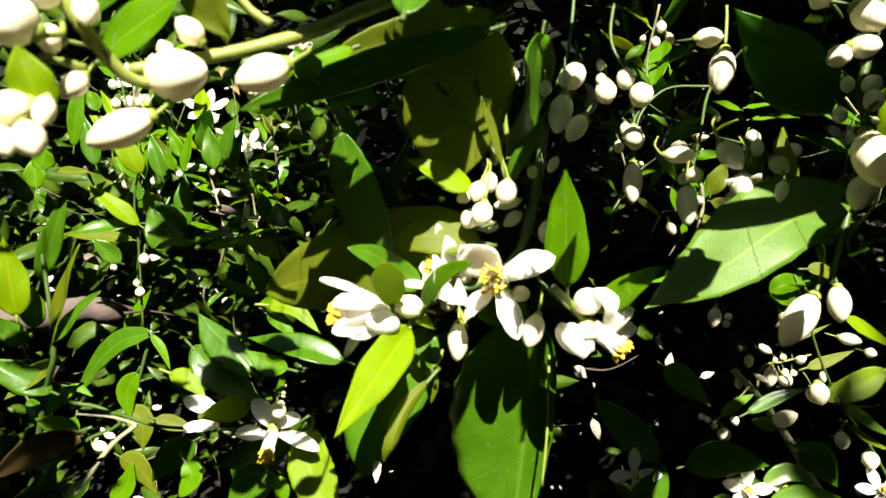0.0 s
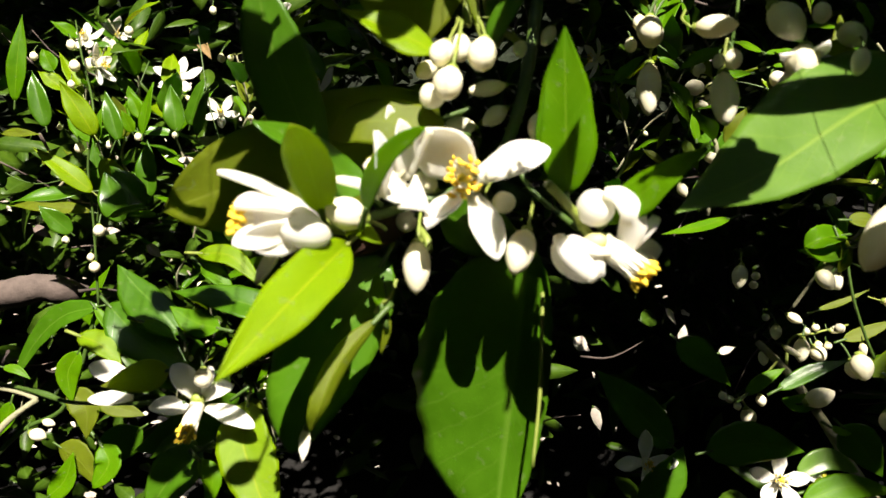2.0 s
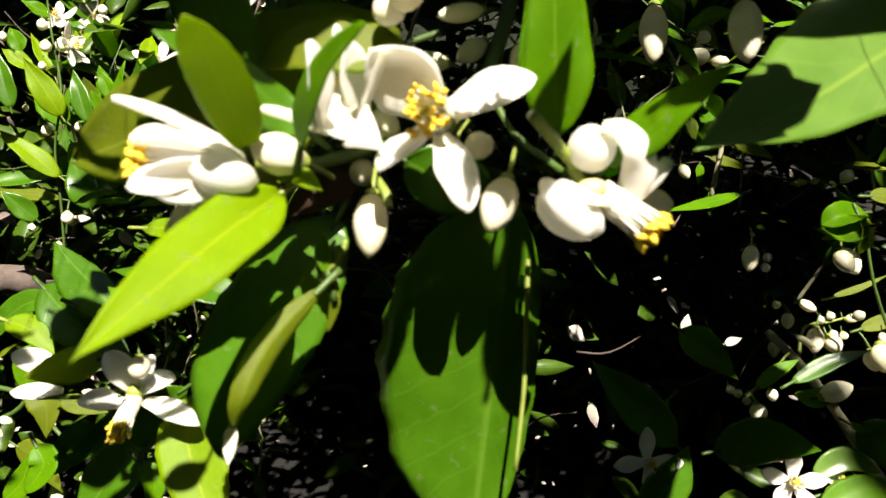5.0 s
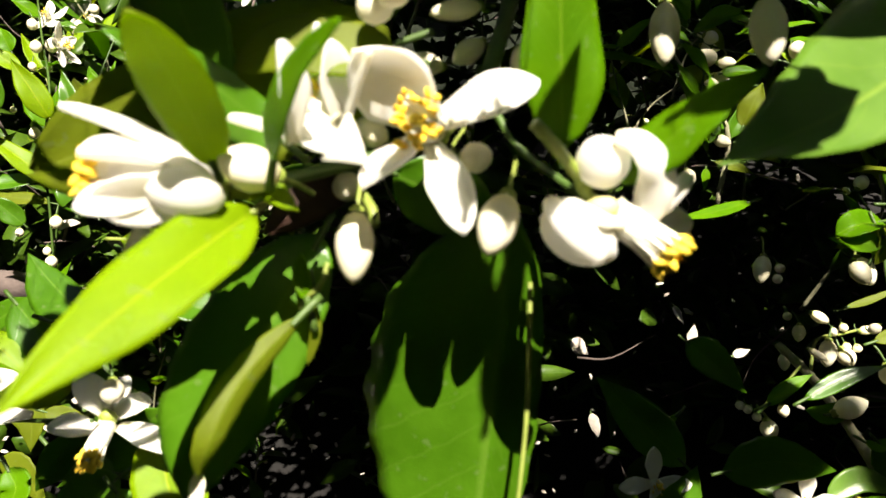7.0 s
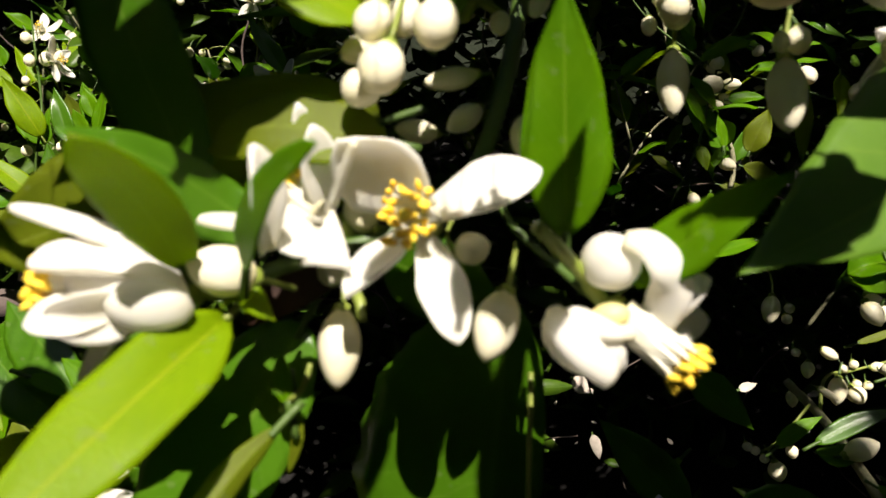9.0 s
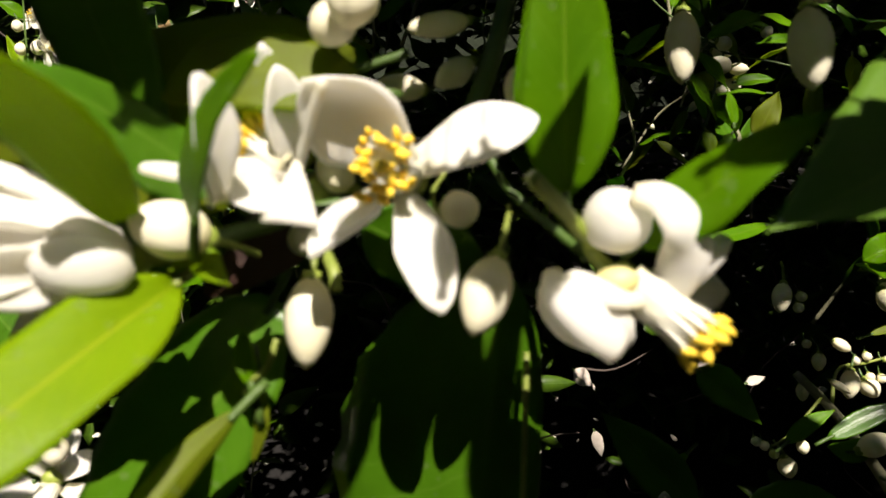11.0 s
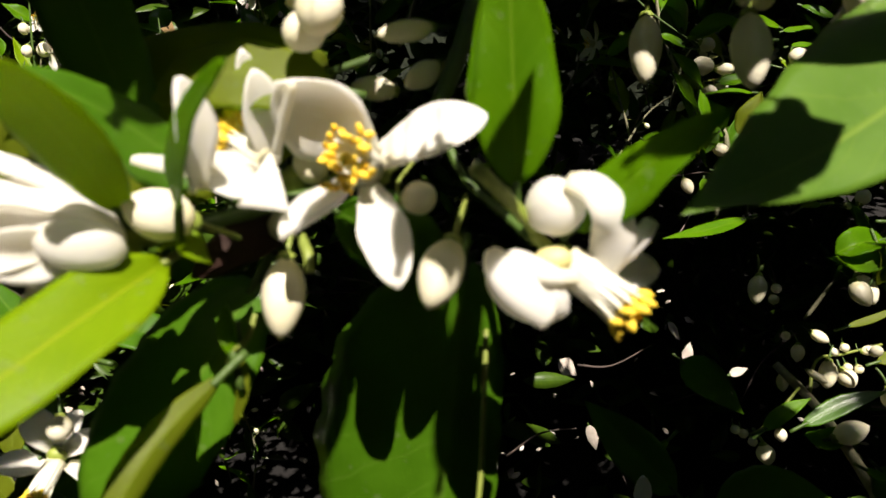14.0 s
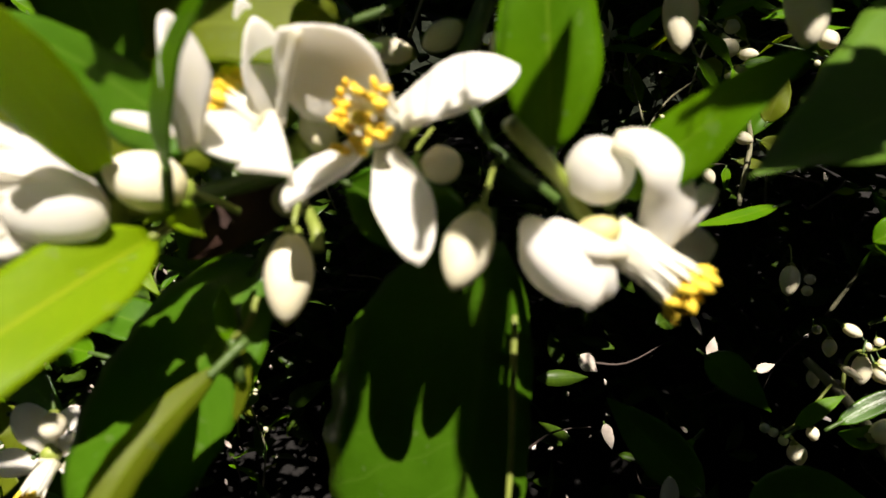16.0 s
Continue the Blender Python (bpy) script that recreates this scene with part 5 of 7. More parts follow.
bent_leaf(left_twig, [(-0.0784, 0.2487, 0.8519), (-0.0713, 0.245, 0.8486), (-0.0651, 0.2415, 0.8435)], 0.0034, 0.0034, (0.2, -0.4684, 0.7701), mat=FRESH, broad=False)
bent_leaf(left_twig, [(-0.1161, 0.2222, 0.7904), (-0.1123, 0.2178, 0.7857), (-0.1171, 0.2126, 0.7792)], 0.0050, 0.0046, (0, -0.5137, 0.7912), (0.2, 0.2), mat=FRESH, broad=True)
bent_leaf(left_twig, [(-0.0647, 0.2217, 0.8414), (-0.074, 0.2244, 0.8424), (-0.0834, 0.2284, 0.8463)], 0.0050, 0.0042, (-0.1, -0.5591, 0.8124), mat=FRESH, broad=False)
bent_leaf(left_twig, [(-0.0767, 0.206, 0.8359), (-0.0856, 0.2033, 0.835), (-0.0964, 0.2005, 0.8337)], 0.0050, 0.0050, (0.1, -0.7161, 0.6649), (-0.1, 0.1), mat=OLIVE, broad=False)
bent_leaf(left_twig, [(-0.0534, 0.2065, 0.8228), (-0.054, 0.198, 0.8142), (-0.0492, 0.1897, 0.8057), (-0.0429, 0.1807, 0.796)], 0.0090, 0.0083, (0.05, -0.4715, 0.8819), mat=YOUNG, label="bright yellow-green leaf with a shadow across it")
bent_leaf(left_twig, [(-0.0711, 0.2044, 0.8042), (-0.0787, 0.1999, 0.7993), (-0.0871, 0.1929, 0.789)], 0.0079, 0.0079, (0, -0.6382, 0.761), (0.2, 0.2), mat=MATURE)
bent_leaf(left_twig, [(-0.0711, 0.2015, 0.8027), (-0.0663, 0.198, 0.7975), (-0.0685, 0.1925, 0.7881)], 0.0032, 0.0032, (0.3, -0.5137, 0.7912), mat=FRESH, broad=False)
bent_leaf(left_twig, [(-0.073, 0.2064, 0.8038), (-0.0807, 0.207, 0.8051), (-0.0891, 0.2048, 0.8004)], 0.0035, 0.0035, (0, -0.5681, 0.8166), mat=MATURE, broad=False)
bent_leaf(left_twig, [(-0.0612, 0.2179, 0.8167), (-0.0788, 0.213, 0.806), (-0.0974, 0.2097, 0.7989)], 0.0079, 0.0079, (0.3, -0.9002, 0.1991), mat=MATURE, broad=False)

back_twig = thing("leafy_twig", (-0.3452, 0.4386, 0.651), "slender grey-green twig with sunlit and shaded citrus leaves", "twig")
bent_leaf(back_twig, [(-0.205, 0.3873, 0.7539), (-0.2286, 0.3873, 0.7469), (-0.2489, 0.3835, 0.7292), (-0.2667, 0.3755, 0.7026)], 0.0083, 0.0083, (0, -0.6074, 0.7797), (0.25, 0.25), mat=MATURE, broad=False, label="glossy curved leaf in full sun")
bent_leaf(back_twig, [(-0.2849, 0.5061, 0.6656), (-0.2879, 0.5176, 0.6856), (-0.274, 0.5325, 0.7105)], 0.0116, 0.0116, (-0.3, -0.4262, 0.8607), mat=FRESH, broad=False)
bent_leaf(back_twig, [(-0.2044, 0.3827, 0.7558), (-0.1957, 0.3765, 0.7474), (-0.1888, 0.3685, 0.7349)], 0.0031, 0.0031, (0.3, -0.4262, 0.8607), mat=FRESH, broad=False)
bent_leaf(back_twig, [(-0.111, 0.465, 0.7478), (-0.1312, 0.465, 0.7431), (-0.1541, 0.4625, 0.7331)], 0.0071, 0.0071, (0.1, -0.405, 0.9061), mat=FRESH, broad=False)
bent_leaf(back_twig, [(-0.2153, 0.373, 0.7303), (-0.2223, 0.367, 0.7176), (-0.2195, 0.3592, 0.7007)], 0.0070, 0.0070, (0.4, -0.6436, 0.6311), (0.4, 0.1), mat=FRESH, broad=False)
bent_leaf(back_twig, [(-0.2227, 0.3653, 0.7068), (-0.2117, 0.3585, 0.6969), (-0.2108, 0.3498, 0.6806)], 0.0085, 0.0085, (0.2, -0.707, 0.6607), mat=OLIVE, broad=False)
bent_leaf(back_twig, [(-0.199, 0.3537, 0.7055), (-0.1856, 0.3522, 0.7023), (-0.1707, 0.3504, 0.6986)], 0.0055, 0.0055, (0, -0.5681, 0.8166), mat=OLIVE, broad=False)
bent_leaf(back_twig, [(-0.2235, 0.3426, 0.6817), (-0.2103, 0.3374, 0.6754), (-0.1948, 0.3282, 0.6604)], 0.0089, 0.0062, (0.1, -0.6466, 0.7429), (0.3, -0.4), mat=OLIVE, broad=False, label="yellowing crumpled leaf")
bent_leaf(back_twig, [(-0.1665, 0.3354, 0.7018), (-0.1815, 0.3309, 0.6922), (-0.1947, 0.3239, 0.6772)], 0.0106, 0.0106, (0.3, -0.8851, 0.3024), mat=MATURE, broad=False)
bent_leaf(back_twig, [(-0.2273, 0.3258, 0.6575), (-0.2171, 0.3301, 0.6667), (-0.212, 0.3373, 0.6821)], 0.0075, 0.0075, (0.1, -0.5591, 0.8124), mat=FRESH, broad=False)
bent_leaf(back_twig, [(-0.2627, 0.3661, 0.6966), (-0.2663, 0.3611, 0.6859), (-0.2763, 0.355, 0.6729)], 0.0065, 0.0065, (0, -0.4715, 0.8819), mat=FRESH, broad=False)
bent_leaf(back_twig, [(-0.268, 0.3755, 0.7167), (-0.2591, 0.3747, 0.7151), (-0.2502, 0.3721, 0.7096)], 0.0029, 0.0029, (0, -0.4715, 0.8819), mat=FRESH, broad=False)
bud(back_twig, (-0.2449, 0.3502, 0.6862), (-0.2344, 0.3487, 0.683), 0.0077)
bud(back_twig, (-0.2369, 0.3531, 0.6925), (-0.2289, 0.3521, 0.6903), 0.0049)
twig(back_twig, [(-0.356, 0.4422, 0.6515), (-0.3107, 0.4386, 0.651), (-0.2797, 0.4313, 0.6471), (-0.2412, 0.4035, 0.6348)], 0.0022, 0.0014, GREEN_STEM)
twig(back_twig, [(-0.2913, 0.3543, 0.6477), (-0.262, 0.3664, 0.6736), (-0.2299, 0.3701, 0.6934), (-0.2084, 0.3913, 0.7508)], 0.0018, 0.0012, GREEN_STEM)
leaf(left_twig, (-0.1612, 0.2235, 0.8049), (-0.1921, 0.2067, 0.7997), 0.0181, (0.1, -0.8607, -0.4262), 14, 0.22, OLIVE)
leaf(left_twig, (-0.1821, 0.2019, 0.7822), (-0.1622, 0.2072, 0.8055), 0.0144, (0.75, -0.5377, 0.03), 14, 0.22)
leaf(left_twig, (-0.1617, 0.2326, 0.8244), (-0.1805, 0.2214, 0.8124), 0.0079, (0.1, -0.5591, 0.8124), 14, 0.22, FRESH)
leaf(left_twig, (-0.1869, 0.2341, 0.8158), (-0.1682, 0.2199, 0.8043), 0.0075, (0, -0.5591, 0.8124), 14, 0.22)
leaf(left_twig, (-0.1495, 0.2052, 0.7965), (-0.161, 0.1957, 0.7856), 0.0081, (0, -0.4715, 0.8819), 14, 0.22)

side_twig = thing("leafy_twig", (-0.1908, 0.2208, 0.7636), "upright leafy twig with long narrow sunlit leaves", "twig")
twig(side_twig, [(-0.196, 0.2141, 0.7493), (-0.1669, 0.2187, 0.8302), (-0.1585, 0.221, 0.854), (-0.1643, 0.2395, 0.8937)], 0.0016, 0.0008)
leaf(side_twig, (-0.1592, 0.2208, 0.8536), (-0.141, 0.2274, 0.8961), 0.0085, (-0.5, -0.6858, 0.5405), 14, 0.2, OLIVE)
leaf(side_twig, (-0.1662, 0.2344, 0.8756), (-0.1516, 0.2464, 0.9131), 0.0083, (0.4, -0.6858, 0.5405), 14, 0.2)
leaf(side_twig, (-0.1689, 0.2198, 0.8681), (-0.171, 0.2285, 0.8985), 0.0133, (0.3, -0.6013, 0.7217), 14, 0.2, YOUNG)
leaf(side_twig, (-0.1585, 0.2215, 0.8551), (-0.1357, 0.2241, 0.8772), 0.0082, (0, -0.4262, 0.8607), 14, 0.2)
leaf(side_twig, (-0.1685, 0.2265, 0.8587), (-0.1671, 0.2312, 0.8759), 0.0093, (0.4, -0.7312, 0.5616), 14, 0.2, FRESH)
leaf(side_twig, (-0.1688, 0.2193, 0.8551), (-0.1778, 0.2198, 0.8681), 0.0090, (0, -0.5591, 0.8124), 14, 0.2)
leaf(side_twig, (-0.1629, 0.2177, 0.8328), (-0.1893, 0.217, 0.8502), 0.0116, (0, -0.5591, 0.8124), 14, 0.2)
leaf(side_twig, (-0.1627, 0.2244, 0.8423), (-0.1786, 0.2115, 0.8336), 0.0084, (0, -0.4715, 0.8819), 14, 0.2, OLIVE)
bent_leaf(side_twig, [(-0.1438, 0.2005, 0.8267), (-0.161, 0.1976, 0.8204), (-0.1801, 0.1924, 0.8092)], 0.0080, 0.0080, (0.1, -0.9333, -0.2268), (0.2, 0.2), mat=TAN, broad=False, label="brown shaded leaf turned from the sun")
leaf(side_twig, (-0.1527, 0.2117, 0.8152), (-0.1685, 0.2108, 0.8249), 0.0085, (0, -0.4715, 0.8819), 14, 0.2, FRESH)
leaf(side_twig, (-0.1669, 0.2588, 0.9162), (-0.1681, 0.2628, 0.9248), 0.0095, (0, -0.6889, 0.6522), 14, 0.2, FRESH)

limb = thing("tree_limb", (-0.4204, 0.5326, 0.6751), "thick smooth pinkish-brown tree limb in broken shade", "branch")
twig(limb, [(-0.881, 0.6199, 0.5548), (-0.512, 0.5456, 0.6557), (-0.3741, 0.5259, 0.6845), (-0.3354, 0.529, 0.6911), (-0.3189, 0.5438, 0.6755), (-0.3411, 0.6021, 0.6349), (-0.4231, 0.7266, 0.547)], 0.015, 0.01, LIMB_BARK, name="limb")

# ---- background shoots that stand out ----

far_twig = thing("flowering_twig", (-0.2866, 0.5197, 0.7894), "leafy shoot with small white blossoms in broken sunlight", "shoot", "background shoots")
twig(far_twig, [(-0.2655, 0.4853, 0.692), (-0.2646, 0.5066, 0.7614), (-0.2662, 0.5205, 0.8031), (-0.2619, 0.5391, 0.8428), (-0.3074, 0.6246, 0.8725), (-0.3352, 0.6793, 0.8952)], 0.001, 0.0007)
leaf(far_twig, (-0.2555, 0.5208, 0.8272), (-0.2769, 0.5284, 0.8672), 0.0179, (0.2, -0.6466, 0.7429), 14, 0.2, YOUNG)
leaf(far_twig, (-0.26, 0.5073, 0.7865), (-0.2994, 0.5119, 0.82), 0.0155, (0.1, -0.4715, 0.8819), 14, 0.2, YOUNG)
leaf(far_twig, (-0.2397, 0.524, 0.8224), (-0.2505, 0.5405, 0.8577), 0.0131, (0.2, -0.7312, 0.5616), 14, 0.2)
leaf(far_twig, (-0.2258, 0.5357, 0.8237), (-0.217, 0.5535, 0.8618), 0.0107, (-0.3, -0.7312, 0.5616), 14, 0.2, FRESH)
leaf(far_twig, (-0.2026, 0.5464, 0.8231), (-0.208, 0.5626, 0.8579), 0.0163, (0.1, -0.7312, 0.5616), 14, 0.2)
leaf(far_twig, (-0.1868, 0.5455, 0.8211), (-0.1765, 0.5617, 0.8559), 0.0118, (-0.3, -0.7312, 0.5616), 14, 0.2)
leaf(far_twig, (-0.2869, 0.4868, 0.8607), (-0.2815, 0.5123, 0.9155), 0.0118, (0.3, -0.6466, 0.7429), 14, 0.2, FRESH)
leaf(far_twig, (-0.3021, 0.5384, 0.8295), (-0.3131, 0.5571, 0.8696), 0.0151, (0.2, -0.7312, 0.5616), 14, 0.2)
leaf(far_twig, (-0.257, 0.5231, 0.8204), (-0.2527, 0.535, 0.8459), 0.0070, (0, -0.6889, 0.6522), 14, 0.2, FRESH)
leaf(far_twig, (-0.2337, 0.5366, 0.8256), (-0.2401, 0.5391, 0.8428), 0.0097, (0, -0.6044, 0.8335), 14, 0.2, FRESH)
leaf(far_twig, (-0.2319, 0.5512, 0.8332), (-0.2409, 0.5607, 0.8537), 0.0118, (0, -0.6466, 0.7429), 14, 0.2, FRESH)
leaf(far_twig, (-0.2867, 0.5506, 0.8556), (-0.3055, 0.552, 0.8705), 0.0133, (0, -0.4715, 0.8819), 14, 0.2, YOUNG)
leaf(far_twig, (-0.2646, 0.5169, 0.7835), (-0.3171, 0.4945, 0.7826), 0.0174, (0, -0.3386, 0.9302), 14, 0.2)
leaf(far_twig, (-0.2357, 0.4808, 0.7769), (-0.2067, 0.484, 0.7837), 0.0100, (0, -0.3386, 0.9302), 14, 0.2, FRESH)
leaf(far_twig, (-0.2375, 0.4974, 0.7653), (-0.2505, 0.5139, 0.8007), 0.0218, (0.2, -0.6889, 0.6522), 14, 0.2)
leaf(far_twig, (-0.2249, 0.5123, 0.7735), (-0.2514, 0.5253, 0.8015), 0.0222, (0, -0.6889, 0.6522), 14, 0.2)
leaf(far_twig, (-0.2705, 0.4846, 0.7615), (-0.2896, 0.4843, 0.7844), 0.0144, (0, -0.6044, 0.8335), 14, 0.2)
leaf(far_twig, (-0.3326, 0.6726, 0.8808), (-0.3529, 0.6688, 0.8961), 0.0137, (0, -0.4715, 0.8819), 14, 0.2, FRESH)
leaf(far_twig, (-0.332, 0.6183, 0.859), (-0.3418, 0.6267, 0.8769), 0.0149, (0, -0.6466, 0.7429), 14, 0.2, FRESH)
leaf(far_twig, (-0.3299, 0.6704, 0.876), (-0.3009, 0.6693, 0.8737), 0.0117, (0, -0.4715, 0.8819), 14, 0.2)
open_flower(far_twig, (-0.3247, 0.6722, 0.8798), (0, -0.6466, 0.7429), 0.0192, (-0.3302, 0.6774, 0.8673), seed=11, roll=20)
open_flower(far_twig, (-0.2828, 0.7684, 0.826), (0.1, -0.6466, 0.7429), 0.0264, (-0.2901, 0.7711, 0.808), seed=12)
open_flower(far_twig, (-0.2116, 0.6823, 0.8068), (0.2, -0.7312, 0.5616), 0.0193, (-0.2151, 0.6861, 0.7914), seed=13, roll=40)
leaf(far_twig, (-0.242, 0.7177, 0.8827), (-0.2176, 0.6948, 0.8572), 0.0124, (0.2, -0.6466, 0.7429), 30, 0.3, TAN)
bud(far_twig, (-0.3312, 0.6546, 0.8629), (-0.3298, 0.6478, 0.854), 0.0098, full=0.5, lean=1.0)
bud(far_twig, (-0.3172, 0.6554, 0.8646), (-0.3158, 0.6479, 0.8543), 0.0113, full=0.5, lean=1.0)
bud(far_twig, (-0.3068, 0.6562, 0.8664), (-0.3055, 0.6498, 0.8582), 0.0090, full=0.5, lean=1.0)
bud(far_twig, (-0.3343, 0.6626, 0.88), (-0.3329, 0.6561, 0.8718), 0.0090, full=0.5, lean=1.0)
bud(far_twig, (-0.3692, 0.6578, 0.8697), (-0.3676, 0.652, 0.863), 0.0075, full=0.5, lean=1.0)
bud(far_twig, (-0.3343, 0.6466, 0.8458), (-0.3329, 0.6412, 0.8399), 0.0068, full=0.5, lean=1.0)
bud(far_twig, (-0.3198, 0.646, 0.8446), (-0.3184, 0.6409, 0.8393), 0.0061, full=0.5, lean=1.0)
bud(far_twig, (-0.2785, 0.5235, 0.7947), (-0.2771, 0.5178, 0.7882), 0.0076, full=0.5, lean=1.0)
bud(far_twig, (-0.3094, 0.6544, 0.8625), (-0.3081, 0.6489, 0.8564), 0.0068, full=0.5, lean=1.0)
bud(far_twig, (-0.3072, 0.5099, 0.7656), (-0.3057, 0.5052, 0.7611), 0.0058, full=0.5, lean=1.0)
bud(far_twig, (-0.2873, 0.503, 0.7508), (-0.2859, 0.4983, 0.7463), 0.0058, full=0.5, lean=1.0)
bud(far_twig, (-0.2608, 0.5069, 0.7592), (-0.2595, 0.5007, 0.7516), 0.0090, full=0.5, lean=1.0)
bud(far_twig, (-0.2674, 0.4974, 0.7387), (-0.2661, 0.4927, 0.7343), 0.0058, full=0.5, lean=1.0)
bud(far_twig, (-0.2643, 0.4946, 0.7327), (-0.263, 0.4887, 0.7259), 0.0084, full=0.5, lean=1.0)
bud(far_twig, (-0.2918, 0.5406, 0.8313), (-0.2903, 0.5362, 0.8277), 0.0044, full=0.5, lean=1.0)
bud(far_twig, (-0.2763, 0.5342, 0.8176), (-0.2749, 0.5285, 0.8111), 0.0076, full=0.5, lean=1.0)
bud(far_twig, (-0.2529, 0.5349, 0.8192), (-0.2516, 0.53, 0.8144), 0.0058, full=0.5, lean=1.0)
bud(far_twig, (-0.2299, 0.5375, 0.8249), (-0.2288, 0.5326, 0.82), 0.0058, full=0.5, lean=1.0)
bud(far_twig, (-0.2011, 0.5378, 0.8255), (-0.2001, 0.5335, 0.8219), 0.0044, full=0.5, lean=1.0)
bud(far_twig, (-0.2808, 0.668, 0.8917), (-0.2796, 0.6618, 0.8841), 0.0083, full=0.5, lean=1.0)
bud(far_twig, (-0.2026, 0.6758, 0.9083), (-0.2017, 0.6702, 0.902), 0.0068, full=0.5, lean=1.0)
bud(far_twig, (-0.1947, 0.6571, 0.8684), (-0.1939, 0.6513, 0.8616), 0.0075, full=0.5, lean=1.0)


bank_twig = thing("leafy_twig", (-0.2392, 0.5373, 0.7326), "leafy citrus twig with sunlit, shaded and withered leaves", "shoot", "background shoots")
twig(bank_twig, [(-0.2962, 0.5345, 0.6792), (-0.2888, 0.5508, 0.7378), (-0.2751, 0.5641, 0.7899), (-0.2551, 0.5841, 0.8329), (-0.2432, 0.6119, 0.8689)], 0.0008, 0.0005, GREEN_STEM)
twig(bank_twig, [(-0.1438, 0.5345, 0.6792), (-0.1522, 0.5485, 0.733), (-0.1655, 0.5574, 0.7756), (-0.1865, 0.5841, 0.8329), (-0.2004, 0.621, 0.8884)], 0.0008, 0.0005, GREEN_STEM)
twig(bank_twig, [(-0.1655, 0.5574, 0.7756), (-0.1286, 0.5685, 0.7994), (-0.097, 0.5752, 0.8138)], 0.0006, 0.0004, GREEN_STEM)
twig(bank_twig, [(-0.2751, 0.5641, 0.7899), (-0.3341, 0.5574, 0.7756), (-0.3815, 0.5663, 0.7947)], 0.0006, 0.0004, GREEN_STEM)
leaf(bank_twig, (-0.2893, 0.5473, 0.7541), (-0.3608, 0.5542, 0.7568), 0.0137, (0.18, -0.5137, 0.7912), 24, 0.11, OLIVE)
leaf(bank_twig, (-0.2263, 0.534, 0.7561), (-0.2659, 0.5422, 0.7524), 0.0093, (0.09, -0.3386, 0.9302), 13, 0.12, FRESH)
leaf(bank_twig, (-0.2241, 0.5357, 0.7576), (-0.184, 0.535, 0.7703), 0.0114, (0.03, -0.3386, 0.9302), 15, 0.10, FRESH)
leaf(bank_twig, (-0.2111, 0.5141, 0.7608), (-0.1365, 0.5138, 0.7697), 0.0130, (0.25, -0.3386, 0.9302), 20, 0.13, FRESH)
leaf(bank_twig, (-0.1488, 0.554, 0.7351), (-0.1834, 0.5522, 0.7478), 0.0172, (0.07, -0.6466, 0.7429), 12, 0.13, OLIVE)
leaf(bank_twig, (-0.1666, 0.5792, 0.7561), (-0.1813, 0.586, 0.7944), 0.0143, (0.16, -0.5591, 0.8124), 13, 0.27, FRESH)
leaf(bank_twig, (-0.1419, 0.5276, 0.7756), (-0.1513, 0.5454, 0.7925), 0.0181, (0.02, -0.6466, 0.7429), 14, 0.14, MATURE)
leaf(bank_twig, (-0.293, 0.5773, 0.7545), (-0.2978, 0.5935, 0.8033), 0.0176, (0.28, -0.6466, 0.7429), 20, 0.16, MATURE)
leaf(bank_twig, (-0.2675, 0.546, 0.8009), (-0.2361, 0.5224, 0.7669), 0.0193, (-0.21, -0.6466, 0.7429), 10, 0.17, OLIVE)
leaf(bank_twig, (-0.2463, 0.5663, 0.7592), (-0.2482, 0.5901, 0.8055), 0.0184, (0.06, -0.6466, 0.7429), 18, 0.11, MATURE)
leaf(bank_twig, (-0.2701, 0.5515, 0.8151), (-0.2949, 0.5576, 0.8353), 0.0203, (0.12, -0.5591, 0.8124), 13, 0.20, FRESH)
leaf(bank_twig, (-0.2619, 0.58, 0.81), (-0.2689, 0.587, 0.8439), 0.0192, (0.29, -0.6466, 0.7429), 8, 0.29, OLIVE)
leaf(bank_twig, (-0.2349, 0.5563, 0.8231), (-0.2453, 0.5694, 0.8558), 0.0142, (0.03, -0.5591, 0.8124), 21, 0.17, FRESH)
leaf(bank_twig, (-0.2157, 0.5771, 0.8273), (-0.2203, 0.5805, 0.8582), 0.0199, (-0.27, -0.6466, 0.7429), 13, 0.22, MATURE)
leaf(bank_twig, (-0.2144, 0.6038, 0.8137), (-0.1968, 0.6155, 0.8552), 0.0154, (-0.15, -0.6466, 0.7429), 22, 0.17, MATURE)
leaf(bank_twig, (-0.3645, 0.5468, 0.805), (-0.3692, 0.5598, 0.8304), 0.0173, (0.17, -0.5591, 0.8124), 11, 0.22, FRESH)
leaf(bank_twig, (-0.3698, 0.5676, 0.7691), (-0.3857, 0.578, 0.7961), 0.0172, (-0.12, -0.6466, 0.7429), 21, 0.29, MATURE)
leaf(bank_twig, (-0.3356, 0.5336, 0.8262), (-0.3017, 0.5299, 0.8254), 0.0078, (0.07, -0.6466, 0.7429), 12, 0.17, OLIVE)
leaf(bank_twig, (-0.125, 0.5954, 0.8004), (-0.0933, 0.5992, 0.806), 0.0066, (-0.11, -0.3386, 0.9302), 18, 0.16, FRESH)
leaf(bank_twig, (-0.1413, 0.6087, 0.8524), (-0.1093, 0.6143, 0.8598), 0.0162, (0.13, -0.5591, 0.8124), 17, 0.30, FRESH)
leaf(bank_twig, (-0.1553, 0.4929, 0.7249), (-0.1713, 0.5023, 0.7663), 0.0119, (0.29, -0.5591, 0.8124), 20, 0.11, FRESH)
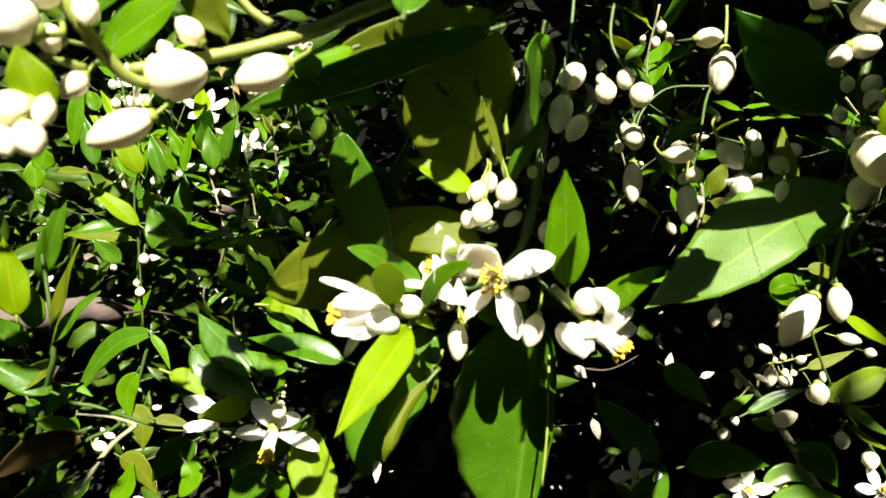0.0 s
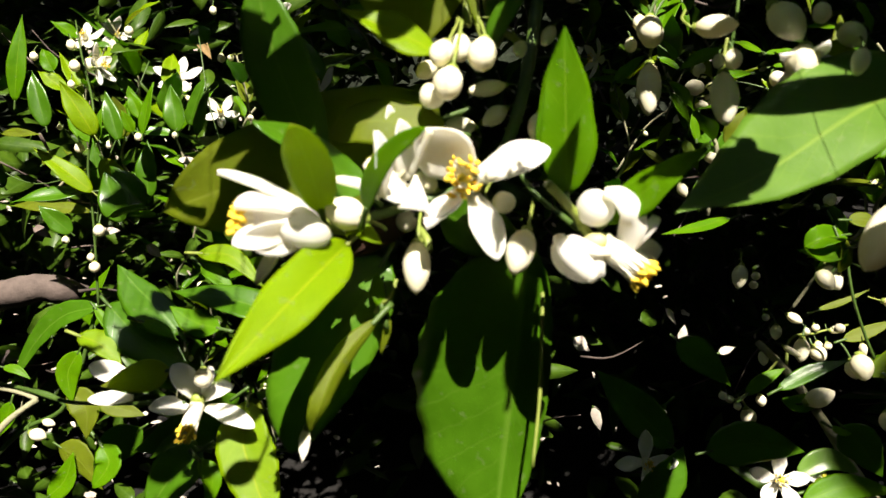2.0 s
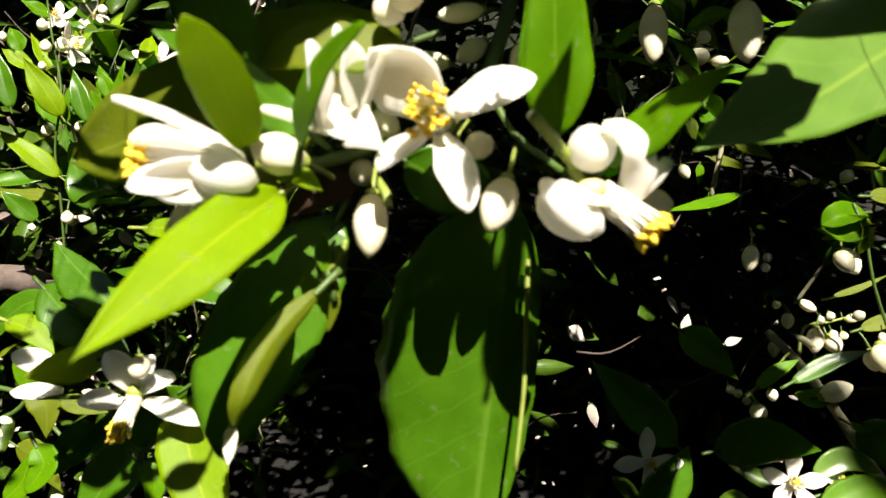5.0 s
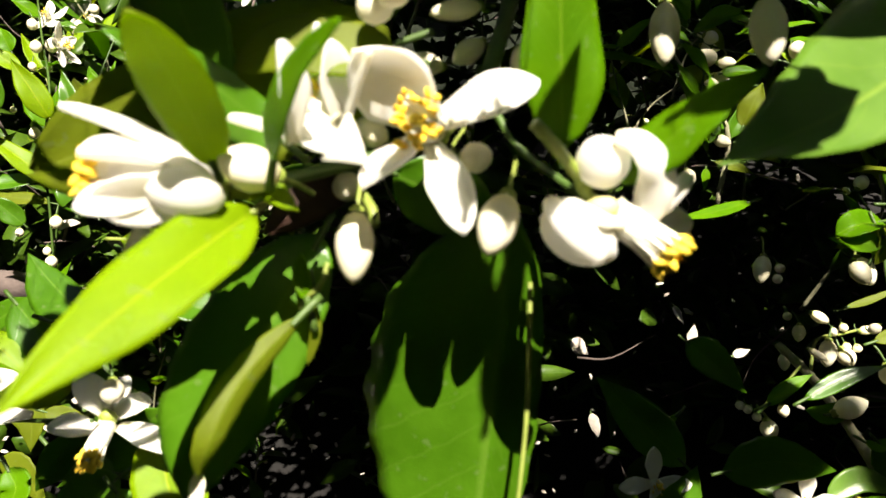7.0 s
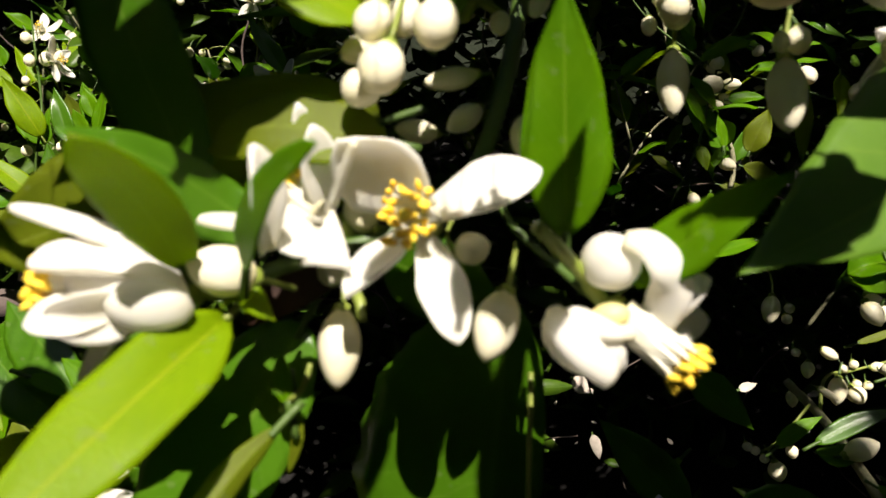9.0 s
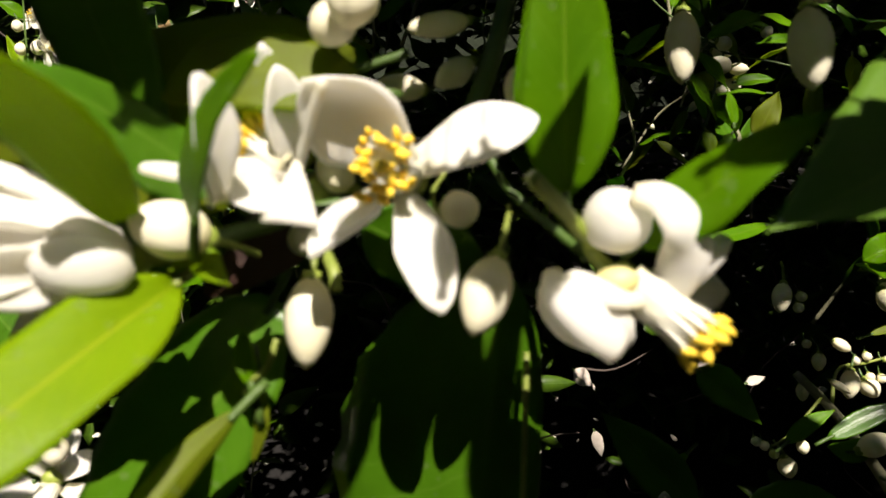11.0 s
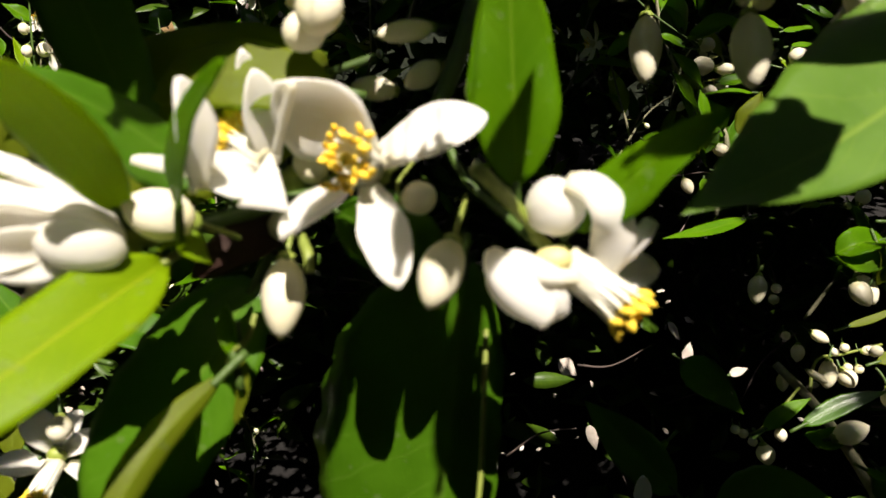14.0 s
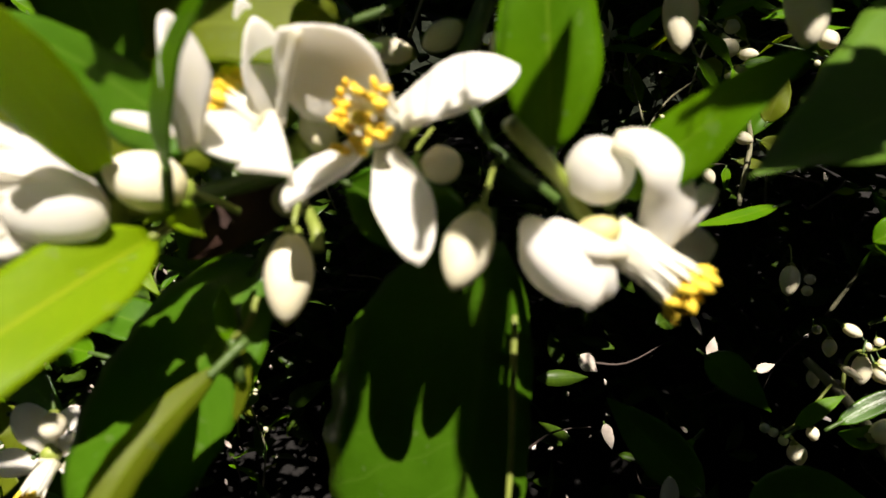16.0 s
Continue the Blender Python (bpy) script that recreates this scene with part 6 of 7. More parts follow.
leaf(bank_twig, (-0.1776, 0.5332, 0.7024), (-0.2086, 0.5364, 0.7164), 0.0118, (-0.15, -0.4715, 0.8819), 21, 0.13, FRESH)
leaf(bank_twig, (-0.1831, 0.561, 0.7171), (-0.1663, 0.5534, 0.6936), 0.0143, (0.18, -0.4715, 0.8819), 18, 0.27, FRESH)
leaf(bank_twig, (-0.0944, 0.5219, 0.7941), (-0.1191, 0.5215, 0.7815), 0.0128, (0.27, -0.6466, 0.7429), 21, 0.12, OLIVE)
leaf(bank_twig, (-0.2117, 0.5608, 0.8184), (-0.2457, 0.555, 0.8224), 0.0103, (0.21, -0.5591, 0.8124), 17, 0.13, MATURE)
leaf(bank_twig, (-0.1995, 0.6329, 0.8808), (-0.2111, 0.6419, 0.8954), 0.0197, (-0.2, -0.6466, 0.7429), 24, 0.19, MATURE)
leaf(bank_twig, (-0.3228, 0.5537, 0.7937), (-0.3099, 0.565, 0.8062), 0.0093, (-0.01, -0.5591, 0.8124), 17, 0.19, OLIVE)
leaf(bank_twig, (-0.2229, 0.5875, 0.7881), (-0.1909, 0.5768, 0.784), 0.0076, (0.19, -0.6466, 0.7429), 13, 0.23, FADED)
leaf(bank_twig, (-0.2073, 0.5511, 0.7859), (-0.1815, 0.5444, 0.7786), 0.0073, (-0.25, -0.6466, 0.7429), 16, 0.20, LITTER)
leaf(bank_twig, (-0.2045, 0.5469, 0.7674), (-0.1909, 0.5412, 0.7551), 0.0094, (-0.26, -0.6466, 0.7429), 19, 0.24, FADED)
leaf(bank_twig, (-0.1186, 0.5512, 0.7552), (-0.1303, 0.5486, 0.7377), 0.0095, (-0.08, -0.6466, 0.7429), 16, 0.27, LITTER)
leaf(bank_twig, (-0.2277, 0.5092, 0.741), (-0.2204, 0.5138, 0.7272), 0.0080, (0.13, -0.6466, 0.7429), 18, 0.23, FADED)
leaf(bank_twig, (-0.2795, 0.5355, 0.7382), (-0.2573, 0.5287, 0.7449), 0.0094, (0.03, -0.5591, 0.8124), 16, 0.17, FADED)
leaf(bank_twig, (-0.3185, 0.5161, 0.7533), (-0.3023, 0.5087, 0.7468), 0.0080, (0, -0.5591, 0.8124), 19, 0.17, LITTER)

edge_twig = thing("flowering_twig", (0.2109, 0.2769, 0.7776), "small-leaved twig with pale sunlit leaves and white buds", "shoot", "background shoots")
twig(edge_twig, [(0.2508, 0.2576, 0.7242), (0.2324, 0.2719, 0.7549), (0.2139, 0.2836, 0.7799), (0.1988, 0.2923, 0.8105), (0.1938, 0.3038, 0.8352), (0.1891, 0.315, 0.8473)], 0.0009, 0.0005)
twig(edge_twig, [(0.2139, 0.2836, 0.7799), (0.226, 0.2808, 0.7858), (0.2442, 0.2872, 0.7995)], 0.0007, 0.0004)
bent_leaf(edge_twig, [(0.2349, 0.2828, 0.7972), (0.2196, 0.2786, 0.7882), (0.2018, 0.2761, 0.7828)], 0.0065, 0.0075, (0, -0.5137, 0.7912), mat=YOUNG, broad=True, label="pale yellow-green leaf")
bent_leaf(edge_twig, [(0.2089, 0.2694, 0.7851), (0.2195, 0.2662, 0.7782), (0.2342, 0.2621, 0.7694)], 0.0040, 0.0050, (0.1, -0.3808, 0.8396), mat=WAXY, broad=False)
bent_leaf(edge_twig, [(0.2138, 0.2689, 0.7721), (0.2243, 0.2656, 0.7651), (0.2377, 0.2628, 0.7592)], 0.0030, 0.0030, (0, -0.248, 0.888), mat=OLIVE, broad=False)
bent_leaf(edge_twig, [(0.1684, 0.2448, 0.7442), (0.1843, 0.2463, 0.7473), (0.2046, 0.2448, 0.7442)], 0.0040, 0.0035, (0, -0.248, 0.888), mat=OLIVE, broad=False)
bent_leaf(edge_twig, [(0.1686, 0.2326, 0.8599), (0.1781, 0.2303, 0.8549), (0.1899, 0.227, 0.8479)], 0.0036, 0.0044, (0, -0.3808, 0.8396), mat=YOUNG, broad=False, label="bright yellow-green young leaf")
bud(edge_twig, (0.2006, 0.2826, 0.7897), (0.2004, 0.2732, 0.7813), 0.0098, (0.2084, 0.2849, 0.7827))
bud(edge_twig, (0.2133, 0.2713, 0.7655), (0.2117, 0.2633, 0.7602), 0.0078, (0.2201, 0.2777, 0.7674))
bud(edge_twig, (0.2285, 0.267, 0.7562), (0.2266, 0.2588, 0.7505), 0.0088, (0.2339, 0.2732, 0.7576))
bud(edge_twig, (0.2115, 0.2928, 0.8116), (0.2216, 0.2873, 0.8117), 0.0066, (0.2048, 0.2936, 0.8133))
bud(edge_twig, (0.226, 0.2895, 0.8045), (0.2293, 0.2845, 0.8057), 0.0056)
bud(edge_twig, (0.1897, 0.2872, 0.7995), (0.1911, 0.2835, 0.8035), 0.0045)
bud(edge_twig, (0.1941, 0.3131, 0.8196), (0.1981, 0.3037, 0.8112), 0.0088, (0.1952, 0.3157, 0.8252))
open_flower(edge_twig, (0.2317, 0.254, 0.7402), (-0.2, -0.5137, 0.7912), 0.0130, (0.2432, 0.2589, 0.727), spread=0.35, seed=8)
bent_leaf(edge_twig, [(0.1875, 0.2964, 0.8428), (0.175, 0.2911, 0.8434), (0.1683, 0.2914, 0.8394)], 0.0055, 0.0055, (-0.5, -0.5107, 0.6795), (0.5, 0.5), mat=FRESH, broad=True)
bent_leaf(edge_twig, [(0.1831, 0.2933, 0.8434), (0.1843, 0.2884, 0.8376), (0.1818, 0.2849, 0.8301)], 0.0050, 0.0050, (0.5, -0.5529, 0.5889), (0.3, 0.3), mat=OLIVE, broad=True)
bent_leaf(edge_twig, [(0.1899, 0.2992, 0.8489), (0.1974, 0.299, 0.8485), (0.2039, 0.2971, 0.8444)], 0.0040, 0.0045, (0, -0.5137, 0.7912), mat=OLIVE, broad=True)
bent_leaf(edge_twig, [(0.1377, 0.2996, 0.8498), (0.1207, 0.2931, 0.8478), (0.1034, 0.2873, 0.8472)], 0.0028, 0.0028, (0, -0.3808, 0.8396), mat=FRESH, broad=False)
bent_leaf(edge_twig, [(0.2061, 0.3182, 0.8305), (0.1969, 0.3192, 0.8326), (0.1872, 0.3176, 0.8294)], 0.0050, 0.0050, (0.2, -0.5137, 0.7912), mat=FRESH, broad=False)
bent_leaf(edge_twig, [(0.2131, 0.3227, 0.8164), (0.2011, 0.3248, 0.8209), (0.191, 0.3237, 0.8187)], 0.0040, 0.0040, (0, -0.3808, 0.8396), mat=OLIVE, broad=False)
bent_leaf(edge_twig, [(0.1734, 0.3159, 0.8492), (0.1695, 0.3157, 0.8488), (0.165, 0.3154, 0.8483)], 0.0016, 0.0016, (0, -0.5137, 0.7912), mat=YOUNG, broad=False)
bent_leaf(edge_twig, [(0.2127, 0.32, 0.858), (0.2088, 0.3189, 0.8556), (0.2022, 0.3192, 0.8564)], 0.0025, 0.0025, (0, -0.5137, 0.7912), mat=FRESH, broad=False)
bud(edge_twig, (0.1947, 0.3252, 0.8456), (0.1985, 0.3277, 0.8509), 0.0060)
bud(edge_twig, (0.1893, 0.3247, 0.8446), (0.1912, 0.3252, 0.8456), 0.0036)

upper_twig = thing("leafy_twig", (0.1535, 0.4026, 0.8696), "slender twig with scattered sunlit and shaded small leaves", "shoot", "background shoots")
twig(upper_twig, [(0.1382, 0.3931, 0.8255), (0.1533, 0.4074, 0.8563), (0.1628, 0.4234, 0.8905), (0.1798, 0.4393, 0.9247), (0.1949, 0.4569, 0.9624)], 0.0008, 0.0004)
twig(upper_twig, [(0.1628, 0.4234, 0.8905), (0.1903, 0.4104, 0.8864), (0.2218, 0.3961, 0.8793), (0.2542, 0.3991, 0.8858)], 0.0006, 0.0004)
twig(upper_twig, [(0.1628, 0.4234, 0.8905), (0.1307, 0.433, 0.911), (0.1118, 0.4425, 0.9316)], 0.0006, 0.0004)
leaf(upper_twig, (0.1549, 0.3867, 0.8829), (0.1708, 0.3832, 0.8847), 0.0070, (0, -0.556, 0.7006), 14, 0.2, FRESH)
leaf(upper_twig, (0.1372, 0.3988, 0.8851), (0.1491, 0.385, 0.8649), 0.0072, (0.3, -0.556, 0.7006), 14, 0.2, FRESH)
leaf(upper_twig, (0.1498, 0.3972, 0.8579), (0.152, 0.3877, 0.847), 0.0066, (-0.2, -0.5137, 0.7912), 14, 0.2, YOUNG)
leaf(upper_twig, (0.1609, 0.3994, 0.8392), (0.1519, 0.4021, 0.8542), 0.0060, (0.4, -0.556, 0.7006), 14, 0.2, FRESH)
leaf(upper_twig, (0.1748, 0.3956, 0.8546), (0.183, 0.4011, 0.8758), 0.0125, (0, -0.3447, 1.1538), 14, 0.2, OLIVE)
leaf(upper_twig, (0.2146, 0.4022, 0.8923), (0.2111, 0.3889, 0.8733), 0.0086, (0.2, -0.4715, 0.8819), 14, 0.2, YOUNG)
leaf(upper_twig, (0.2392, 0.3915, 0.893), (0.249, 0.3837, 0.8859), 0.0063, (0, -0.556, 0.7006), 14, 0.2, FRESH)
leaf(upper_twig, (0.2416, 0.3885, 0.863), (0.2553, 0.385, 0.8649), 0.0043, (0, -0.556, 0.7006), 14, 0.2, FRESH)
leaf(upper_twig, (0.1894, 0.4014, 0.8907), (0.1947, 0.394, 0.8843), 0.0036, (0, -0.556, 0.7006), 14, 0.2, YOUNG)
leaf(upper_twig, (0.1166, 0.4463, 0.9632), (0.1198, 0.4343, 0.947), 0.0044, (0.3, -0.556, 0.7006), 14, 0.2, FRESH)
leaf(upper_twig, (0.1118, 0.4465, 0.9401), (0.122, 0.44, 0.9356), 0.0053, (0, -0.4715, 0.8819), 14, 0.2, OLIVE)
leaf(upper_twig, (0.1492, 0.4528, 0.93), (0.1727, 0.4528, 0.9393), 0.0077, (0, -0.556, 0.7006), 14, 0.2, FRESH)
leaf(upper_twig, (0.1479, 0.4307, 0.9298), (0.1502, 0.4181, 0.9123), 0.0044, (0.3, -0.556, 0.7006), 14, 0.2, FRESH)
leaf(upper_twig, (0.1414, 0.4463, 0.916), (0.121, 0.4487, 0.9306), 0.0070, (0, -0.5137, 0.7912), 14, 0.2, MATURE)
leaf(upper_twig, (0.1682, 0.4198, 0.9064), (0.1812, 0.4119, 0.899), 0.0081, (0, -0.556, 0.7006), 14, 0.2, FRESH)
leaf(upper_twig, (0.1571, 0.429, 0.9025), (0.1687, 0.4179, 0.8881), 0.0098, (0, -0.387, 1.0631), 14, 0.2, OLIVE)
leaf(upper_twig, (0.1382, 0.4274, 0.8991), (0.15, 0.4202, 0.8932), 0.0060, (0, -0.5137, 0.7912), 14, 0.2, FRESH)
leaf(upper_twig, (0.1921, 0.4631, 0.9284), (0.1786, 0.4673, 0.9468), 0.0095, (0, -0.5137, 0.7912), 14, 0.2, MATURE)
leaf(upper_twig, (0.2125, 0.4385, 0.9465), (0.2196, 0.4235, 0.9239), 0.0059, (0.4, -0.5137, 0.7912), 14, 0.2, OLIVE)
leaf(upper_twig, (0.2272, 0.4377, 0.9449), (0.2196, 0.425, 0.9272), 0.0037, (-0.4, -0.5137, 0.7912), 14, 0.2, FRESH)
leaf(upper_twig, (0.2494, 0.4307, 0.9298), (0.2543, 0.4189, 0.9139), 0.0089, (0.2, -0.5137, 0.7912), 14, 0.2, FRESH)
leaf(upper_twig, (0.21, 0.4338, 0.9127), (0.2286, 0.4258, 0.9051), 0.0068, (0, -0.5137, 0.7912), 14, 0.2, MATURE)
leaf(upper_twig, (0.1986, 0.429, 0.9025), (0.1781, 0.4274, 0.9085), 0.0060, (0, -0.556, 0.7006), 14, 0.2, FRESH)
leaf(upper_twig, (0.2326, 0.4282, 0.9008), (0.2454, 0.4258, 0.9051), 0.0053, (0, -0.5137, 0.7912), 14, 0.2, OLIVE)
leaf(upper_twig, (0.1258, 0.3948, 0.8529), (0.141, 0.3857, 0.8427), 0.0052, (0, -0.5137, 0.7912), 14, 0.2, OLIVE)
leaf(upper_twig, (0.2234, 0.379, 0.8663), (0.2142, 0.3796, 0.8771), 0.0042, (0, -0.5137, 0.7912), 14, 0.2, OLIVE)
bud(upper_twig, (0.1476, 0.3794, 0.8907), (0.1366, 0.3748, 0.8928), 0.0085, (0.1606, 0.4022, 0.8923))
bud(upper_twig, (0.1461, 0.3946, 0.8997), (0.1532, 0.3936, 0.8975), 0.0068)
bud(upper_twig, (0.1721, 0.4075, 0.9037), (0.1764, 0.4061, 0.9008), 0.0060)
bud(upper_twig, (0.1948, 0.4028, 0.8936), (0.196, 0.3906, 0.8911), 0.0090)
bud(upper_twig, (0.22, 0.3988, 0.8851), (0.222, 0.3876, 0.8848), 0.0100)


back_bloom = thing("flowering_twig", (-0.0512, 0.3626, 0.8547), "slender shoot with one half-open white blossom", "shoot", "background shoots")
twig(back_bloom, [(-0.041, 0.3568, 0.8186), (-0.0492, 0.3699, 0.8586), (-0.0527, 0.3769, 0.8855)], 0.0012, 0.0007)
open_flower(back_bloom, (-0.0538, 0.3765, 0.8893), (-0.3, -0.4231, 0.749), 0.0147, (-0.0524, 0.375, 0.8814), seed=21, count=4, roll=15, spread=0.4)
leaf(back_bloom, (-0.0349, 0.3611, 0.9225), (-0.067, 0.3599, 0.92), 0.0091, (0, -0.3386, 0.9302), 14, 0.2, FRESH)
leaf(back_bloom, (-0.0532, 0.3914, 0.8929), (-0.0714, 0.4029, 0.9176), 0.0091, (0, -0.6466, 0.7429), 14, 0.2)
leaf(back_bloom, (-0.044, 0.3773, 0.8626), (-0.0622, 0.3863, 0.8819), 0.0122, (0, -0.6466, 0.7429), 14, 0.2)
leaf(back_bloom, (-0.0441, 0.4198, 0.9065), (-0.057, 0.4266, 0.921), 0.0129, (0, -0.5137, 0.7912), 14, 0.2, FRESH)
leaf(back_bloom, (-0.0138, 0.4069, 0.926), (-0.0411, 0.4081, 0.9287), 0.0109, (0, -0.3386, 0.9302), 14, 0.2, FRESH)

bud_spray = thing("bud_twig", (0.1363, 0.4288, 0.8548), "thin spray with small sunlit leaves and white buds", "shoot", "background shoots")
twig(bud_spray, [(0.1561, 0.4518, 0.8568), (0.1642, 0.4622, 0.8791), (0.1724, 0.4675, 0.8904), (0.1887, 0.4733, 0.9029)], 0.0007, 0.0005, BARK)
twig(bud_spray, [(0.1261, 0.4467, 0.8222), (0.1446, 0.4546, 0.851), (0.1642, 0.4567, 0.8672), (0.1763, 0.4647, 0.8845)], 0.0007, 0.0004, BARK)
bud(bud_spray, (0.171, 0.4602, 0.8865), (0.1824, 0.4572, 0.8849), 0.0072)
bud(bud_spray, (0.1807, 0.4558, 0.8772), (0.1914, 0.4538, 0.8776), 0.0070)
bud(bud_spray, (0.173, 0.4513, 0.8675), (0.1812, 0.4483, 0.8659), 0.0058)
bud(bud_spray, (0.1789, 0.4372, 0.8373), (0.1884, 0.4337, 0.8344), 0.0075)
bud(bud_spray, (0.1628, 0.4295, 0.8208), (0.1665, 0.4238, 0.8134), 0.0068)
bud(bud_spray, (0.1697, 0.4632, 0.893), (0.1721, 0.46, 0.8909), 0.0034)
bud(bud_spray, (0.2229, 0.4542, 0.8737), (0.2243, 0.4511, 0.8718), 0.0034)
leaf(bud_spray, (0.0939, 0.3525, 0.8993), (0.1077, 0.3557, 0.9111), 0.0070, (-0.2, -0.4533, 0.8734), 14, 0.2, FRESH)
leaf(bud_spray, (0.1562, 0.4469, 0.87), (0.1678, 0.4372, 0.8492), 0.0085, (0.3, -0.4262, 0.8607), 14, 0.2, FRESH)
leaf(bud_spray, (0.1997, 0.4451, 0.8661), (0.1703, 0.4445, 0.8648), 0.0060, (0, -0.2721, 0.9544), 14, 0.2, FRESH)
leaf(bud_spray, (0.1639, 0.4356, 0.8457), (0.1723, 0.4297, 0.833), 0.0075, (-0.3, -0.4262, 0.8607), 14, 0.2, FRESH)
leaf(bud_spray, (0.1805, 0.4356, 0.8458), (0.1704, 0.43, 0.8336), 0.0065, (0.3, -0.4262, 0.8607), 14, 0.2, FRESH)
leaf(bud_spray, (0.1576, 0.4498, 0.8713), (0.1747, 0.4467, 0.8695), 0.0120, (0.1, -0.7342, 0.6734), 14, 0.2, OLIVE)
leaf(bud_spray, (0.2053, 0.4509, 0.8548), (0.1857, 0.4406, 0.8328), 0.0120, (0.2, -0.7161, 0.6649), 14, 0.2)
leaf(bud_spray, (0.1955, 0.4406, 0.8328), (0.2212, 0.4359, 0.8227), 0.0120, (0, -0.6466, 0.7429), 14, 0.2, OLIVE)
leaf(bud_spray, (0.1818, 0.4362, 0.8233), (0.2048, 0.4331, 0.8168), 0.0075, (0, -0.6466, 0.7429), 14, 0.2, OLIVE)
leaf(bud_spray, (0.1723, 0.4248, 0.8226), (0.1711, 0.4194, 0.811), 0.0055, (0.2, -0.4533, 0.8734), 14, 0.2, FRESH)
leaf(bud_spray, (0.115, 0.4649, 0.8849), (0.1271, 0.4644, 0.8837), 0.0050, (0, -0.4715, 0.8819), 14, 0.2, FRESH)
leaf(bud_spray, (0.2162, 0.4595, 0.897), (0.236, 0.4605, 0.8991), 0.0055, (0, -0.3386, 0.9302), 14, 0.2, FRESH)
leaf(bud_spray, (0.2188, 0.4559, 0.8892), (0.2386, 0.4565, 0.8905), 0.0050, (0, -0.3386, 0.9302), 14, 0.2, FRESH)
leaf(bud_spray, (0.212, 0.4436, 0.8864), (0.2239, 0.4378, 0.8741), 0.0070, (-0.2, -0.4533, 0.8734), 14, 0.2, FRESH)
leaf(bud_spray, (0.2201, 0.4387, 0.8761), (0.2187, 0.4223, 0.8409), 0.0095, (-0.5, -0.5983, 0.61), 14, 0.2, OLIVE)
leaf(bud_spray, (0.1631, 0.461, 0.8527), (0.1531, 0.4531, 0.8359), 0.0060, (0, -0.5591, 0.8124), 14, 0.2, OLIVE)

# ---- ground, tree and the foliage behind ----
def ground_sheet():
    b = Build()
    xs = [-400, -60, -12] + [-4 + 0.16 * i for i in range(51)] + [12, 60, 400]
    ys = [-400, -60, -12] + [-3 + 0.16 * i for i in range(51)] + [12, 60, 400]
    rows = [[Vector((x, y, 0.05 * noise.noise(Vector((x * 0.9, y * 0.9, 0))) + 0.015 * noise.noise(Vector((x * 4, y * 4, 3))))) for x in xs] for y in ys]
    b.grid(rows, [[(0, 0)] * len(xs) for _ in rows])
    return tagged(new("ground", b.mesh("ground", SHADE_SOIL)), "bare orchard soil under the trees, its colour darkened for shade", "ground", kind="structure")


def scatter_leaves(b, rng, count, place, size, flat, rows=5):
    """Many small leaves at the places that place() gives."""
    for i in range(count):
        p = place()
        way = Vector((rng.gauss(0, 1), rng.gauss(0, 1), rng.gauss(0, 0.6) * (1 - flat)))
        way.normalize()
        face = Vector((rng.gauss(0, 0.5) * (1 - flat), rng.gauss(-0.35, 0.5) * (1 - flat), 0.4 + abs(rng.gauss(0, 0.6))))
        s = size * rng.uniform(0.6, 1.3)
        blade(b, p, p + way * s, s * rng.uniform(0.28, 0.4), face, rng.uniform(0, 40), rng.uniform(0.05, 0.35), 0.0, 0.0005, "leaf", rows, 2, 0.0, i)


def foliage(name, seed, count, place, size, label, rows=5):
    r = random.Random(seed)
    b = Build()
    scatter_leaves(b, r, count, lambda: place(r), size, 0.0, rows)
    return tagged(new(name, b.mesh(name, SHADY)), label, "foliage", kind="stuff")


def in_view(r, near, far, lo, hi, left, right, thin=0.0):
    """A point in the wedge before the camera's first stand, by distance and slope."""
    d = near + (far - near) * r.random() ** 0.7
    u, v = r.uniform(left, right), r.uniform(lo, hi)
    if thin:
        # few leaves reach down to the bare, shaded ground
        while v < 0.02 and u > -0.28 and r.random() < thin:
            u, v = r.uniform(left, right), r.uniform(lo, hi)
    c, s = math.cos(radians(TILT)), math.sin(radians(TILT))
    return Vector((u * d, d * c - v * d * s, EYE + d * s + v * d * c))


MIDDLE = Vector((0.02, 0.19, 0.93))


def gap_in_crown(p, r):
    """Whether the sun is let through the added crown at this place: a wide gap over the bloom, a thinner stretch
    towards the left.
    """
    o = p - MIDDLE
    k = -o.dot(SUN_DIR)
    o = o + SUN_DIR * k
    if ((o.x + 0.01) / 0.21) ** 2 + ((o.y + 0.01) / 0.125) ** 2 < 1 or ((o.x + 0.22) / 0.16) ** 2 + ((o.y - 0.07) / 0.15) ** 2 < 1:
        return True
    if ((o.x + 0.43) / 0.34) ** 2 + ((o.y - 0.42) / 0.25) ** 2 < 1:
        return r.random() < 0.985
    if ((o.x - 0.22) / 0.17) ** 2 + ((o.y - 0.05) / 0.14) ** 2 < 1:
        return r.random() < 0.5
    if ((o.x - 0.24) / 0.18) ** 2 + ((o.y - 0.27) / 0.15) ** 2 < 1:
        return r.random() < 0.92
    return False


def crown_place(r):
    while True:
        if r.random() < 0.48:
            p = Vector((r.uniform(-1.7, 1.7), r.uniform(0.16, 2.9), r.uniform(1.14, 1.75)))
        else:
            d = Vector((r.gauss(0, 1), r.gauss(-0.4, 1), r.gauss(0.35, 0.8))).normalized()
            p = MIDDLE + d * r.uniform(1.15, 1.7)
            if p.z < 0.15:
                continue
        if p.y > -0.1 and p.z < 1.12 and abs(p.x) < 0.95 * (p.y + 0.2):
            continue
        if not gap_in_crown(p, r):
            return p


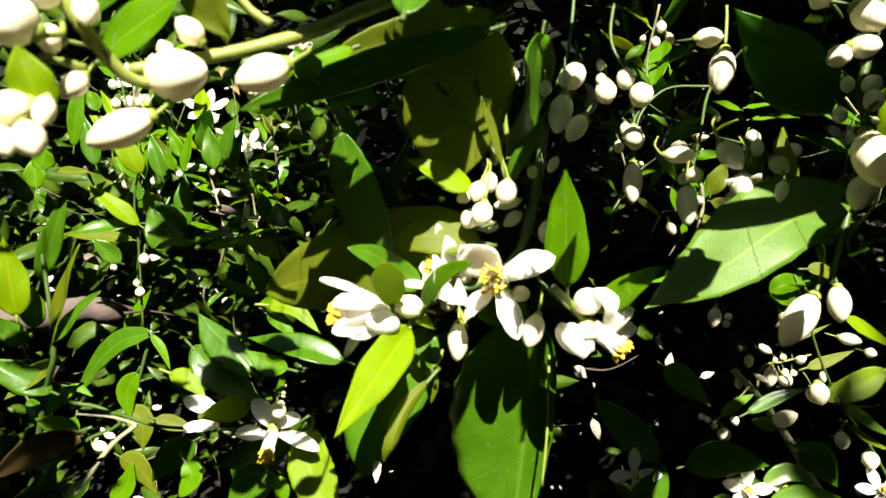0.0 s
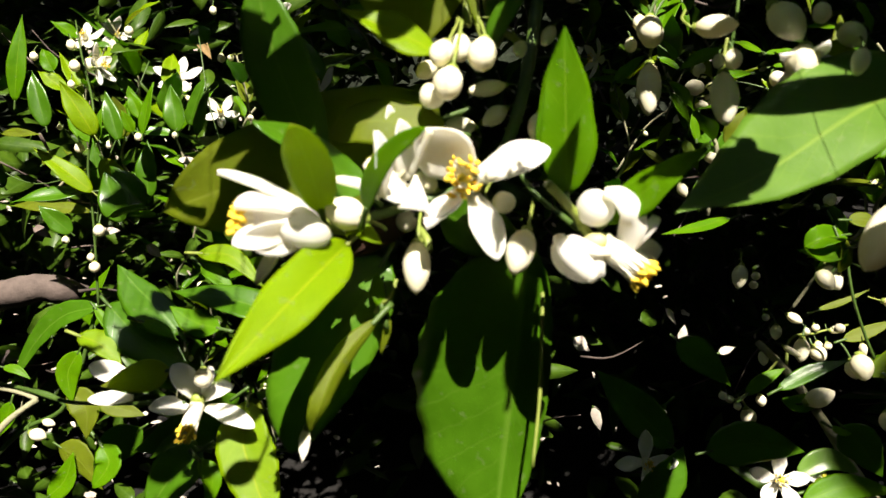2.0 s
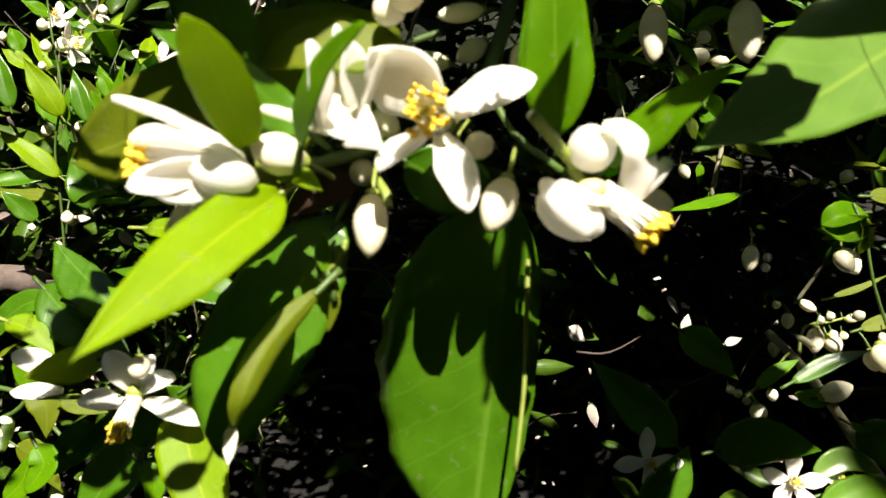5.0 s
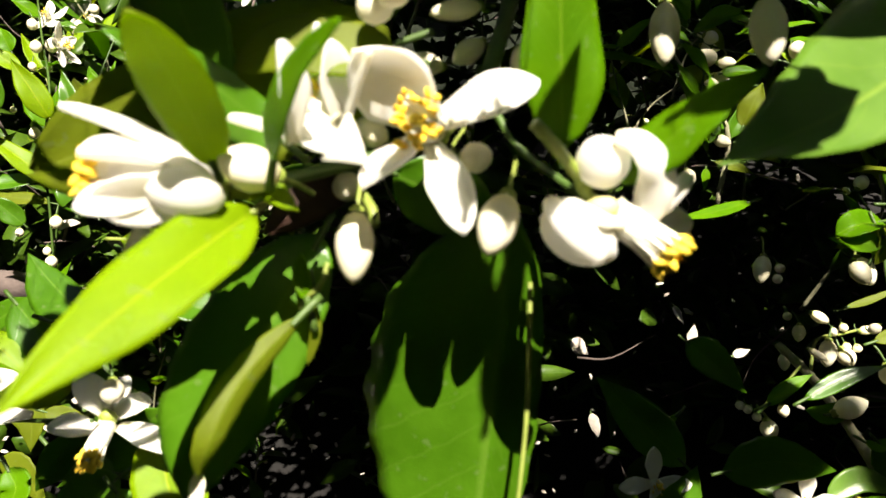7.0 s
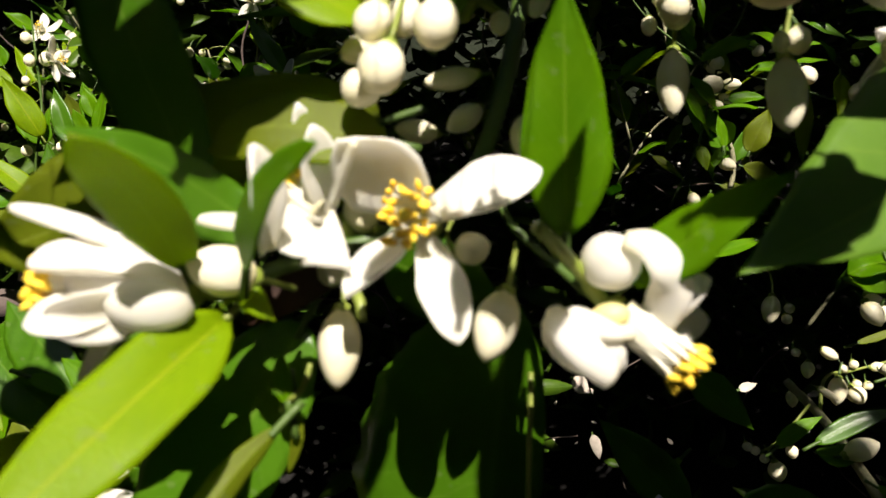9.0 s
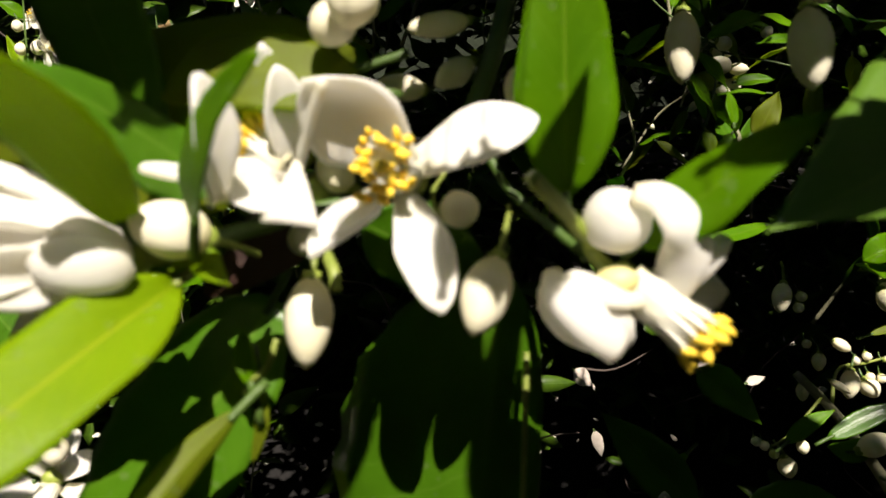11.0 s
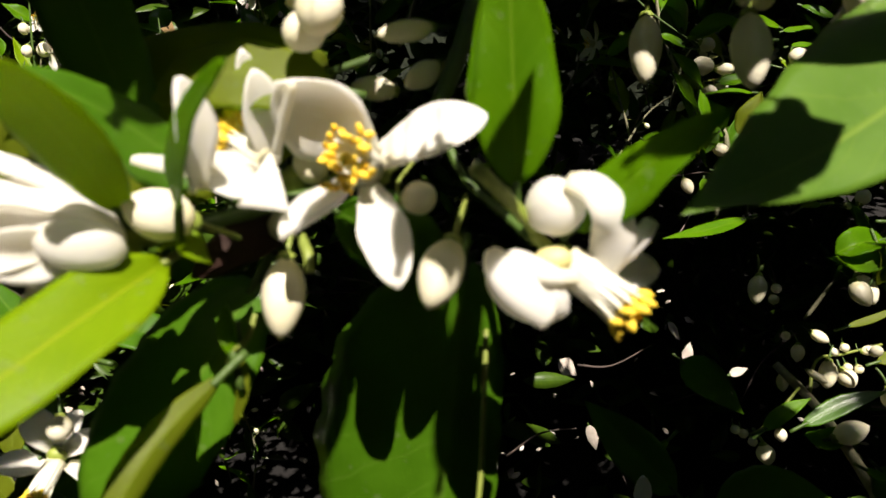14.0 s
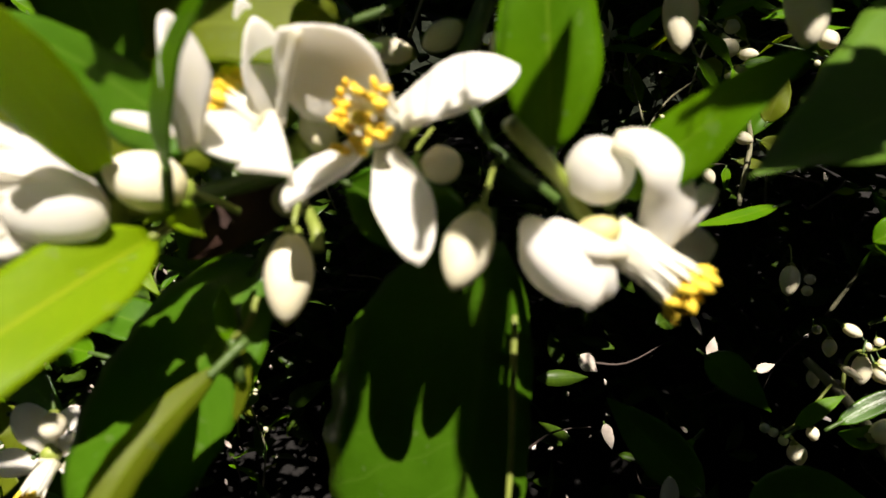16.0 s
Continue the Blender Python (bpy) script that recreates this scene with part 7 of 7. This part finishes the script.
def closing_ring():
    """An added closed ring, lumpy like a hedge and coloured dark for shade, which shuts out the distance."""
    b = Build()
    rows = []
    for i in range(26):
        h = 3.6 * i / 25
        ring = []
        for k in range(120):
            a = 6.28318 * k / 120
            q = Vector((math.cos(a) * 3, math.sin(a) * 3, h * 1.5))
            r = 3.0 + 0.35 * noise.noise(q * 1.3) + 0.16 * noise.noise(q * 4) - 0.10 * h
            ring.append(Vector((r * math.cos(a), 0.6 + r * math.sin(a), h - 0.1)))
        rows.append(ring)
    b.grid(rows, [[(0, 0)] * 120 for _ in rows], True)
    return tagged(new("backdrop", b.mesh("backdrop", RING_SHADE)), "added hedge-like ring closing off the distance, shade in its colour", "hedge", kind="structure")


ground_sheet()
closing_ring()
# the limb springs from the trunk beside the view, which carries the crown
TRUNK = Vector((-0.881, 0.6199, 0.5548))
twig(limb, [(TRUNK.x - 0.12, TRUNK.y - 0.02, -0.05), (TRUNK.x - 0.10, TRUNK.y, 0.35), TRUNK + Vector((-0.04, 0, 0.02)), (TRUNK.x - 0.05, TRUNK.y + 0.05, 1.15), (TRUNK.x + 0.02, TRUNK.y + 0.12, 1.5)], 0.055, 0.030, LIMB_BARK, "trunk")
twig(limb, [(TRUNK.x - 0.05, TRUNK.y + 0.05, 1.15), (TRUNK.x + 0.3, TRUNK.y + 0.4, 1.4), (TRUNK.x + 0.8, TRUNK.y + 0.9, 1.55)], 0.022, 0.008, LIMB_BARK, "limb")
rng = random.Random(11)
litter = Build()
scatter_leaves(litter, rng, 240, lambda: Vector((rng.uniform(-2.4, -0.25), rng.uniform(1.5, 3.6), rng.uniform(0.02, 0.06))), 0.06, 0.8)
tagged(new("leaf_litter", litter.mesh("leaf_litter", LITTER)), "dry grey-pink fallen leaves scattered on the soil", "leaf litter", kind="stuff")
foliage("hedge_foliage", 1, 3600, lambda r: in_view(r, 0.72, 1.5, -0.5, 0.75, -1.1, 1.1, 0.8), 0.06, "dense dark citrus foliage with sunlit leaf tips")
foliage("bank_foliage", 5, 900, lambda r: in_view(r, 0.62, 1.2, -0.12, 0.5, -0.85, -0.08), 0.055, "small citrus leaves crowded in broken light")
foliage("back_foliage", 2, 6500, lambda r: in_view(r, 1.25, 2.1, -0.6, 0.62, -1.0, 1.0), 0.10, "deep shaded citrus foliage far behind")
# crown added out of view to shade the background; its gaps steer the sun
foliage("crown_foliage", 3, 40000, crown_place, 0.10, "thick leafy crown added out of view overhead to shade the place", 3)


def dead_twigs():
    """Thin dry twigs caught among the leaves."""
    r, b = random.Random(9), Build()
    for i in range(150):
        p = in_view(r, 0.55, 1.1, -0.45, 0.5, -0.85, 0.7)
        way = Vector((r.gauss(0, 1), r.gauss(0, 0.5), r.gauss(0, 0.7))).normalized() * r.uniform(0.03, 0.11)
        side = Vector((r.uniform(-1, 1), r.uniform(-1, 1), r.uniform(-1, 1))) * 0.012
        tube(b, [p, p + way * 0.5 + side, p + way], r.uniform(0.0008, 0.0018), 0.0006, 5, 4, 0.12, i)
    return tagged(new("dead_twigs", b.mesh("dead_twigs", LITTER)), "thin dry grey-brown twigs tangled among the leaves", "dead twigs", kind="stuff")


def petal_scraps():
    """Fallen pale petals and scraps lying on the lower leaves."""
    r, b = random.Random(10), Build()
    for i in range(300):
        p = in_view(r, 0.5, 1.05, -0.42, 0.26, -0.62, 0.65)
        while p.x > -0.1 and r.random() < 0.5:
            p = in_view(r, 0.5, 1.05, -0.42, 0.26, -0.62, 0.65)
        way = Vector((r.gauss(0, 1), r.gauss(0, 0.6), r.gauss(0, 0.6))).normalized()
        size = r.uniform(0.004, 0.011)
        blade(b, p, p + way * size, size * r.uniform(0.3, 0.6), Vector((r.gauss(0, 0.4), -0.6, 0.8)), r.uniform(-40, 60), 0.0, 0.3, 0.0006, "petal", 6, 4, 1.2, i)
    return tagged(new("fallen_petals", b.mesh("fallen_petals", FADED)), "faded white petals fallen among the lower leaves", "fallen petals", kind="stuff")


dead_twigs()
petal_scraps()


# background shoots: three kinds, repeated
def shoot(seed, label, leaves, buds, flowers):
    r = random.Random(seed)
    t = thing("leafy_shoot", (0, 0, 0), label, "shoot", "background shoots")
    line = [Vector((0, 0, -0.06))]
    for k in range(4):
        line.append(line[-1] + Vector((r.uniform(-0.02, 0.02), r.uniform(-0.02, 0.02), 0.045)))
    twig(t, line, 0.0016, 0.0008, BARK)
    spine = smooth_line(line, 6)
    for k in range(leaves):
        p = spine[int((0.15 + 0.85 * (k + 0.5) / leaves) * (len(spine) - 1))]
        a = 2.4 * k + r.uniform(-0.4, 0.4)
        up = r.uniform(0.1, 1.1)
        way = Vector((math.cos(a), math.sin(a), up)).normalized()
        size = r.uniform(0.034, 0.06)
        foot = p + way * size * 0.14
        leaf(t, foot, foot + way * size, size * r.uniform(0.29, 0.38), Vector((-way.x * 0.4, -way.y * 0.4 - 0.3, 1.0)), r.uniform(8, 34), r.uniform(0.1, 0.3), r.choice((MATURE, MATURE, FRESH, FRESH, YOUNG, OLIVE)), 0.4, 0.0, 0.14)
    for k in range(buds):
        p = spine[r.randrange(len(spine) // 3, len(spine))]
        out = Vector((r.uniform(-1, 1), r.uniform(-1, 0.6), r.uniform(-0.4, 0.8))).normalized()
        b0 = p + out * r.uniform(0.008, 0.018)
        way = (out + Vector((0, 0, -0.9))).normalized()
        w = r.uniform(0.004, 0.0068)
        bud(t, b0, b0 + way * w * r.uniform(1.2, 1.9), w, p)
    for k in range(flowers):
        p = spine[-1 - 5 * k]
        out = Vector((r.uniform(-0.7, 0.7), -0.8, r.uniform(0.2, 0.9))).normalized()
        open_flower(t, p + out * 0.012, out, r.uniform(0.016, 0.021), p, 0.3, r.uniform(0, 70), seed=seed + k)
    return t


kinds = [shoot(101, "upright citrus shoot with broken sunlight on its leaves", 9, 4, 0),
         shoot(102, "leafy citrus shoot carrying small white buds", 8, 8, 0),
         shoot(103, "leafy citrus shoot with an open white blossom", 8, 4, 1)]
placer = random.Random(77)
spots = []
while len(spots) < 54:
    p = in_view(placer, 0.42, 1.05, -0.48, 0.55, -0.85, 0.85)
    d = p.y * math.cos(radians(TILT)) + (p.z - EYE) * math.sin(radians(TILT))
    if d < 0.6 and abs(p.x / d + 0.02) < 0.22:
        continue
    if d < 1.2 and p.x / d > -0.25 and (p.z - EYE - d * math.tan(radians(TILT))) / d < -0.03:
        continue
    if d < 0.66 and p.x / d < -0.2 and (p.z - EYE - d * math.tan(radians(TILT))) / d < 0.02:
        continue
    if all((p - q).length > 0.085 for q in spots):
        spots.append(p)
upright = [(-0.36, 0.04, 0.72), (-0.27, 0.09, 0.76), (-0.19, 0.16, 0.80), (-0.44, 0.13, 0.74), (-0.13, 0.08, 0.82), (-0.50, 0.05, 0.70)]
tilt = radians(TILT)
spots += [Vector((d * u, d * math.cos(tilt) - d * v * math.sin(tilt), EYE + d * math.sin(tilt) + d * v * math.cos(tilt))) for u, v, d in upright]
for k, p in enumerate(spots):
    m = Matrix.Translation(p) @ Euler((placer.uniform(-0.5, 0.5) * (k < 54), placer.uniform(-0.6, 0.6) * (k < 54), placer.uniform(0, 6.28))).to_matrix().to_4x4()
    if k < 3:
        kinds[k].matrix_basis = m
    else:
        copy_thing(kinds[k % 3], m)
